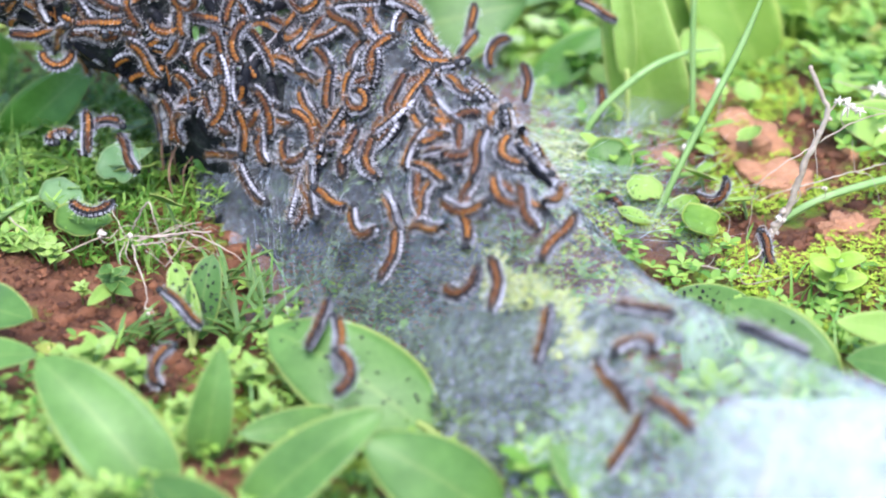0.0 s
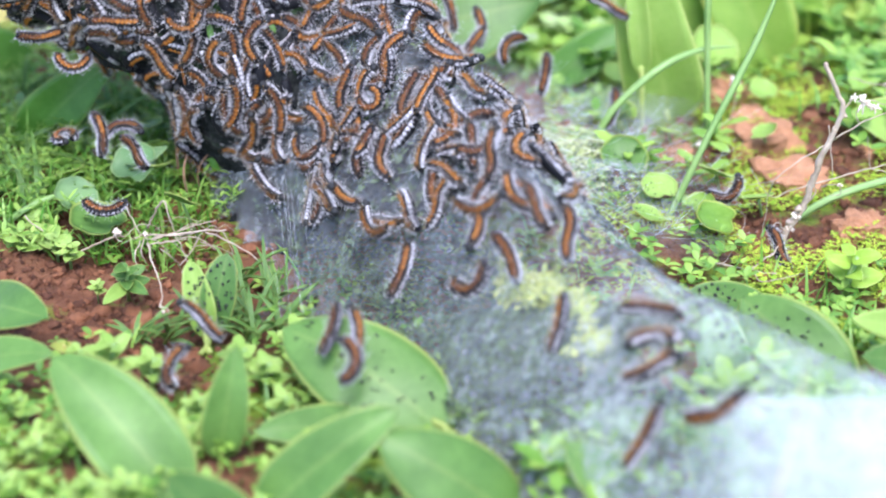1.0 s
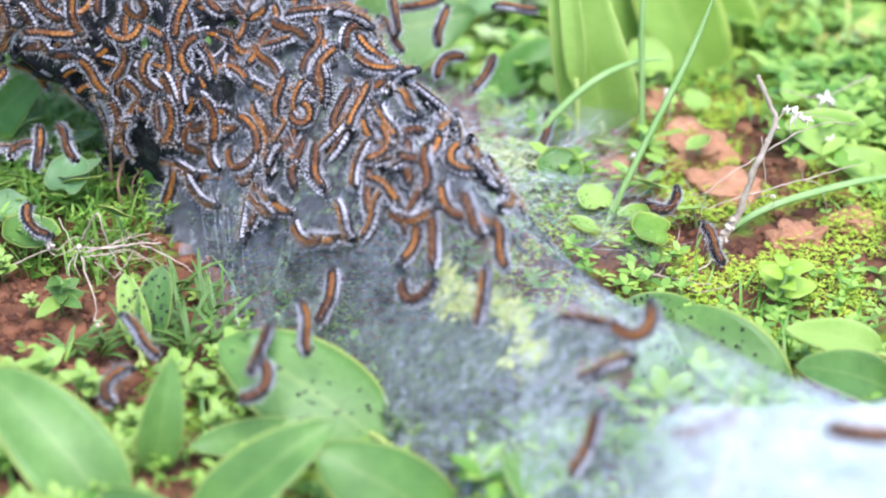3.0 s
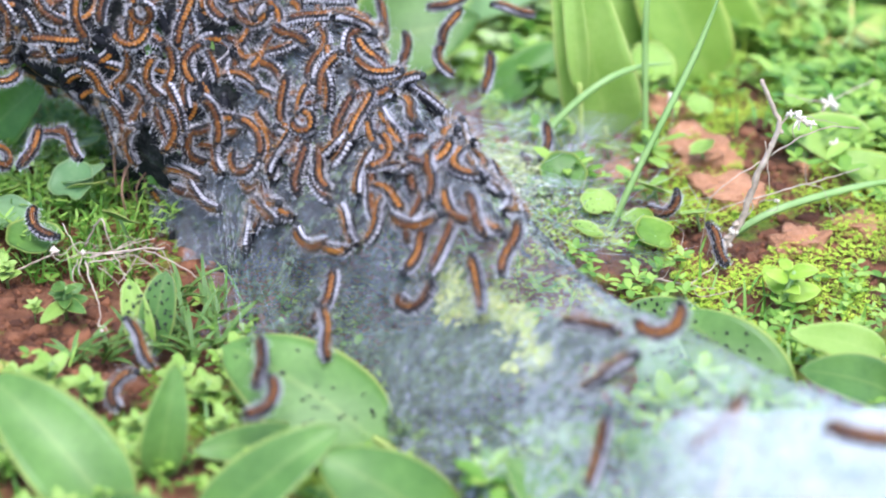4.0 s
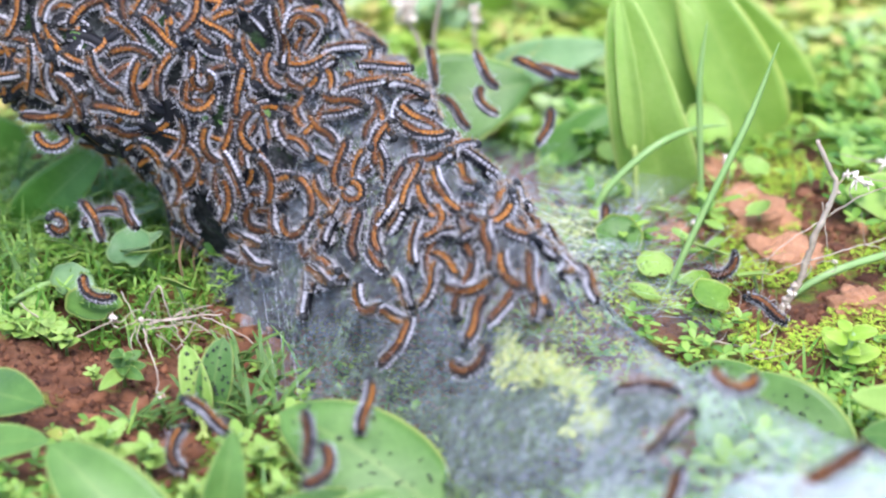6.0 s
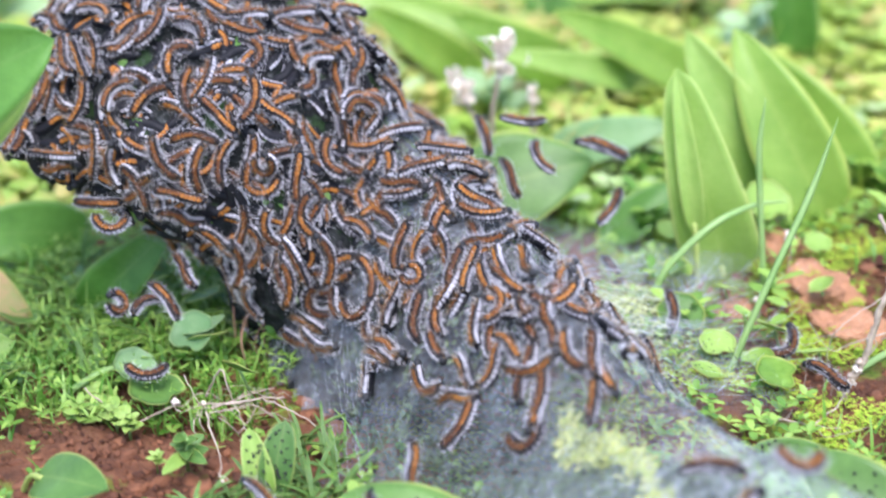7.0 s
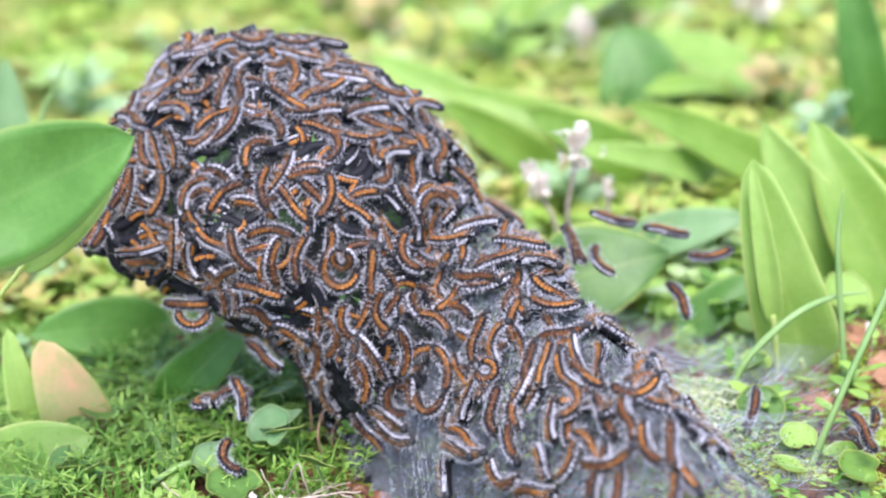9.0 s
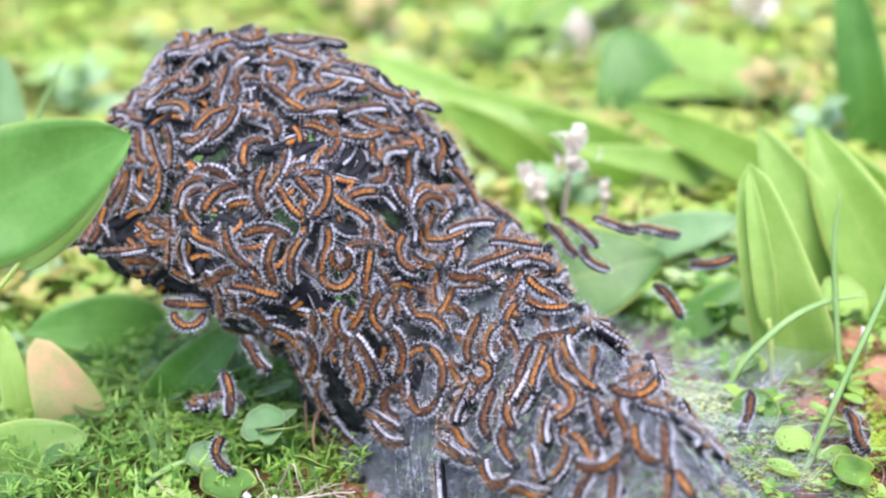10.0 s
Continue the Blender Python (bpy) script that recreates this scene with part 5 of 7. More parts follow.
flakes = leaflets([(x, y) for x, y in pl], r, 0.0016, 0.0050, 0.010, 0.55)
flakes = ([Vector((v[0], v[1], v[2] + max(0.0, tent_height(v[0], v[1]) * 0.97 - 0.017))) for v in flakes[0]], flakes[1])
tagged(part("withered_flakes", flakes, WITHER), "yellowed scraps of withered leaf caught in the web", "leaf scraps", kind="stuff")
def behind(x, y):
    """The ragged stretch of low growth behind the nest."""
    return math.hypot((x + 0.02) / 0.85, (y - 1.20) / 0.68) < 0.98 + 0.3 * noise.noise((x * 4, y * 4, 88))


pl, r = spread(24, 15000, -0.95, 0.80, 0.70, 2.0, lambda x, y, q: behind(x, y) and noise.noise((x * 8, y * 8, 5)) > -0.6)
tagged(part("far_ground_cover", leaflets(pl, r, 0.009, 0.020, 0.014, 0.80), FAR_COVER), "low green plants behind the nest", "plants", kind="stuff")
pl, r = spread(25, 3000, -0.95, 0.80, 0.70, 2.0, lambda x, y, q: behind(x, y) and noise.noise((x * 6, y * 6, 15)) > -0.1)
tagged(part("far_grass", blades(pl, r, 0.02, 0.06, 0.0013), FAR_COVER), "soft green grass behind the nest", "grass", kind="stuff")
pl, r = spread(26, 9000, -0.95, 0.80, 0.74, 2.0, lambda x, y, q: behind(x, y))
tagged(part("far_moss", leaflets(pl, r, 0.014, 0.028, 0.006, 0.8), FAR_MOSS), "yellow-green moss behind the nest", "moss", kind="stuff")


def far_plants():
    """Loose clumps of broad leaves out of focus behind the nest."""
    rnd = random.Random(64)
    for k in range(18):
        x, y = rnd.uniform(-0.55, 0.45), rnd.uniform(0.95, 1.65)
        leaves = []
        for i in range(rnd.choice((3, 4, 5))):
            a, ln = rnd.uniform(0, 6.28), rnd.uniform(0.06, 0.11)
            b = (x + rnd.uniform(-0.01, 0.01), y + rnd.uniform(-0.01, 0.01), 0.002)
            t = (x + math.cos(a) * ln * 0.8, y + math.sin(a) * ln * 0.8, ln * rnd.uniform(0.2, 0.6))
            leaves.append((b, t, ln * rnd.uniform(0.3, 0.45), 0.3, 0.2, rnd.choice((1, 6, 6, 1))))
        leafy_plant("clump of broad light-green leaves behind the nest", *leaves)


far_plants()
for x, y, size, tone in ((0.125, 0.899, 0.045, 7), (0.109, 0.982, 0.050, 5), (-0.068, 1.093, 0.060, 1), (-0.330, 1.000, 0.060, 7), (-0.112, 1.115, 0.050, 2),
                         (0.060, 1.060, 0.045, 5), (0.020, 1.180, 0.050, 5), (0.160, 1.080, 0.050, 2), (-0.160, 1.200, 0.050, 5), (-0.300, 1.160, 0.050, 2),
                         (-0.285, 0.739, 0.040, 7), (-0.250, 0.800, 0.040, 7), (-0.201, 1.262, 0.055, 5), (0.117, 0.963, 0.035, 5), (-0.019, 0.810, 0.040, 7)):
    sprout(x, y, size, int(1000 * y), "low rounded-leaved plant, pale or turning yellow, behind the nest", tone, 6, 0.5)
for s in ((0.070, 1.290, 0.044, 0.026, 0.060, 11), (0.110, 1.340, 0.032, 0.022, 0.050, 12), (0.117, 0.985, 0.016, 0.012, 0.016, 13), (-0.270, 0.762, 0.016, 0.012, 0.010, 14), (0.150, 1.010, 0.020, 0.014, 0.018, 15)):
    red_stone(*s)
dry_flower((0.108, 1.141, 0.004), (0.111, 1.141, 0.040), 0.024)
dry_flower((-0.010, 1.076, 0.004), (-0.010, 1.076, 0.036), 0.014)


def crumbs():
    vs, fs = [], []
    pl, rnd = spread(27, 5200, -0.22, 0.22, 0.40, 0.70, lambda x, y, q: q.random() < 0.08 + 0.9 * bare(x, y))
    for x, y in pl:
        s = 0.0004 + 0.0019 * rnd.random() ** 3
        m = pose(x, y, lift(x, y) + s * 0.2, rnd.uniform(0, 360), rnd.uniform(0, 360), 0)
        j = len(vs)
        vs += [m @ (Vector(c) * s * rnd.uniform(0.4, 1.5)) for c in ((1, 0, 0), (-1, 0, 0), (0, 1, 0), (0, -1, 0), (0, 0, 1), (0, 0, -1))]
        fs += [(j + a, j + b, j + c) for a, b, c in ((0, 2, 4), (2, 1, 4), (1, 3, 4), (3, 0, 4), (2, 0, 5), (1, 2, 5), (3, 1, 5), (0, 3, 5))]
    return tagged(part("soil_crumbs", (vs, fs), CRUMB), "loose red-brown crumbs of soil", "soil", kind="stuff")


crumbs()


def clods():
    """Lumps of soil half sunk in the bare patches."""
    pl, rnd = spread(55, 420, -0.20, 0.19, 0.42, 0.66, lambda x, y, q: q.random() < bare(x, y) - 0.15)
    bm = bmesh.new()
    bmesh.ops.create_icosphere(bm, subdivisions=2, radius=1.0)
    unit, faces = [v.co.copy() for v in bm.verts], [[v.index for v in f.verts] for f in bm.faces]
    bm.free()
    vs, fs = [], []
    for k, (x, y) in enumerate(pl):
        s = 0.0008 + 0.0032 * rnd.random() ** 3
        m, flat = Euler((0, 0, rnd.uniform(0, 6.28))).to_matrix(), rnd.uniform(0.35, 0.65)
        j = len(vs)
        for c in unit:
            q = s * (1 + 0.9 * noise.noise(c * 1.3 + Vector((k * 3.7, 0, 0))) + 0.5 * noise.noise(c * 3.3 + Vector((0, k * 5.1, 0))))
            p = m @ Vector((c.x * 1.25, c.y, c.z * flat)) * q
            vs.append((x + p.x, y + p.y, lift(x, y) + p.z + 0.1 * s))
        fs += [[i + j for i in f] for f in faces]
    return tagged(part("soil_clods", (vs, fs), CRUMB), "rough lumps of red-brown soil", "soil", kind="stuff")


clods()


def droppings():
    """Dark pellets caught in the web and strewn on leaves."""
    rnd = random.Random(33)
    vs, fs = [], []
    spots = []
    while len(spots) < 3200:
        x, y = rnd.uniform(-0.08, 0.10), rnd.uniform(0.38, 0.62)
        z = tent_height(x, y)
        if z > 0.003 and noise.noise((x * 35, y * 35, 50)) > -0.05:
            spots.append(Vector((x, y, z)))
    while len(spots) < 4200:
        x, y = rnd.gauss(0.052, 0.013), rnd.gauss(0.562, 0.018)
        spots.append(Vector((x, y, max(tent_height(x, y), lift(x, y) + 0.004) + rnd.uniform(0.003, 0.009))))
    for at, nor in dotted:
        for k in range(34):
            spots.append(at(rnd.uniform(0.1, 0.9), rnd.uniform(-0.8, 0.8)) + nor * 0.0003)
    for k, p in enumerate(spots):
        s = rnd.uniform(0.0003, 0.0008) if k >= 4200 else rnd.uniform(0.0002, 0.00055) if p.y < 0.53 else rnd.uniform(0.00015, 0.0004)
        j = len(vs)
        m = Euler((rnd.random() * 6, rnd.random() * 6, 0)).to_matrix()
        vs += [p + m @ (Vector(c) * s) for c in ((1.3, 0, 0), (-1.3, 0, 0), (0, 1, 0), (0, -1, 0), (0, 0, 1), (0, 0, -1))]
        fs += [(j + a, j + b, j + c) for a, b, c in ((0, 2, 4), (2, 1, 4), (1, 3, 4), (3, 0, 4), (2, 0, 5), (1, 2, 5), (3, 1, 5), (0, 3, 5))]
    return tagged(part("droppings", (vs, fs), FRASS), "tiny black droppings caught in the silk web", "droppings", kind="stuff")


droppings()


def threads():
    """Single silk threads over the tent and from it to the plants."""
    rnd = random.Random(44)
    vs, fs = [], []

    def strand(pts, w):
        for a, b in zip(pts[:-1], pts[1:]):
            sd = (b - a).cross(Vector(EYE) - a)
            if sd.length == 0:
                continue
            sd = sd.normalized() * w
            j = len(vs)
            vs.extend([a - sd, a + sd, b + sd, b - sd])
            fs.append((j, j + 1, j + 2, j + 3))
    done = 0
    while done < 60:
        x, y = rnd.uniform(-0.10, 0.13), rnd.uniform(0.33, 0.62)
        a = rnd.gauss(-1.0, 0.7)
        ln = rnd.uniform(0.015, 0.06)
        pts = []
        for k in range(7):
            u, v = x + math.cos(a) * ln * k / 6, y + math.sin(a) * ln * k / 6
            z = tent_height(u, v)
            if z < 0.001:
                break
            pts.append(Vector((u, v, z + 0.0006)))
        if len(pts) > 2:
            strand(pts, rnd.uniform(0.000008, 0.00002))
            done += 1
    for k in range(7):   # the taut left wall of the tent
        top, foot = Vector((-0.073, 0.502, 0.040)), Vector((-0.065, 0.468, 0.003))
        off = Vector((rnd.uniform(-0.004, 0.022), rnd.uniform(-0.003, 0.003), 0))
        strand([top + off, top.lerp(foot, 0.5) + off * 0.9, foot + off * rnd.uniform(0.6, 1.3)], rnd.uniform(0.00001, 0.000026))
    for k in range(170):
        p = Vector((rnd.uniform(0.0, 0.07), rnd.uniform(0.52, 0.62), 0))
        p.z = max(tent_height(p.x, p.y), 0.004)
        q = p + Vector((rnd.uniform(0.01, 0.05), rnd.uniform(-0.02, 0.06), 0))
        q.z = rnd.uniform(0.002, 0.02)
        strand([p, p.lerp(q, 0.5) - Vector((0, 0, 0.002)), q], rnd.uniform(0.000018, 0.00004))
    return tagged(part("silk_threads", (vs, fs), THREAD), "fine loose silk threads over the web", "silk", kind="stuff")


threads()


# ---- caterpillars away from the crowd, each with its own way ----
ON_PLANTS = "hairy black and orange caterpillar crawling on plants beside the nest"
ON_TENT = "hairy black and orange caterpillar creeping over the silk tent"
IN_CROWD = "hairy black and orange caterpillar in the crowd on the nest"


def creep(shape, tree, rows):
    """rows: seconds, place, heading."""
    ob = take(shape, ON_PLANTS if tree is None else ON_TENT if tree is tent_tree else IN_CROWD)
    rnd = random.Random(round(rows[0][1][0] * 1e4))
    own, bends = [], []
    if tree is None:
        ob.scale = (0.9, 0.9, 0.9)
    lean = rnd.uniform(-0.7, 0.7)
    for t, place, ahead in rows:
        p = Vector(place)
        if tree is None:
            nor = ((Vector(EYE) - p).normalized() + Vector((0, 0, 0.8))).normalized()
            loc = p - nor * FAT * 0.9
        else:
            loc, nor = on_surface(tree, p)
        own.append((t, stand(loc, nor, Vector(ahead), -0.0022 if tree is tent_tree and loc.y < 0.45 else 0.0003, lean)))
        bends.append((t, pose(0, 0, 0, 0, rnd.uniform(-4, 2), rnd.uniform(-14, 14))))
    crawlers.append((ob, own, bends))


def settle(shape, tree, place, ahead):
    """One of the crowd that creeps up to its place and stays near it."""
    rnd = random.Random(round(place[0] * 1e4 + place[2] * 3e5))
    shape = shape or rnd.choice((0, 13, 14, 14, 15, 15, 1, 2, 5, 6, 7))   # hardly any lies quite straight
    if place[2] > 0.138:
        shape = rnd.choice((1, 2, 3, 4, 5, 6, 10))   # bent ones lie over the crest
    ob = take(shape, ON_TENT if tree is tent_tree else IN_CROWD)
    loc, nor = on_surface(tree, place)
    x = (Vector(ahead) - nor * nor.dot(Vector(ahead))).normalized()
    back = rnd.choice((-1, 1)) * rnd.uniform(0.002, 0.010)
    lean, rise = rnd.uniform(-0.6, 0.6), 0.0012 + rnd.uniform(0, 0.0014)
    own, bends = [], []
    for t, far, turn in ((0.0, 1.0, 0.35), (2.0, 0.8, 0.2), (4.0, 0.5, 0.25), (6.0, 0.2, 0.1), (8.5, 0.0, 0.0), (10.0, -0.1, 0.06)):
        d = Matrix.Rotation(turn * (1 if back > 0 else -1), 3, nor) @ x
        p, n = on_surface(tree, loc - d * back * far)
        own.append((t, stand(p, (nor + n).normalized(), d, rise, lean)))
        bends.append((t, pose(0, 0, 0, 0, rnd.uniform(-4, 2), rnd.uniform(-14, 14) * min(1.0, far + 0.15))))
    crawlers.append((ob, own, bends))


creep(0, tent_tree, [(0.0, (-0.023, 0.469, 0.031), (0.16, 0.50, 0.85)), (1.0, (-0.025, 0.464, 0.027), (0.17, 0.52, 0.84)), (2.5, (-0.027, 0.460, 0.024), (0.17, 0.52, 0.84)), (4.5, (-0.031, 0.464, 0.025), (0.50, 0.47, 0.73)), (5.5, (-0.025, 0.467, 0.029), (0.64, 0.42, 0.64)), (10.0, (-0.025, 0.467, 0.029), (0.64, 0.42, 0.64))])
creep(0, None, [(0.0, (-0.042, 0.431, 0.027), (0.23, 0.97, 0.00)), (1.0, (-0.042, 0.427, 0.027), (0.24, 0.97, 0.00)), (2.5, (-0.044, 0.424, 0.027), (0.24, 0.97, 0.00)), (4.5, (-0.045, 0.417, 0.027), (0.02, 1.00, 0.00)), (5.5, (-0.047, 0.414, 0.027), (-0.03, 1.00, 0.00)), (10.0, (-0.047, 0.414, 0.027), (-0.03, 1.00, 0.00))])
creep(1, None, [(0.0, (-0.038, 0.421, 0.027), (0.13, 0.99, 0.00)), (1.0, (-0.037, 0.425, 0.027), (0.13, 0.99, 0.00)), (2.5, (-0.036, 0.436, 0.027), (0.13, 0.99, 0.00)), (4.5, (-0.028, 0.435, 0.027), (0.15, 0.99, 0.00)), (5.5, (-0.031, 0.429, 0.027), (0.38, 0.93, 0.00)), (7.5, (-0.041, 0.446, 0.027), (0.14, 0.99, 0.00)), (10.0, (-0.041, 0.446, 0.027), (0.14, 0.99, 0.00))])
creep(5, None, [(0.0, (-0.032, 0.407, 0.026), (-0.01, 1.00, 0.00)), (1.0, (-0.035, 0.412, 0.026), (-0.01, 1.00, 0.00)), (2.5, (-0.043, 0.408, 0.026), (0.37, 0.93, 0.00)), (4.5, (-0.042, 0.398, 0.026), (0.45, 0.89, 0.00)), (5.5, (-0.042, 0.398, 0.026), (0.38, 0.92, 0.00)), (10.0, (-0.042, 0.398, 0.026), (0.38, 0.92, 0.00))])
creep(0, tent_tree, [(0.0, (0.012, 0.437, 0.040), (-0.10, 0.52, 0.85)), (1.0, (0.011, 0.447, 0.043), (-0.51, 0.45, 0.74)), (2.5, (0.008, 0.455, 0.046), (-0.50, 0.44, 0.75)), (4.5, (0.012, 0.454, 0.048), (0.34, 0.46, 0.82)), (5.5, (0.015, 0.455, 0.050), (0.50, 0.41, 0.76)), (6.8, (0.005, 0.457, 0.045), (0.19, 0.49, 0.85)), (7.5, (0.003, 0.454, 0.042), (-0.06, 0.50, 0.86)), (10.0, (0.003, 0.454, 0.042), (-0.06, 0.50, 0.86))])
creep(10, tent_tree, [(0.0, (0.001, 0.441, 0.034), (1.00, -0.00, 0.01)), (1.0, (-0.001, 0.443, 0.033), (1.00, 0.00, 0.01)), (2.5, (-0.000, 0.443, 0.034), (0.87, -0.27, -0.42)), (4.5, (-0.000, 0.442, 0.033), (1.00, -0.00, 0.00)), (5.5, (0.000, 0.442, 0.033), (1.00, -0.00, 0.00)), (7.5, (-0.003, 0.446, 0.033), (1.00, -0.01, -0.01)), (10.0, (-0.003, 0.446, 0.033), (1.00, -0.01, -0.01))])
creep(0, tent_tree, [(0.0, (0.026, 0.412, 0.037), (-0.09, 0.55, 0.83)), (1.0, (0.026, 0.415, 0.039), (-0.09, 0.54, 0.83)), (2.5, (0.024, 0.427, 0.041), (-0.09, 0.53, 0.84)), (4.5, (0.020, 0.446, 0.045), (-0.34, 0.49, 0.80)), (5.5, (0.024, 0.458, 0.053), (-0.17, 0.48, 0.86)), (6.8, (0.021, 0.450, 0.048), (-0.07, 0.50, 0.86)), (7.5, (0.022, 0.451, 0.049), (-0.06, 0.50, 0.87)), (10.0, (0.022, 0.451, 0.049), (-0.06, 0.50, 0.87))])
creep(1, tent_tree, [(0.0, (0.031, 0.447, 0.050), (0.63, 0.35, 0.69)), (1.0, (0.030, 0.448, 0.050), (0.16, 0.48, 0.86)), (2.5, (0.028, 0.449, 0.050), (-0.18, 0.50, 0.85)), (4.5, (0.031, 0.448, 0.051), (0.50, 0.40, 0.77)), (5.5, (0.034, 0.454, 0.051), (0.50, 0.40, 0.77)), (6.8, (0.041, 0.504, 0.029), (0.59, 0.35, 0.73)), (7.5, (0.047, 0.539, 0.012), (0.78, 0.25, 0.58)), (10.0, (0.047, 0.539, 0.012), (0.78, 0.25, 0.58))])
creep(10, tent_tree, [(0.0, (0.052, 0.394, 0.047), (-0.98, 0.18, 0.08)), (1.0, (0.053, 0.395, 0.048), (-0.98, 0.18, 0.08)), (2.5, (0.062, 0.392, 0.052), (0.99, -0.06, 0.15)), (4.5, (0.073, 0.391, 0.057), (0.85, 0.15, 0.50)), (5.5, (0.074, 0.393, 0.057), (0.64, 0.32, 0.70)), (10.0, (0.074, 0.393, 0.057), (0.64, 0.32, 0.70))])
creep(2, tent_tree, [(0.0, (0.045, 0.386, 0.037), (-0.77, 0.42, 0.48)), (1.0, (0.050, 0.387, 0.041), (0.93, 0.11, 0.35)), (2.5, (0.055, 0.387, 0.045), (0.96, 0.05, 0.28)), (4.5, (0.055, 0.387, 0.045), (0.76, 0.28, 0.58)), (5.5, (0.056, 0.387, 0.046), (0.70, 0.32, 0.63)), (10.0, (0.056, 0.387, 0.046), (0.70, 0.32, 0.63))])
creep(0, tent_tree, [(0.0, (0.086, 0.381, 0.057), (0.94, -0.00, 0.33)), (1.0, (0.113, 0.453, 0.012), (0.98, -0.17, 0.12)), (2.5, (0.123, 0.451, 0.012), (0.97, -0.19, 0.13)), (4.5, (0.123, 0.452, 0.012), (0.91, 0.01, 0.41)), (5.5, (0.125, 0.454, 0.012), (0.84, 0.11, 0.53)), (10.0, (0.125, 0.454, 0.012), (0.84, 0.11, 0.53))])
creep(0, tent_tree, [(0.0, (0.060, 0.370, 0.039), (-0.86, 0.38, 0.34)), (1.0, (0.066, 0.364, 0.043), (0.99, -0.11, 0.10)), (2.5, (0.077, 0.354, 0.049), (0.96, -0.26, -0.06)), (4.5, (0.084, 0.351, 0.055), (0.75, 0.25, 0.61)), (5.5, (0.092, 0.347, 0.063), (0.92, 0.03, 0.40)), (10.0, (0.092, 0.347, 0.063), (0.92, 0.03, 0.40))])
creep(0, tent_tree, [(0.0, (0.112, 0.318, 0.072), (0.93, -0.37, -0.05)), (2.5, (0.111, 0.319, 0.072), (0.93, -0.37, -0.05)), (4.5, (0.108, 0.322, 0.072), (0.82, -0.49, -0.28)), (5.5, (0.112, 0.323, 0.073), (0.93, -0.37, -0.06)), (10.0, (0.112, 0.323, 0.073), (0.93, -0.37, -0.06))])
creep(0, tent_tree, [(0.0, (0.048, 0.372, 0.027), (0.64, 0.41, 0.65)), (1.0, (0.048, 0.372, 0.028), (0.64, 0.41, 0.65)), (2.5, (0.050, 0.372, 0.029), (0.64, 0.40, 0.65)), (4.5, (0.053, 0.369, 0.031), (0.10, 0.59, 0.80)), (5.5, (0.055, 0.371, 0.034), (0.65, 0.39, 0.66)), (10.0, (0.055, 0.371, 0.034), (0.65, 0.39, 0.66))])
creep(0, tent_tree, [(0.0, (0.054, 0.403, 0.052), (-0.86, 0.35, 0.37)), (1.0, (0.052, 0.404, 0.051), (-0.86, 0.34, 0.37)), (2.5, (0.052, 0.403, 0.051), (-0.86, 0.34, 0.37)), (4.5, (0.051, 0.404, 0.051), (-0.86, 0.34, 0.38)), (5.5, (0.052, 0.405, 0.051), (-0.86, 0.34, 0.38)), (10.0, (0.052, 0.405, 0.051), (-0.86, 0.34, 0.38))])
creep(1, tent_tree, [(0.0, (-0.010, 0.470, 0.042), (-0.87, 0.23, 0.44)), (1.0, (-0.032, 0.486, 0.035), (-0.87, 0.20, 0.46)), (2.5, (-0.033, 0.485, 0.035), (-0.87, 0.20, 0.46)), (4.5, (-0.028, 0.479, 0.034), (-0.86, 0.21, 0.46)), (5.5, (-0.027, 0.478, 0.034), (-0.77, 0.28, 0.58)), (6.8, (-0.026, 0.478, 0.035), (-0.86, 0.22, 0.47)), (10.0, (-0.026, 0.478, 0.035), (-0.86, 0.22, 0.47))])
creep(5, None, [(0.0, (-0.133, 0.518, 0.017), (1.00, 0.02, 0.00)), (1.0, (-0.134, 0.518, 0.017), (1.00, 0.01, 0.00)), (2.5, (-0.137, 0.518, 0.017), (0.62, -0.78, 0.00)), (4.5, (-0.137, 0.521, 0.017), (0.57, -0.82, 0.00)), (5.5, (-0.138, 0.520, 0.017), (0.52, -0.85, 0.00)), (6.8, (-0.140, 0.521, 0.017), (1.00, -0.03, 0.00)), (7.5, (-0.143, 0.528, 0.017), (1.00, -0.03, 0.00)), (8.5, (-0.143, 0.531, 0.017), (0.36, -0.93, 0.00)), (10.0, (-0.144, 0.533, 0.017), (0.36, -0.93, 0.00))])
creep(1, None, [(0.0, (-0.090, 0.447, 0.022), (-0.52, 0.85, 0.00)), (1.0, (-0.087, 0.439, 0.022), (-0.52, 0.85, 0.00)), (2.5, (-0.086, 0.437, 0.022), (-0.52, 0.85, 0.00)), (4.5, (-0.088, 0.436, 0.022), (-0.24, 0.97, 0.00)), (5.5, (-0.083, 0.434, 0.022), (-0.57, 0.82, 0.00)), (6.8, (-0.085, 0.433, 0.022), (-0.52, 0.86, 0.00)), (10.0, (-0.085, 0.433, 0.022), (-0.52, 0.86, 0.00))])
creep(6, None, [(0.0, (-0.095, 0.429, 0.012), (0.16, 0.99, 0.00)), (1.0, (-0.095, 0.427, 0.012), (0.17, 0.99, 0.00)), (2.5, (-0.094, 0.426, 0.012), (0.17, 0.99, 0.00)), (4.5, (-0.093, 0.427, 0.012), (0.17, 0.98, 0.00)), (5.5, (-0.093, 0.429, 0.012), (-0.00, 1.00, 0.00)), (10.0, (-0.093, 0.429, 0.012), (-0.00, 1.00, 0.00))])
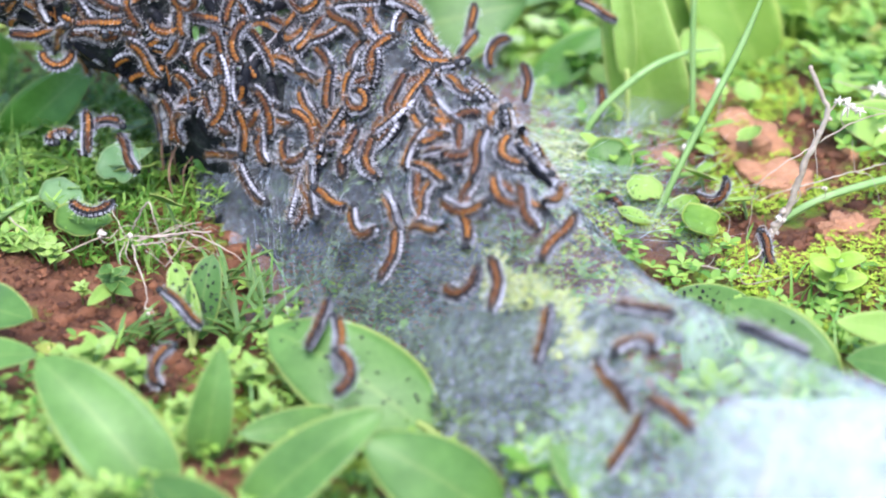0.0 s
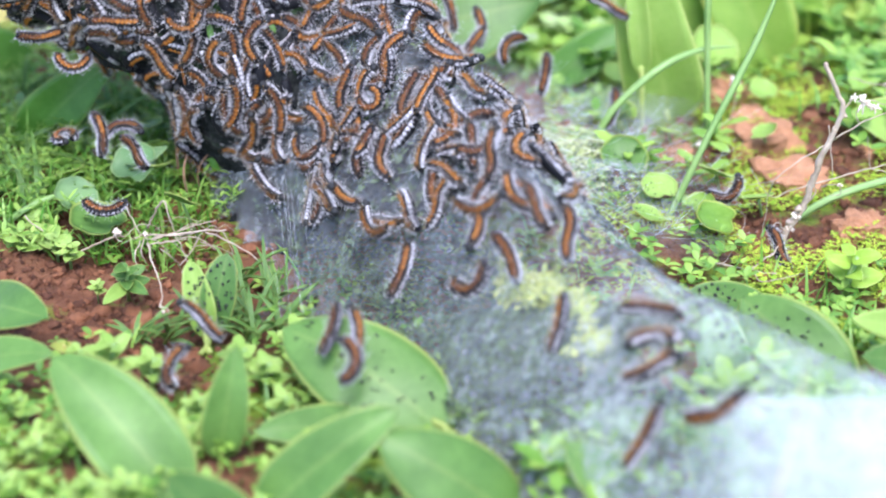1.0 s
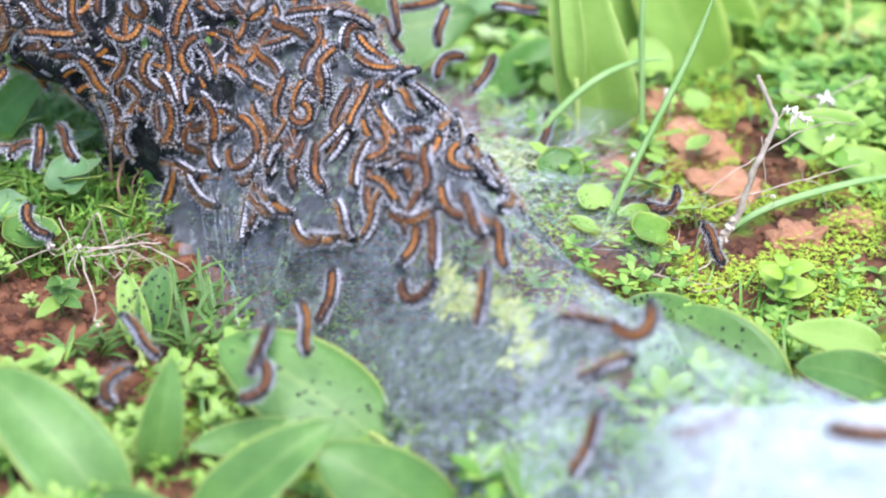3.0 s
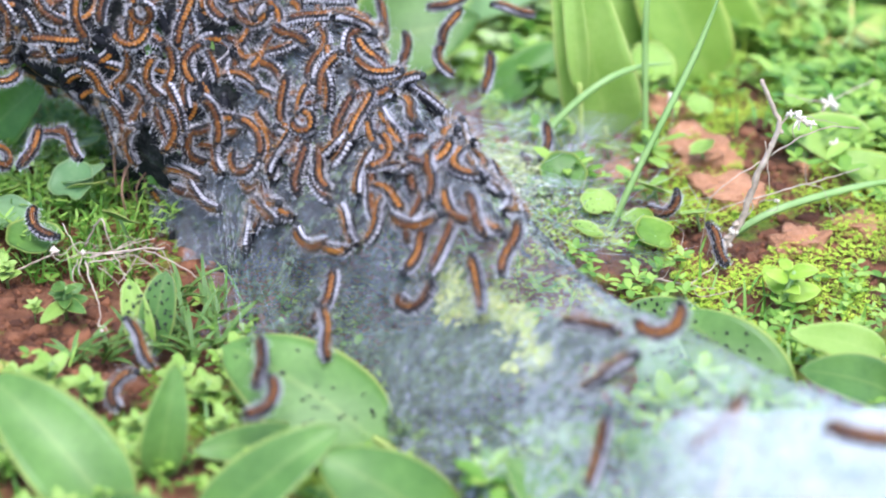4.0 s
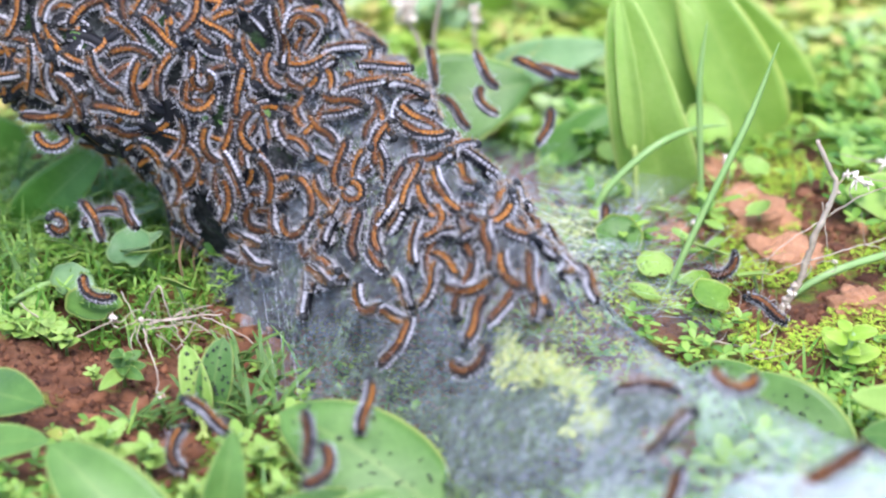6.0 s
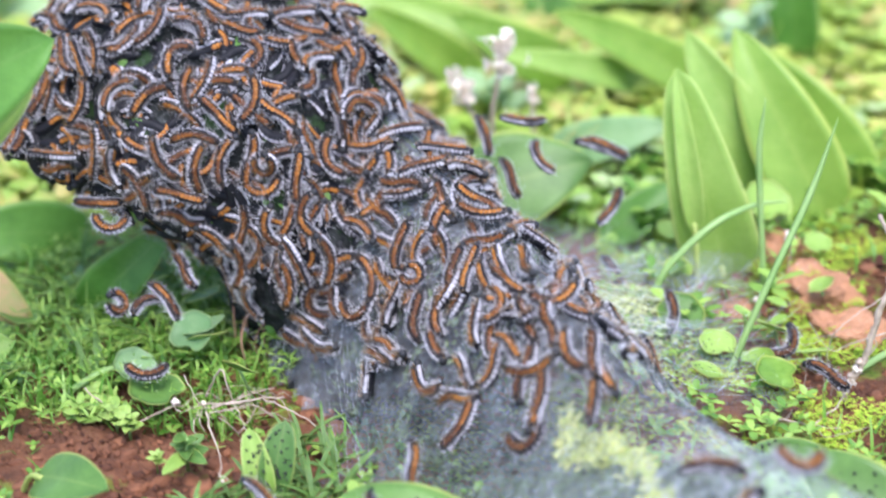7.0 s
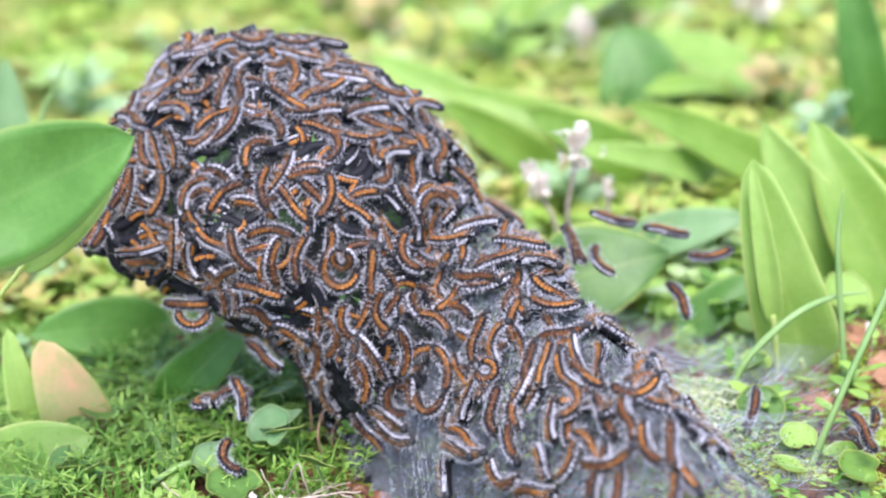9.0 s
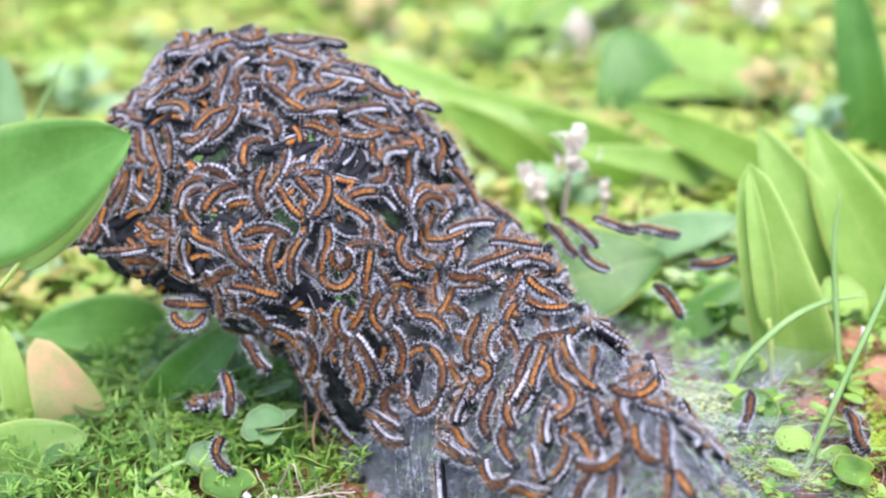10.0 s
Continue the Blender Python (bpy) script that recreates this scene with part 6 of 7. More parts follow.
creep(1, None, [(0.0, (0.112, 0.520, 0.002), (-0.09, 0.52, 0.85)), (1.0, (0.111, 0.521, 0.002), (-0.09, 0.52, 0.85)), (2.5, (0.111, 0.523, 0.006), (-0.09, 0.51, 0.86)), (4.5, (0.111, 0.524, 0.008), (-0.08, 0.51, 0.86)), (5.5, (0.109, 0.524, 0.007), (-0.41, 0.52, 0.75)), (6.8, (0.108, 0.526, 0.010), (-0.46, 0.50, 0.73)), (8.5, (0.094, 0.534, 0.019), (-0.04, 0.48, 0.88)), (9.5, (0.090, 0.536, 0.022), (-0.12, 0.48, 0.87)), (10.0, (0.090, 0.536, 0.022), (-0.12, 0.48, 0.87))])
creep(0, None, [(0.0, (0.061, 0.547, 0.006), (-0.31, 0.95, 0.00)), (1.0, (0.057, 0.559, 0.006), (-0.31, 0.95, 0.00)), (2.5, (0.054, 0.568, 0.006), (-0.31, 0.95, 0.00)), (4.5, (0.046, 0.591, 0.006), (-0.31, 0.95, 0.00)), (5.5, (0.043, 0.603, 0.006), (-0.31, 0.95, 0.00)), (6.8, (0.036, 0.621, 0.006), (-0.29, 0.96, 0.00)), (7.5, (0.035, 0.628, 0.006), (-0.29, 0.96, 0.00)), (8.5, (0.027, 0.640, 0.006), (0.55, -0.83, 0.00)), (10.0, (0.033, 0.583, 0.006), (-0.31, 0.95, -0.00))])
creep(5, None, [(0.0, (0.097, 0.551, 0.008), (0.94, 0.35, -0.00)), (1.0, (0.096, 0.551, 0.008), (0.94, 0.34, 0.00)), (2.5, (0.098, 0.551, 0.008), (0.94, 0.34, 0.00)), (4.5, (0.096, 0.552, 0.008), (0.94, 0.33, 0.00)), (5.5, (0.096, 0.552, 0.008), (0.94, 0.33, 0.00)), (6.8, (0.097, 0.553, 0.008), (0.59, 0.81, 0.00)), (7.5, (0.095, 0.553, 0.008), (0.95, 0.30, 0.00)), (8.5, (0.096, 0.559, 0.008), (0.95, 0.30, 0.00)), (10.0, (0.097, 0.563, 0.008), (0.19, 0.98, 0.00))])
creep(0, None, [(0.0, (0.058, 0.617, 0.014), (0.26, 0.97, 0.00)), (1.0, (0.057, 0.612, 0.014), (0.26, 0.96, 0.00)), (2.5, (0.055, 0.602, 0.014), (0.26, 0.96, 0.00)), (4.5, (0.053, 0.593, 0.014), (0.27, 0.96, 0.00)), (5.5, (0.052, 0.586, 0.014), (0.27, 0.96, 0.00)), (6.8, (0.055, 0.571, 0.014), (0.09, 1.00, -0.00)), (7.5, (0.056, 0.573, 0.014), (0.29, 0.96, 0.00)), (8.5, (0.055, 0.569, 0.014), (0.30, 0.96, 0.00)), (10.0, (0.055, 0.567, 0.014), (0.29, 0.96, 0.00))])
creep(0, None, [(0.0, (0.028, 0.607, 0.029), (0.07, 0.41, 0.91)), (1.0, (0.029, 0.608, 0.031), (0.08, 0.41, 0.91)), (2.5, (0.031, 0.610, 0.034), (0.49, 0.33, 0.80)), (4.5, (0.031, 0.612, 0.039), (0.08, 0.40, 0.91)), (5.5, (0.032, 0.613, 0.041), (0.25, 0.37, 0.89)), (6.8, (0.034, 0.612, 0.040), (0.51, 0.32, 0.80)), (7.5, (0.035, 0.613, 0.041), (0.44, 0.33, 0.83)), (8.5, (0.033, 0.613, 0.041), (-0.06, 0.40, 0.92)), (10.0, (0.029, 0.613, 0.042), (-0.48, 0.37, 0.80))])
creep(1, None, [(0.0, (0.055, 0.631, 0.050), (-0.66, 0.33, 0.68)), (1.0, (0.054, 0.632, 0.050), (-0.65, 0.33, 0.68)), (2.5, (0.045, 0.633, 0.053), (-0.94, 0.18, 0.29)), (4.5, (0.040, 0.634, 0.055), (-0.87, 0.23, 0.44)), (5.5, (0.039, 0.635, 0.055), (-0.87, 0.23, 0.44)), (6.8, (0.030, 0.636, 0.057), (-0.86, 0.22, 0.47)), (7.5, (0.028, 0.636, 0.057), (-0.85, 0.22, 0.48)), (8.5, (0.027, 0.637, 0.059), (-0.89, 0.19, 0.41)), (10.0, (0.024, 0.638, 0.061), (-0.89, 0.19, 0.41))])
creep(0, None, [(0.0, (0.004, 0.631, 0.044), (0.08, 0.38, 0.92)), (1.0, (0.003, 0.630, 0.042), (0.08, 0.39, 0.92)), (2.5, (0.001, 0.634, 0.052), (0.94, 0.12, 0.32)), (4.5, (0.018, 0.636, 0.057), (0.97, 0.07, 0.25)), (5.5, (0.022, 0.636, 0.057), (-0.91, 0.18, 0.38)), (6.8, (0.034, 0.636, 0.059), (-0.81, 0.25, 0.54)), (7.5, (0.032, 0.634, 0.052), (-0.98, 0.11, 0.17)), (8.5, (0.040, 0.633, 0.051), (1.00, -0.07, -0.00)), (10.0, (0.046, 0.632, 0.049), (0.99, -0.02, 0.14))])
creep(6, None, [(0.0, (0.011, 0.610, 0.044), (0.49, 0.34, 0.80)), (1.0, (0.011, 0.610, 0.045), (0.50, 0.33, 0.80)), (2.5, (0.013, 0.609, 0.044), (0.86, 0.18, 0.47)), (4.5, (0.006, 0.609, 0.044), (-0.50, 0.35, 0.79)), (5.5, (0.004, 0.611, 0.047), (-0.50, 0.34, 0.79)), (6.8, (0.003, 0.616, 0.060), (-0.33, 0.35, 0.88)), (7.5, (0.003, 0.617, 0.062), (-0.40, 0.34, 0.85)), (8.5, (-0.002, 0.615, 0.057), (-0.39, 0.34, 0.85)), (10.0, (-0.005, 0.615, 0.058), (-0.62, 0.29, 0.73))])
creep(7, None, [(0.0, (-0.000, 0.616, 0.040), (0.49, 0.34, 0.80)), (1.0, (-0.003, 0.616, 0.041), (0.50, 0.34, 0.80)), (2.5, (0.008, 0.620, 0.050), (0.34, 0.36, 0.87)), (4.5, (0.012, 0.621, 0.055), (0.58, 0.30, 0.76)), (5.5, (0.010, 0.622, 0.055), (0.34, 0.35, 0.87)), (6.8, (-0.001, 0.628, 0.072), (-0.96, 0.09, 0.26)), (7.5, (-0.000, 0.628, 0.071), (-0.98, 0.07, 0.19)), (8.5, (0.003, 0.628, 0.070), (-0.89, 0.16, 0.42)), (10.0, (0.007, 0.627, 0.068), (-0.80, 0.22, 0.55))])
creep(0, None, [(0.0, (-0.017, 0.616, 0.051), (-0.18, 0.37, 0.91)), (2.5, (-0.006, 0.618, 0.057), (-0.18, 0.37, 0.91)), (4.5, (-0.015, 0.619, 0.058), (-0.17, 0.36, 0.92)), (5.5, (-0.015, 0.620, 0.062), (-0.17, 0.36, 0.92)), (6.8, (-0.017, 0.622, 0.068), (-0.15, 0.35, 0.92)), (7.5, (-0.018, 0.623, 0.070), (-0.32, 0.33, 0.89)), (8.5, (-0.016, 0.620, 0.062), (-0.14, 0.36, 0.92)), (10.0, (-0.007, 0.622, 0.068), (-0.62, 0.27, 0.73))])
creep(1, None, [(0.0, (-0.022, 0.614, 0.047), (-0.35, 0.35, 0.87)), (2.5, (-0.011, 0.616, 0.051), (-0.35, 0.35, 0.87)), (4.5, (-0.004, 0.613, 0.044), (0.50, 0.34, 0.79)), (5.5, (-0.005, 0.613, 0.045), (-0.34, 0.37, 0.87)), (6.8, (-0.007, 0.616, 0.052), (-0.07, 0.38, 0.92)), (7.5, (-0.009, 0.617, 0.054), (-0.06, 0.38, 0.92)), (8.5, (-0.011, 0.619, 0.060), (-0.14, 0.36, 0.92)), (10.0, (-0.015, 0.621, 0.065), (-0.32, 0.34, 0.89))])
creep(12, None, [(0.0, (-0.147, 0.542, 0.036), (-0.91, -0.36, -0.22)), (1.0, (-0.151, 0.541, 0.036), (-0.91, -0.36, -0.21)), (2.5, (-0.148, 0.542, 0.035), (-0.91, -0.36, -0.22)), (4.5, (-0.150, 0.540, 0.034), (0.18, 0.48, 0.86)), (5.5, (-0.150, 0.540, 0.034), (0.01, 0.45, 0.89)), (6.8, (-0.152, 0.541, 0.037), (0.49, 0.49, 0.72)), (7.5, (-0.151, 0.541, 0.036), (-0.92, -0.36, -0.19)), (8.5, (-0.149, 0.542, 0.036), (-0.92, -0.35, -0.19)), (10.0, (-0.150, 0.541, 0.035), (-0.91, -0.36, -0.19))])
creep(0, None, [(0.0, (-0.137, 0.540, 0.038), (-0.08, 0.43, 0.90)), (1.0, (-0.137, 0.540, 0.037), (-0.08, 0.43, 0.90)), (2.5, (-0.135, 0.540, 0.036), (-0.07, 0.43, 0.90)), (4.5, (-0.140, 0.540, 0.039), (0.49, 0.48, 0.73)), (5.5, (-0.139, 0.539, 0.037), (-0.08, 0.43, 0.90)), (6.8, (-0.135, 0.541, 0.038), (-0.47, 0.30, 0.83)), (7.5, (-0.133, 0.541, 0.039), (-0.32, 0.36, 0.88)), (8.5, (-0.134, 0.540, 0.037), (-0.16, 0.41, 0.90)), (10.0, (-0.138, 0.540, 0.039), (-0.08, 0.43, 0.90))])
creep(6, None, [(0.0, (-0.133, 0.547, 0.039), (0.91, 0.33, 0.23)), (1.0, (-0.132, 0.547, 0.037), (0.92, 0.33, 0.23)), (2.5, (-0.142, 0.543, 0.035), (0.91, 0.35, 0.22)), (4.5, (-0.134, 0.548, 0.042), (0.92, 0.33, 0.23)), (5.5, (-0.135, 0.547, 0.039), (0.92, 0.33, 0.22)), (6.8, (-0.141, 0.544, 0.037), (0.92, 0.33, 0.20)), (7.5, (-0.143, 0.544, 0.038), (0.92, 0.33, 0.20)), (8.5, (-0.141, 0.545, 0.038), (0.92, 0.33, 0.20)), (10.0, (-0.142, 0.544, 0.036), (0.92, 0.34, 0.20))])
creep(1, None, [(0.0, (-0.121, 0.540, 0.030), (-0.17, 0.42, 0.89)), (1.0, (-0.123, 0.540, 0.031), (-0.16, 0.42, 0.89)), (2.5, (-0.124, 0.542, 0.036), (-0.16, 0.41, 0.90)), (4.5, (-0.124, 0.544, 0.040), (-0.15, 0.41, 0.90)), (5.5, (-0.124, 0.544, 0.039), (-0.16, 0.41, 0.90)), (6.8, (-0.126, 0.546, 0.045), (-0.15, 0.40, 0.91)), (7.5, (-0.126, 0.550, 0.053), (-0.31, 0.34, 0.89)), (8.5, (-0.125, 0.549, 0.051), (-0.47, 0.28, 0.84)), (10.0, (-0.127, 0.549, 0.051), (-0.32, 0.34, 0.88))])
creep(10, None, [(0.0, (-0.149, 0.557, 0.057), (0.96, 0.14, -0.25)), (1.0, (-0.149, 0.557, 0.056), (0.96, 0.14, -0.25)), (2.5, (-0.155, 0.555, 0.055), (0.96, 0.14, -0.26)), (4.5, (-0.151, 0.557, 0.058), (0.96, 0.14, -0.26)), (5.5, (-0.153, 0.557, 0.058), (0.94, 0.10, -0.34)), (6.8, (-0.157, 0.557, 0.061), (0.95, 0.14, -0.28)), (7.5, (-0.154, 0.557, 0.060), (0.95, 0.13, -0.28)), (8.5, (-0.155, 0.557, 0.060), (0.95, 0.13, -0.28)), (10.0, (-0.155, 0.557, 0.059), (0.95, 0.14, -0.27))])
creep(0, None, [(0.0, (-0.158, 0.565, 0.067), (0.97, 0.23, -0.09)), (2.5, (-0.163, 0.563, 0.065), (0.97, 0.23, -0.09)), (4.5, (-0.156, 0.564, 0.063), (0.97, 0.22, -0.10)), (5.5, (-0.156, 0.566, 0.067), (0.97, 0.22, -0.09)), (6.8, (-0.162, 0.565, 0.069), (0.97, 0.22, -0.12)), (7.5, (-0.159, 0.566, 0.069), (0.97, 0.22, -0.12)), (8.5, (-0.158, 0.565, 0.067), (0.97, 0.21, -0.12)), (10.0, (-0.156, 0.565, 0.066), (0.97, 0.21, -0.11))])
creep(0, None, [(0.0, (-0.169, 0.567, 0.079), (0.96, 0.28, -0.01)), (2.5, (-0.174, 0.565, 0.079), (0.96, 0.29, -0.01)), (4.5, (-0.173, 0.566, 0.080), (0.96, 0.28, -0.02)), (5.5, (-0.174, 0.566, 0.080), (0.96, 0.28, -0.02)), (6.8, (-0.177, 0.567, 0.086), (0.94, 0.18, -0.28)), (7.5, (-0.178, 0.567, 0.085), (0.96, 0.25, -0.13)), (8.5, (-0.173, 0.568, 0.085), (0.96, 0.27, -0.04)), (10.0, (-0.179, 0.566, 0.085), (0.96, 0.28, -0.04))])
creep(1, hump_tree, [(0.0, (-0.111, 0.577, -0.001), (-0.56, 0.30, 0.77)), (1.0, (-0.109, 0.557, 0.012), (-0.33, 0.39, 0.86)), (2.5, (-0.116, 0.581, 0.007), (-0.16, 0.43, 0.89)), (4.5, (-0.125, 0.582, -0.000), (0.01, 0.47, 0.88)), (5.5, (-0.117, 0.546, 0.012), (-0.08, 0.46, 0.88)), (6.8, (-0.118, 0.551, -0.000), (-0.48, 0.35, 0.81)), (7.5, (-0.116, 0.547, -0.000), (-0.56, 0.31, 0.77)), (8.5, (-0.115, 0.546, -0.000), (-0.49, 0.35, 0.80)), (10.0, (-0.117, 0.543, -0.001), (-0.56, 0.31, 0.76))])
creep(0, hump_tree, [(0.0, (-0.081, 0.549, 0.036), (0.00, 0.44, 0.90)), (1.0, (-0.083, 0.549, 0.033), (0.49, 0.45, 0.75)), (2.5, (-0.087, 0.550, 0.023), (0.49, 0.46, 0.74)), (4.5, (-0.096, 0.563, 0.002), (0.00, 0.48, 0.88)), (5.5, (-0.090, 0.526, 0.016), (0.08, 0.49, 0.87)), (6.8, (-0.089, 0.520, 0.012), (0.04, 0.50, 0.87)), (7.5, (-0.089, 0.517, 0.009), (0.04, 0.50, 0.86)), (8.5, (-0.087, 0.520, 0.014), (0.01, 0.49, 0.87)), (10.0, (-0.087, 0.519, 0.012), (0.00, 0.49, 0.87))])
creep(2, hump_tree, [(0.0, (-0.071, 0.548, 0.026), (-0.70, 0.25, 0.66)), (1.0, (-0.072, 0.548, 0.023), (0.98, 0.18, 0.11)), (2.5, (-0.074, 0.548, 0.023), (0.98, 0.18, 0.11)), (4.5, (-0.082, 0.549, 0.016), (0.96, 0.23, 0.17)), (5.5, (-0.082, 0.549, 0.016), (0.96, 0.23, 0.17)), (6.8, (-0.085, 0.550, 0.016), (0.99, 0.15, 0.00)), (7.5, (-0.085, 0.550, 0.016), (0.99, 0.11, -0.08)), (8.5, (-0.087, 0.550, 0.017), (0.93, -0.06, -0.37)), (10.0, (-0.097, 0.560, 0.012), (0.75, -0.21, -0.62))])

settle(10, hump_tree, (-0.151, 0.628, 0.144), (0.30, 0.31, 0.90))
settle(6, hump_tree, (-0.135, 0.617, 0.157), (0.87, 0.06, -0.49))
settle(0, hump_tree, (-0.139, 0.633, 0.145), (0.96, 0.15, -0.22))
settle(0, hump_tree, (-0.124, 0.619, 0.155), (0.14, 0.26, 0.95))
settle(15, hump_tree, (-0.140, 0.617, 0.139), (0.35, 0.32, 0.88))
settle(6, hump_tree, (-0.129, 0.617, 0.136), (0.30, 0.31, 0.90))
settle(0, hump_tree, (-0.174, 0.643, 0.136), (0.14, 0.29, 0.95))
settle(0, hump_tree, (-0.165, 0.620, 0.135), (0.91, 0.31, 0.26))
settle(15, hump_tree, (-0.173, 0.604, 0.143), (0.59, 0.36, 0.72))
settle(5, hump_tree, (-0.186, 0.624, 0.122), (0.94, 0.32, 0.14))
settle(6, hump_tree, (-0.163, 0.609, 0.153), (0.77, 0.34, 0.54))
settle(0, hump_tree, (-0.161, 0.606, 0.128), (0.71, -0.03, -0.70))
settle(10, hump_tree, (-0.153, 0.611, 0.131), (0.86, 0.32, 0.39))
settle(13, hump_tree, (-0.143, 0.610, 0.134), (0.08, 0.29, 0.95))
settle(0, hump_tree, (-0.148, 0.602, 0.126), (0.86, 0.33, 0.39))
settle(14, hump_tree, (-0.139, 0.598, 0.123), (0.52, 0.36, 0.77))
settle(0, hump_tree, (-0.146, 0.594, 0.119), (0.59, 0.37, 0.72))
settle(0, hump_tree, (-0.174, 0.595, 0.114), (-0.25, 0.23, 0.94))
settle(13, hump_tree, (-0.165, 0.594, 0.115), (-0.29, 0.22, 0.93))
settle(14, hump_tree, (-0.159, 0.594, 0.119), (-0.37, 0.19, 0.91))
settle(14, hump_tree, (-0.176, 0.591, 0.102), (0.12, 0.36, 0.93))
settle(0, hump_tree, (-0.183, 0.594, 0.101), (0.48, 0.41, 0.77))
settle(0, hump_tree, (-0.195, 0.604, 0.102), (0.75, 0.41, 0.51))
settle(0, hump_tree, (-0.199, 0.580, 0.096), (0.20, 0.39, 0.90))
settle(0, hump_tree, (-0.195, 0.581, 0.094), (0.07, 0.36, 0.93))
settle(6, hump_tree, (-0.153, 0.581, 0.106), (0.76, 0.38, 0.52))
settle(6, hump_tree, (-0.145, 0.587, 0.112), (0.93, 0.11, -0.35))
settle(15, hump_tree, (-0.143, 0.579, 0.105), (0.71, 0.38, 0.59))
settle(0, hump_tree, (-0.165, 0.585, 0.101), (0.36, 0.40, 0.84))
settle(15, hump_tree, (-0.129, 0.579, 0.105), (-0.08, 0.31, 0.95))
settle(9, hump_tree, (-0.134, 0.589, 0.116), (0.21, 0.34, 0.92))
settle(0, hump_tree, (-0.123, 0.599, 0.124), (-0.60, 0.12, 0.79))
settle(13, hump_tree, (-0.119, 0.608, 0.129), (-0.53, 0.14, 0.84))
settle(14, hump_tree, (-0.117, 0.620, 0.134), (0.05, 0.28, 0.96))
settle(14, hump_tree, (-0.107, 0.633, 0.134), (0.22, 0.29, 0.93))
settle(0, hump_tree, (-0.113, 0.614, 0.130), (0.67, 0.32, 0.68))
settle(13, hump_tree, (-0.112, 0.644, 0.141), (0.99, 0.15, -0.08))
settle(0, hump_tree, (-0.122, 0.637, 0.142), (0.83, 0.01, -0.56))
settle(0, hump_tree, (-0.119, 0.629, 0.139), (0.81, -0.01, -0.58))
settle(0, hump_tree, (-0.108, 0.604, 0.124), (0.87, 0.28, 0.40))
settle(0, hump_tree, (-0.104, 0.615, 0.128), (0.78, 0.29, 0.55))
settle(15, hump_tree, (-0.091, 0.614, 0.120), (0.91, 0.23, 0.33))
settle(6, hump_tree, (-0.075, 0.628, 0.117), (0.88, 0.23, 0.42))
settle(13, hump_tree, (-0.097, 0.632, 0.131), (0.73, -0.08, -0.68))
settle(15, hump_tree, (-0.097, 0.620, 0.141), (0.99, 0.13, -0.08))
settle(0, hump_tree, (-0.088, 0.620, 0.137), (0.22, 0.29, 0.93))
settle(0, hump_tree, (-0.082, 0.620, 0.132), (0.95, 0.03, -0.32))
settle(0, hump_tree, (-0.087, 0.609, 0.116), (0.95, 0.03, -0.32))
settle(14, hump_tree, (-0.091, 0.598, 0.113), (0.94, 0.22, 0.25))
settle(6, hump_tree, (-0.083, 0.597, 0.107), (0.83, 0.27, 0.48))
settle(0, hump_tree, (-0.074, 0.613, 0.108), (0.79, -0.11, -0.60))
settle(0, hump_tree, (-0.101, 0.576, 0.101), (0.29, 0.37, 0.88))
settle(0, hump_tree, (-0.094, 0.575, 0.096), (0.88, -0.04, -0.47))
settle(0, hump_tree, (-0.122, 0.569, 0.094), (0.97, 0.13, -0.18))
settle(14, hump_tree, (-0.116, 0.580, 0.109), (0.29, 0.36, 0.89))
settle(6, hump_tree, (-0.069, 0.592, 0.095), (0.95, 0.20, 0.26))
settle(6, tent_tree, (-0.059, 0.598, 0.092), (0.92, -0.05, -0.38))
settle(0, hump_tree, (-0.062, 0.618, 0.118), (0.04, 0.29, 0.95))
settle(0, hump_tree, (-0.057, 0.617, 0.114), (0.21, 0.31, 0.93))
settle(0, hump_tree, (-0.055, 0.615, 0.108), (0.98, 0.01, -0.22))
settle(13, hump_tree, (-0.054, 0.614, 0.102), (0.95, -0.02, -0.30))
settle(15, hump_tree, (-0.053, 0.610, 0.093), (0.68, -0.20, -0.70))
settle(0, hump_tree, (-0.043, 0.634, 0.069), (0.62, -0.25, -0.75))
settle(15, tent_tree, (-0.047, 0.583, 0.085), (0.98, 0.13, 0.14))
settle(14, tent_tree, (-0.057, 0.578, 0.080), (0.98, 0.00, -0.22))
settle(5, tent_tree, (-0.061, 0.574, 0.076), (0.98, 0.02, -0.19))
settle(6, hump_tree, (-0.077, 0.573, 0.078), (-0.14, 0.35, 0.93))
settle(13, tent_tree, (-0.038, 0.562, 0.080), (0.99, 0.11, 0.11))
settle(6, tent_tree, (-0.026, 0.560, 0.078), (0.99, 0.09, 0.12))
settle(0, tent_tree, (-0.046, 0.559, 0.076), (1.00, 0.05, -0.05))
settle(14, tent_tree, (-0.043, 0.553, 0.072), (1.00, 0.05, -0.05))
settle(2, tent_tree, (-0.020, 0.550, 0.072), (0.99, -0.02, -0.12))
settle(0, tent_tree, (-0.018, 0.540, 0.069), (0.92, -0.14, -0.37))
settle(13, tent_tree, (-0.032, 0.569, 0.082), (0.97, -0.05, -0.24))
settle(0, hump_tree, (-0.018, 0.602, 0.066), (0.83, -0.19, -0.52))
settle(15, hump_tree, (-0.125, 0.564, 0.083), (0.11, 0.39, 0.91))
settle(15, hump_tree, (-0.135, 0.564, 0.086), (-0.46, 0.23, 0.86))
settle(15, hump_tree, (-0.112, 0.565, 0.083), (0.20, 0.39, 0.90))
settle(0, hump_tree, (-0.102, 0.565, 0.085), (0.52, 0.39, 0.76))
settle(12, hump_tree, (-0.095, 0.563, 0.082), (0.99, 0.13, -0.08))
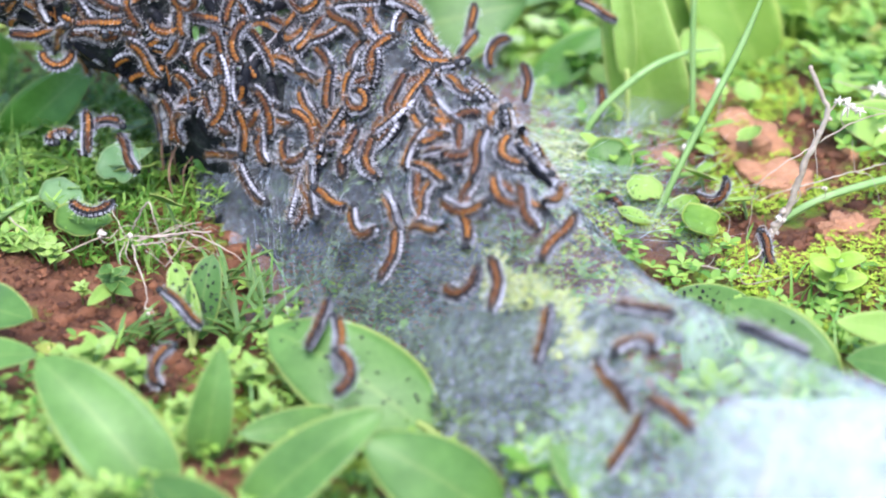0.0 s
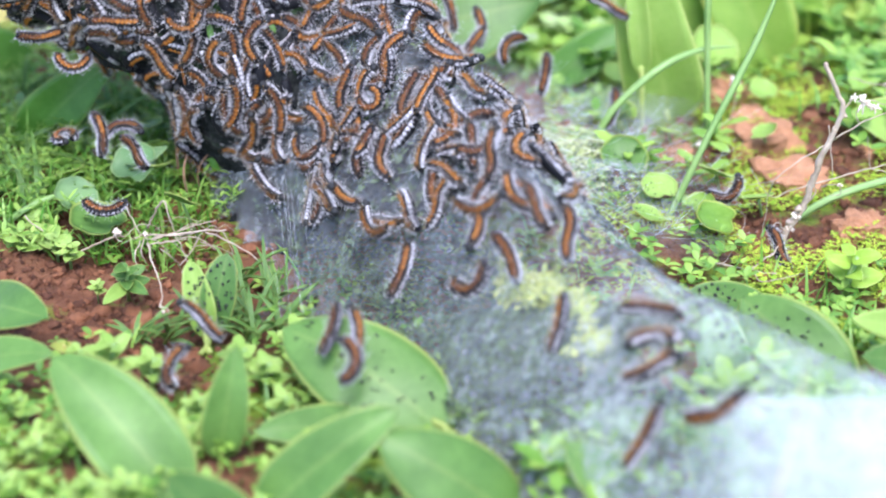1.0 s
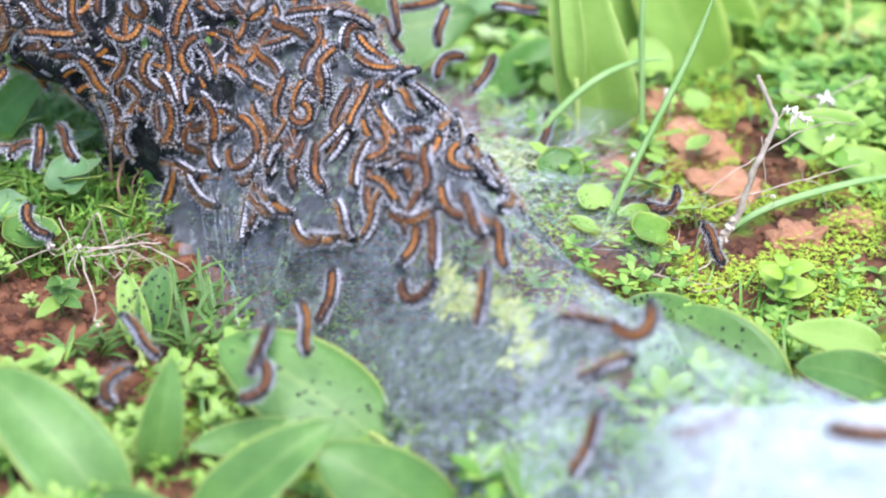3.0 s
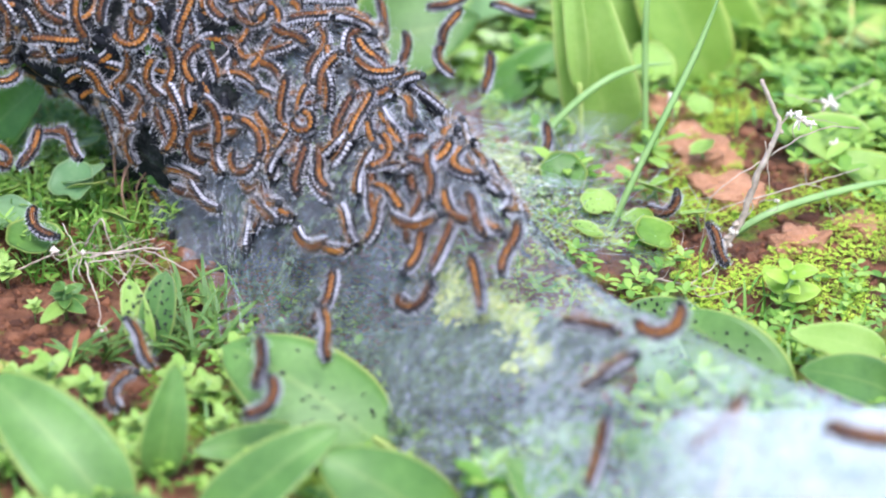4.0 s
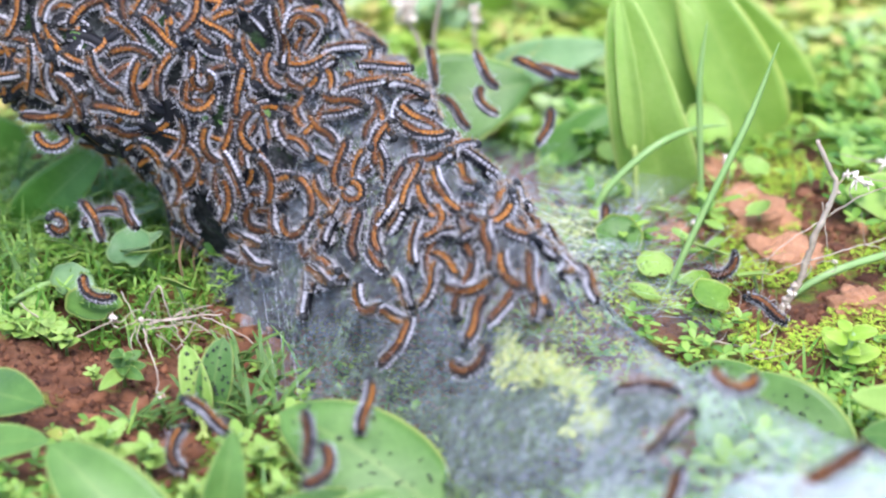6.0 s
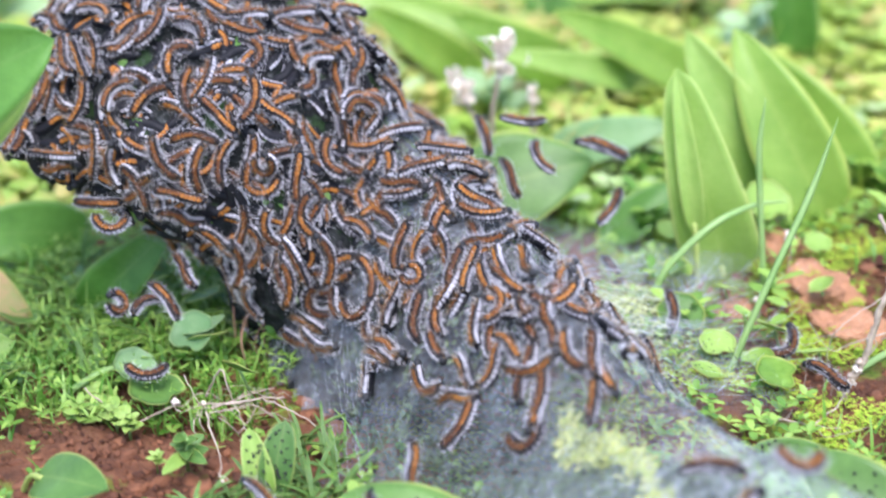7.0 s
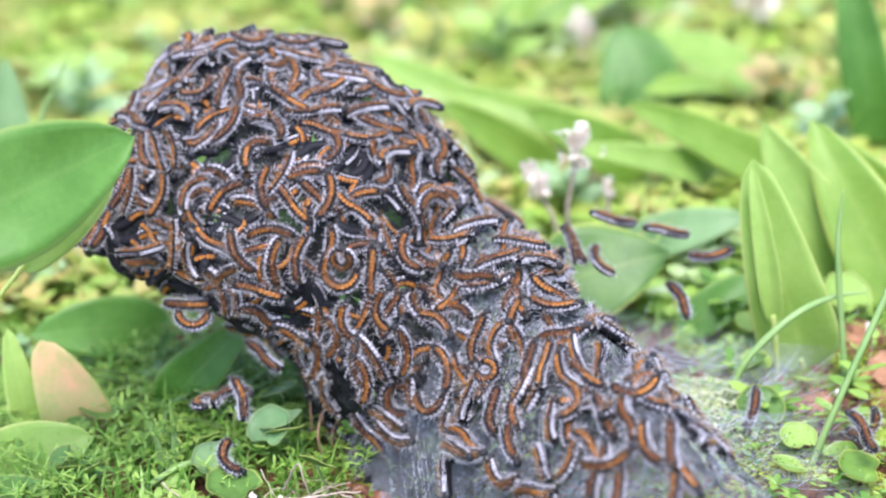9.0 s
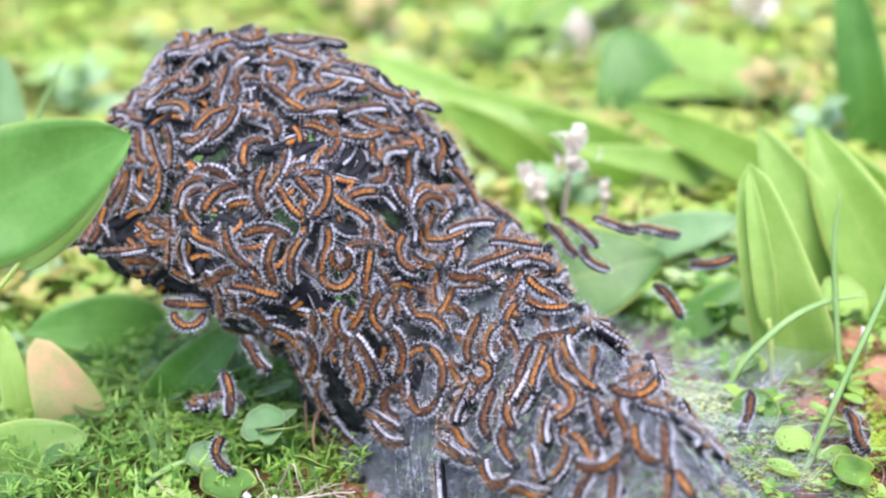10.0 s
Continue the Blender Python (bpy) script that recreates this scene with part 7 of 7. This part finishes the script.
settle(10, hump_tree, (-0.097, 0.559, 0.072), (0.99, 0.13, -0.08))
settle(0, hump_tree, (-0.086, 0.563, 0.078), (0.20, 0.39, 0.90))
settle(6, hump_tree, (-0.083, 0.555, 0.065), (-0.06, 0.39, 0.92))
settle(0, hump_tree, (-0.079, 0.561, 0.069), (-0.23, 0.35, 0.91))
settle(13, hump_tree, (-0.129, 0.559, 0.071), (0.90, 0.01, -0.44))
settle(0, hump_tree, (-0.116, 0.558, 0.053), (-0.40, 0.31, 0.86))
settle(14, hump_tree, (-0.109, 0.558, 0.046), (0.27, 0.45, 0.85))
settle(0, hump_tree, (-0.105, 0.558, 0.032), (0.22, 0.46, 0.86))
settle(15, hump_tree, (-0.093, 0.550, 0.046), (-0.07, 0.42, 0.91))
settle(14, hump_tree, (-0.089, 0.549, 0.041), (0.02, 0.44, 0.90))
settle(0, hump_tree, (-0.084, 0.548, 0.049), (-0.48, 0.31, 0.82))
settle(6, hump_tree, (-0.097, 0.553, 0.060), (-0.32, 0.34, 0.89))
settle(14, hump_tree, (-0.074, 0.550, 0.051), (-0.01, 0.42, 0.91))
settle(0, tent_tree, (-0.062, 0.539, 0.049), (-0.40, 0.36, 0.84))
settle(15, tent_tree, (-0.063, 0.555, 0.061), (0.87, -0.12, -0.48))
settle(0, tent_tree, (-0.053, 0.524, 0.046), (0.28, 0.45, 0.85))
settle(0, tent_tree, (-0.049, 0.541, 0.060), (0.52, 0.39, 0.76))
settle(12, tent_tree, (-0.043, 0.527, 0.054), (0.52, 0.40, 0.75))
settle(0, tent_tree, (-0.046, 0.513, 0.047), (-0.06, 0.45, 0.89))
settle(0, tent_tree, (-0.036, 0.511, 0.049), (0.02, 0.45, 0.89))
settle(0, tent_tree, (-0.041, 0.536, 0.060), (0.11, 0.42, 0.90))
settle(15, tent_tree, (-0.036, 0.541, 0.066), (-0.06, 0.40, 0.91))
settle(14, tent_tree, (-0.028, 0.534, 0.063), (-0.55, 0.32, 0.77))
settle(0, tent_tree, (-0.029, 0.522, 0.057), (0.11, 0.43, 0.89))
settle(0, tent_tree, (-0.021, 0.519, 0.058), (0.03, 0.43, 0.90))
settle(14, tent_tree, (-0.029, 0.512, 0.052), (0.45, 0.42, 0.79))
settle(0, tent_tree, (-0.086, 0.542, 0.029), (0.89, -0.09, -0.44))
settle(14, tent_tree, (-0.085, 0.532, 0.026), (0.94, -0.04, -0.35))
settle(10, tent_tree, (-0.070, 0.530, 0.037), (0.98, 0.01, -0.22))
settle(0, tent_tree, (-0.059, 0.508, 0.035), (0.87, -0.16, -0.46))
settle(15, tent_tree, (-0.018, 0.496, 0.049), (-0.32, 0.43, 0.85))
settle(0, tent_tree, (-0.011, 0.499, 0.053), (-0.32, 0.42, 0.85))
settle(0, tent_tree, (-0.002, 0.485, 0.054), (-0.45, 0.41, 0.79))
settle(0, tent_tree, (-0.007, 0.517, 0.061), (-0.55, 0.35, 0.76))
settle(15, tent_tree, (-0.013, 0.512, 0.057), (-0.48, 0.37, 0.79))
settle(0, tent_tree, (-0.007, 0.508, 0.057), (-0.62, 0.34, 0.71))
settle(0, tent_tree, (0.008, 0.478, 0.056), (-0.62, 0.37, 0.69))
settle(15, tent_tree, (0.013, 0.465, 0.053), (-0.47, 0.43, 0.77))
settle(0, tent_tree, (0.001, 0.468, 0.048), (1.00, -0.01, -0.01))
settle(0, tent_tree, (0.021, 0.462, 0.054), (-0.00, 0.48, 0.88))
settle(0, tent_tree, (0.028, 0.473, 0.053), (-0.62, 0.40, 0.68))
settle(0, hump_tree, (0.041, 0.572, 0.004), (-0.22, 0.47, 0.86))
settle(0, hump_tree, (0.025, 0.582, 0.022), (-0.23, 0.44, 0.87))
settle(13, hump_tree, (0.013, 0.587, 0.031), (0.89, -0.21, -0.39))
settle(0, tent_tree, (0.010, 0.489, 0.060), (0.99, 0.03, 0.12))
settle(0, tent_tree, (0.000, 0.531, 0.062), (0.69, -0.31, -0.66))
settle(0, tent_tree, (-0.014, 0.531, 0.065), (0.90, -0.17, -0.41))

# ---- movement ----
def motions():
    for ob, rows, bends in crawlers:
        walk(ob, rows)
        walk(front_of(ob), bends)


motions()
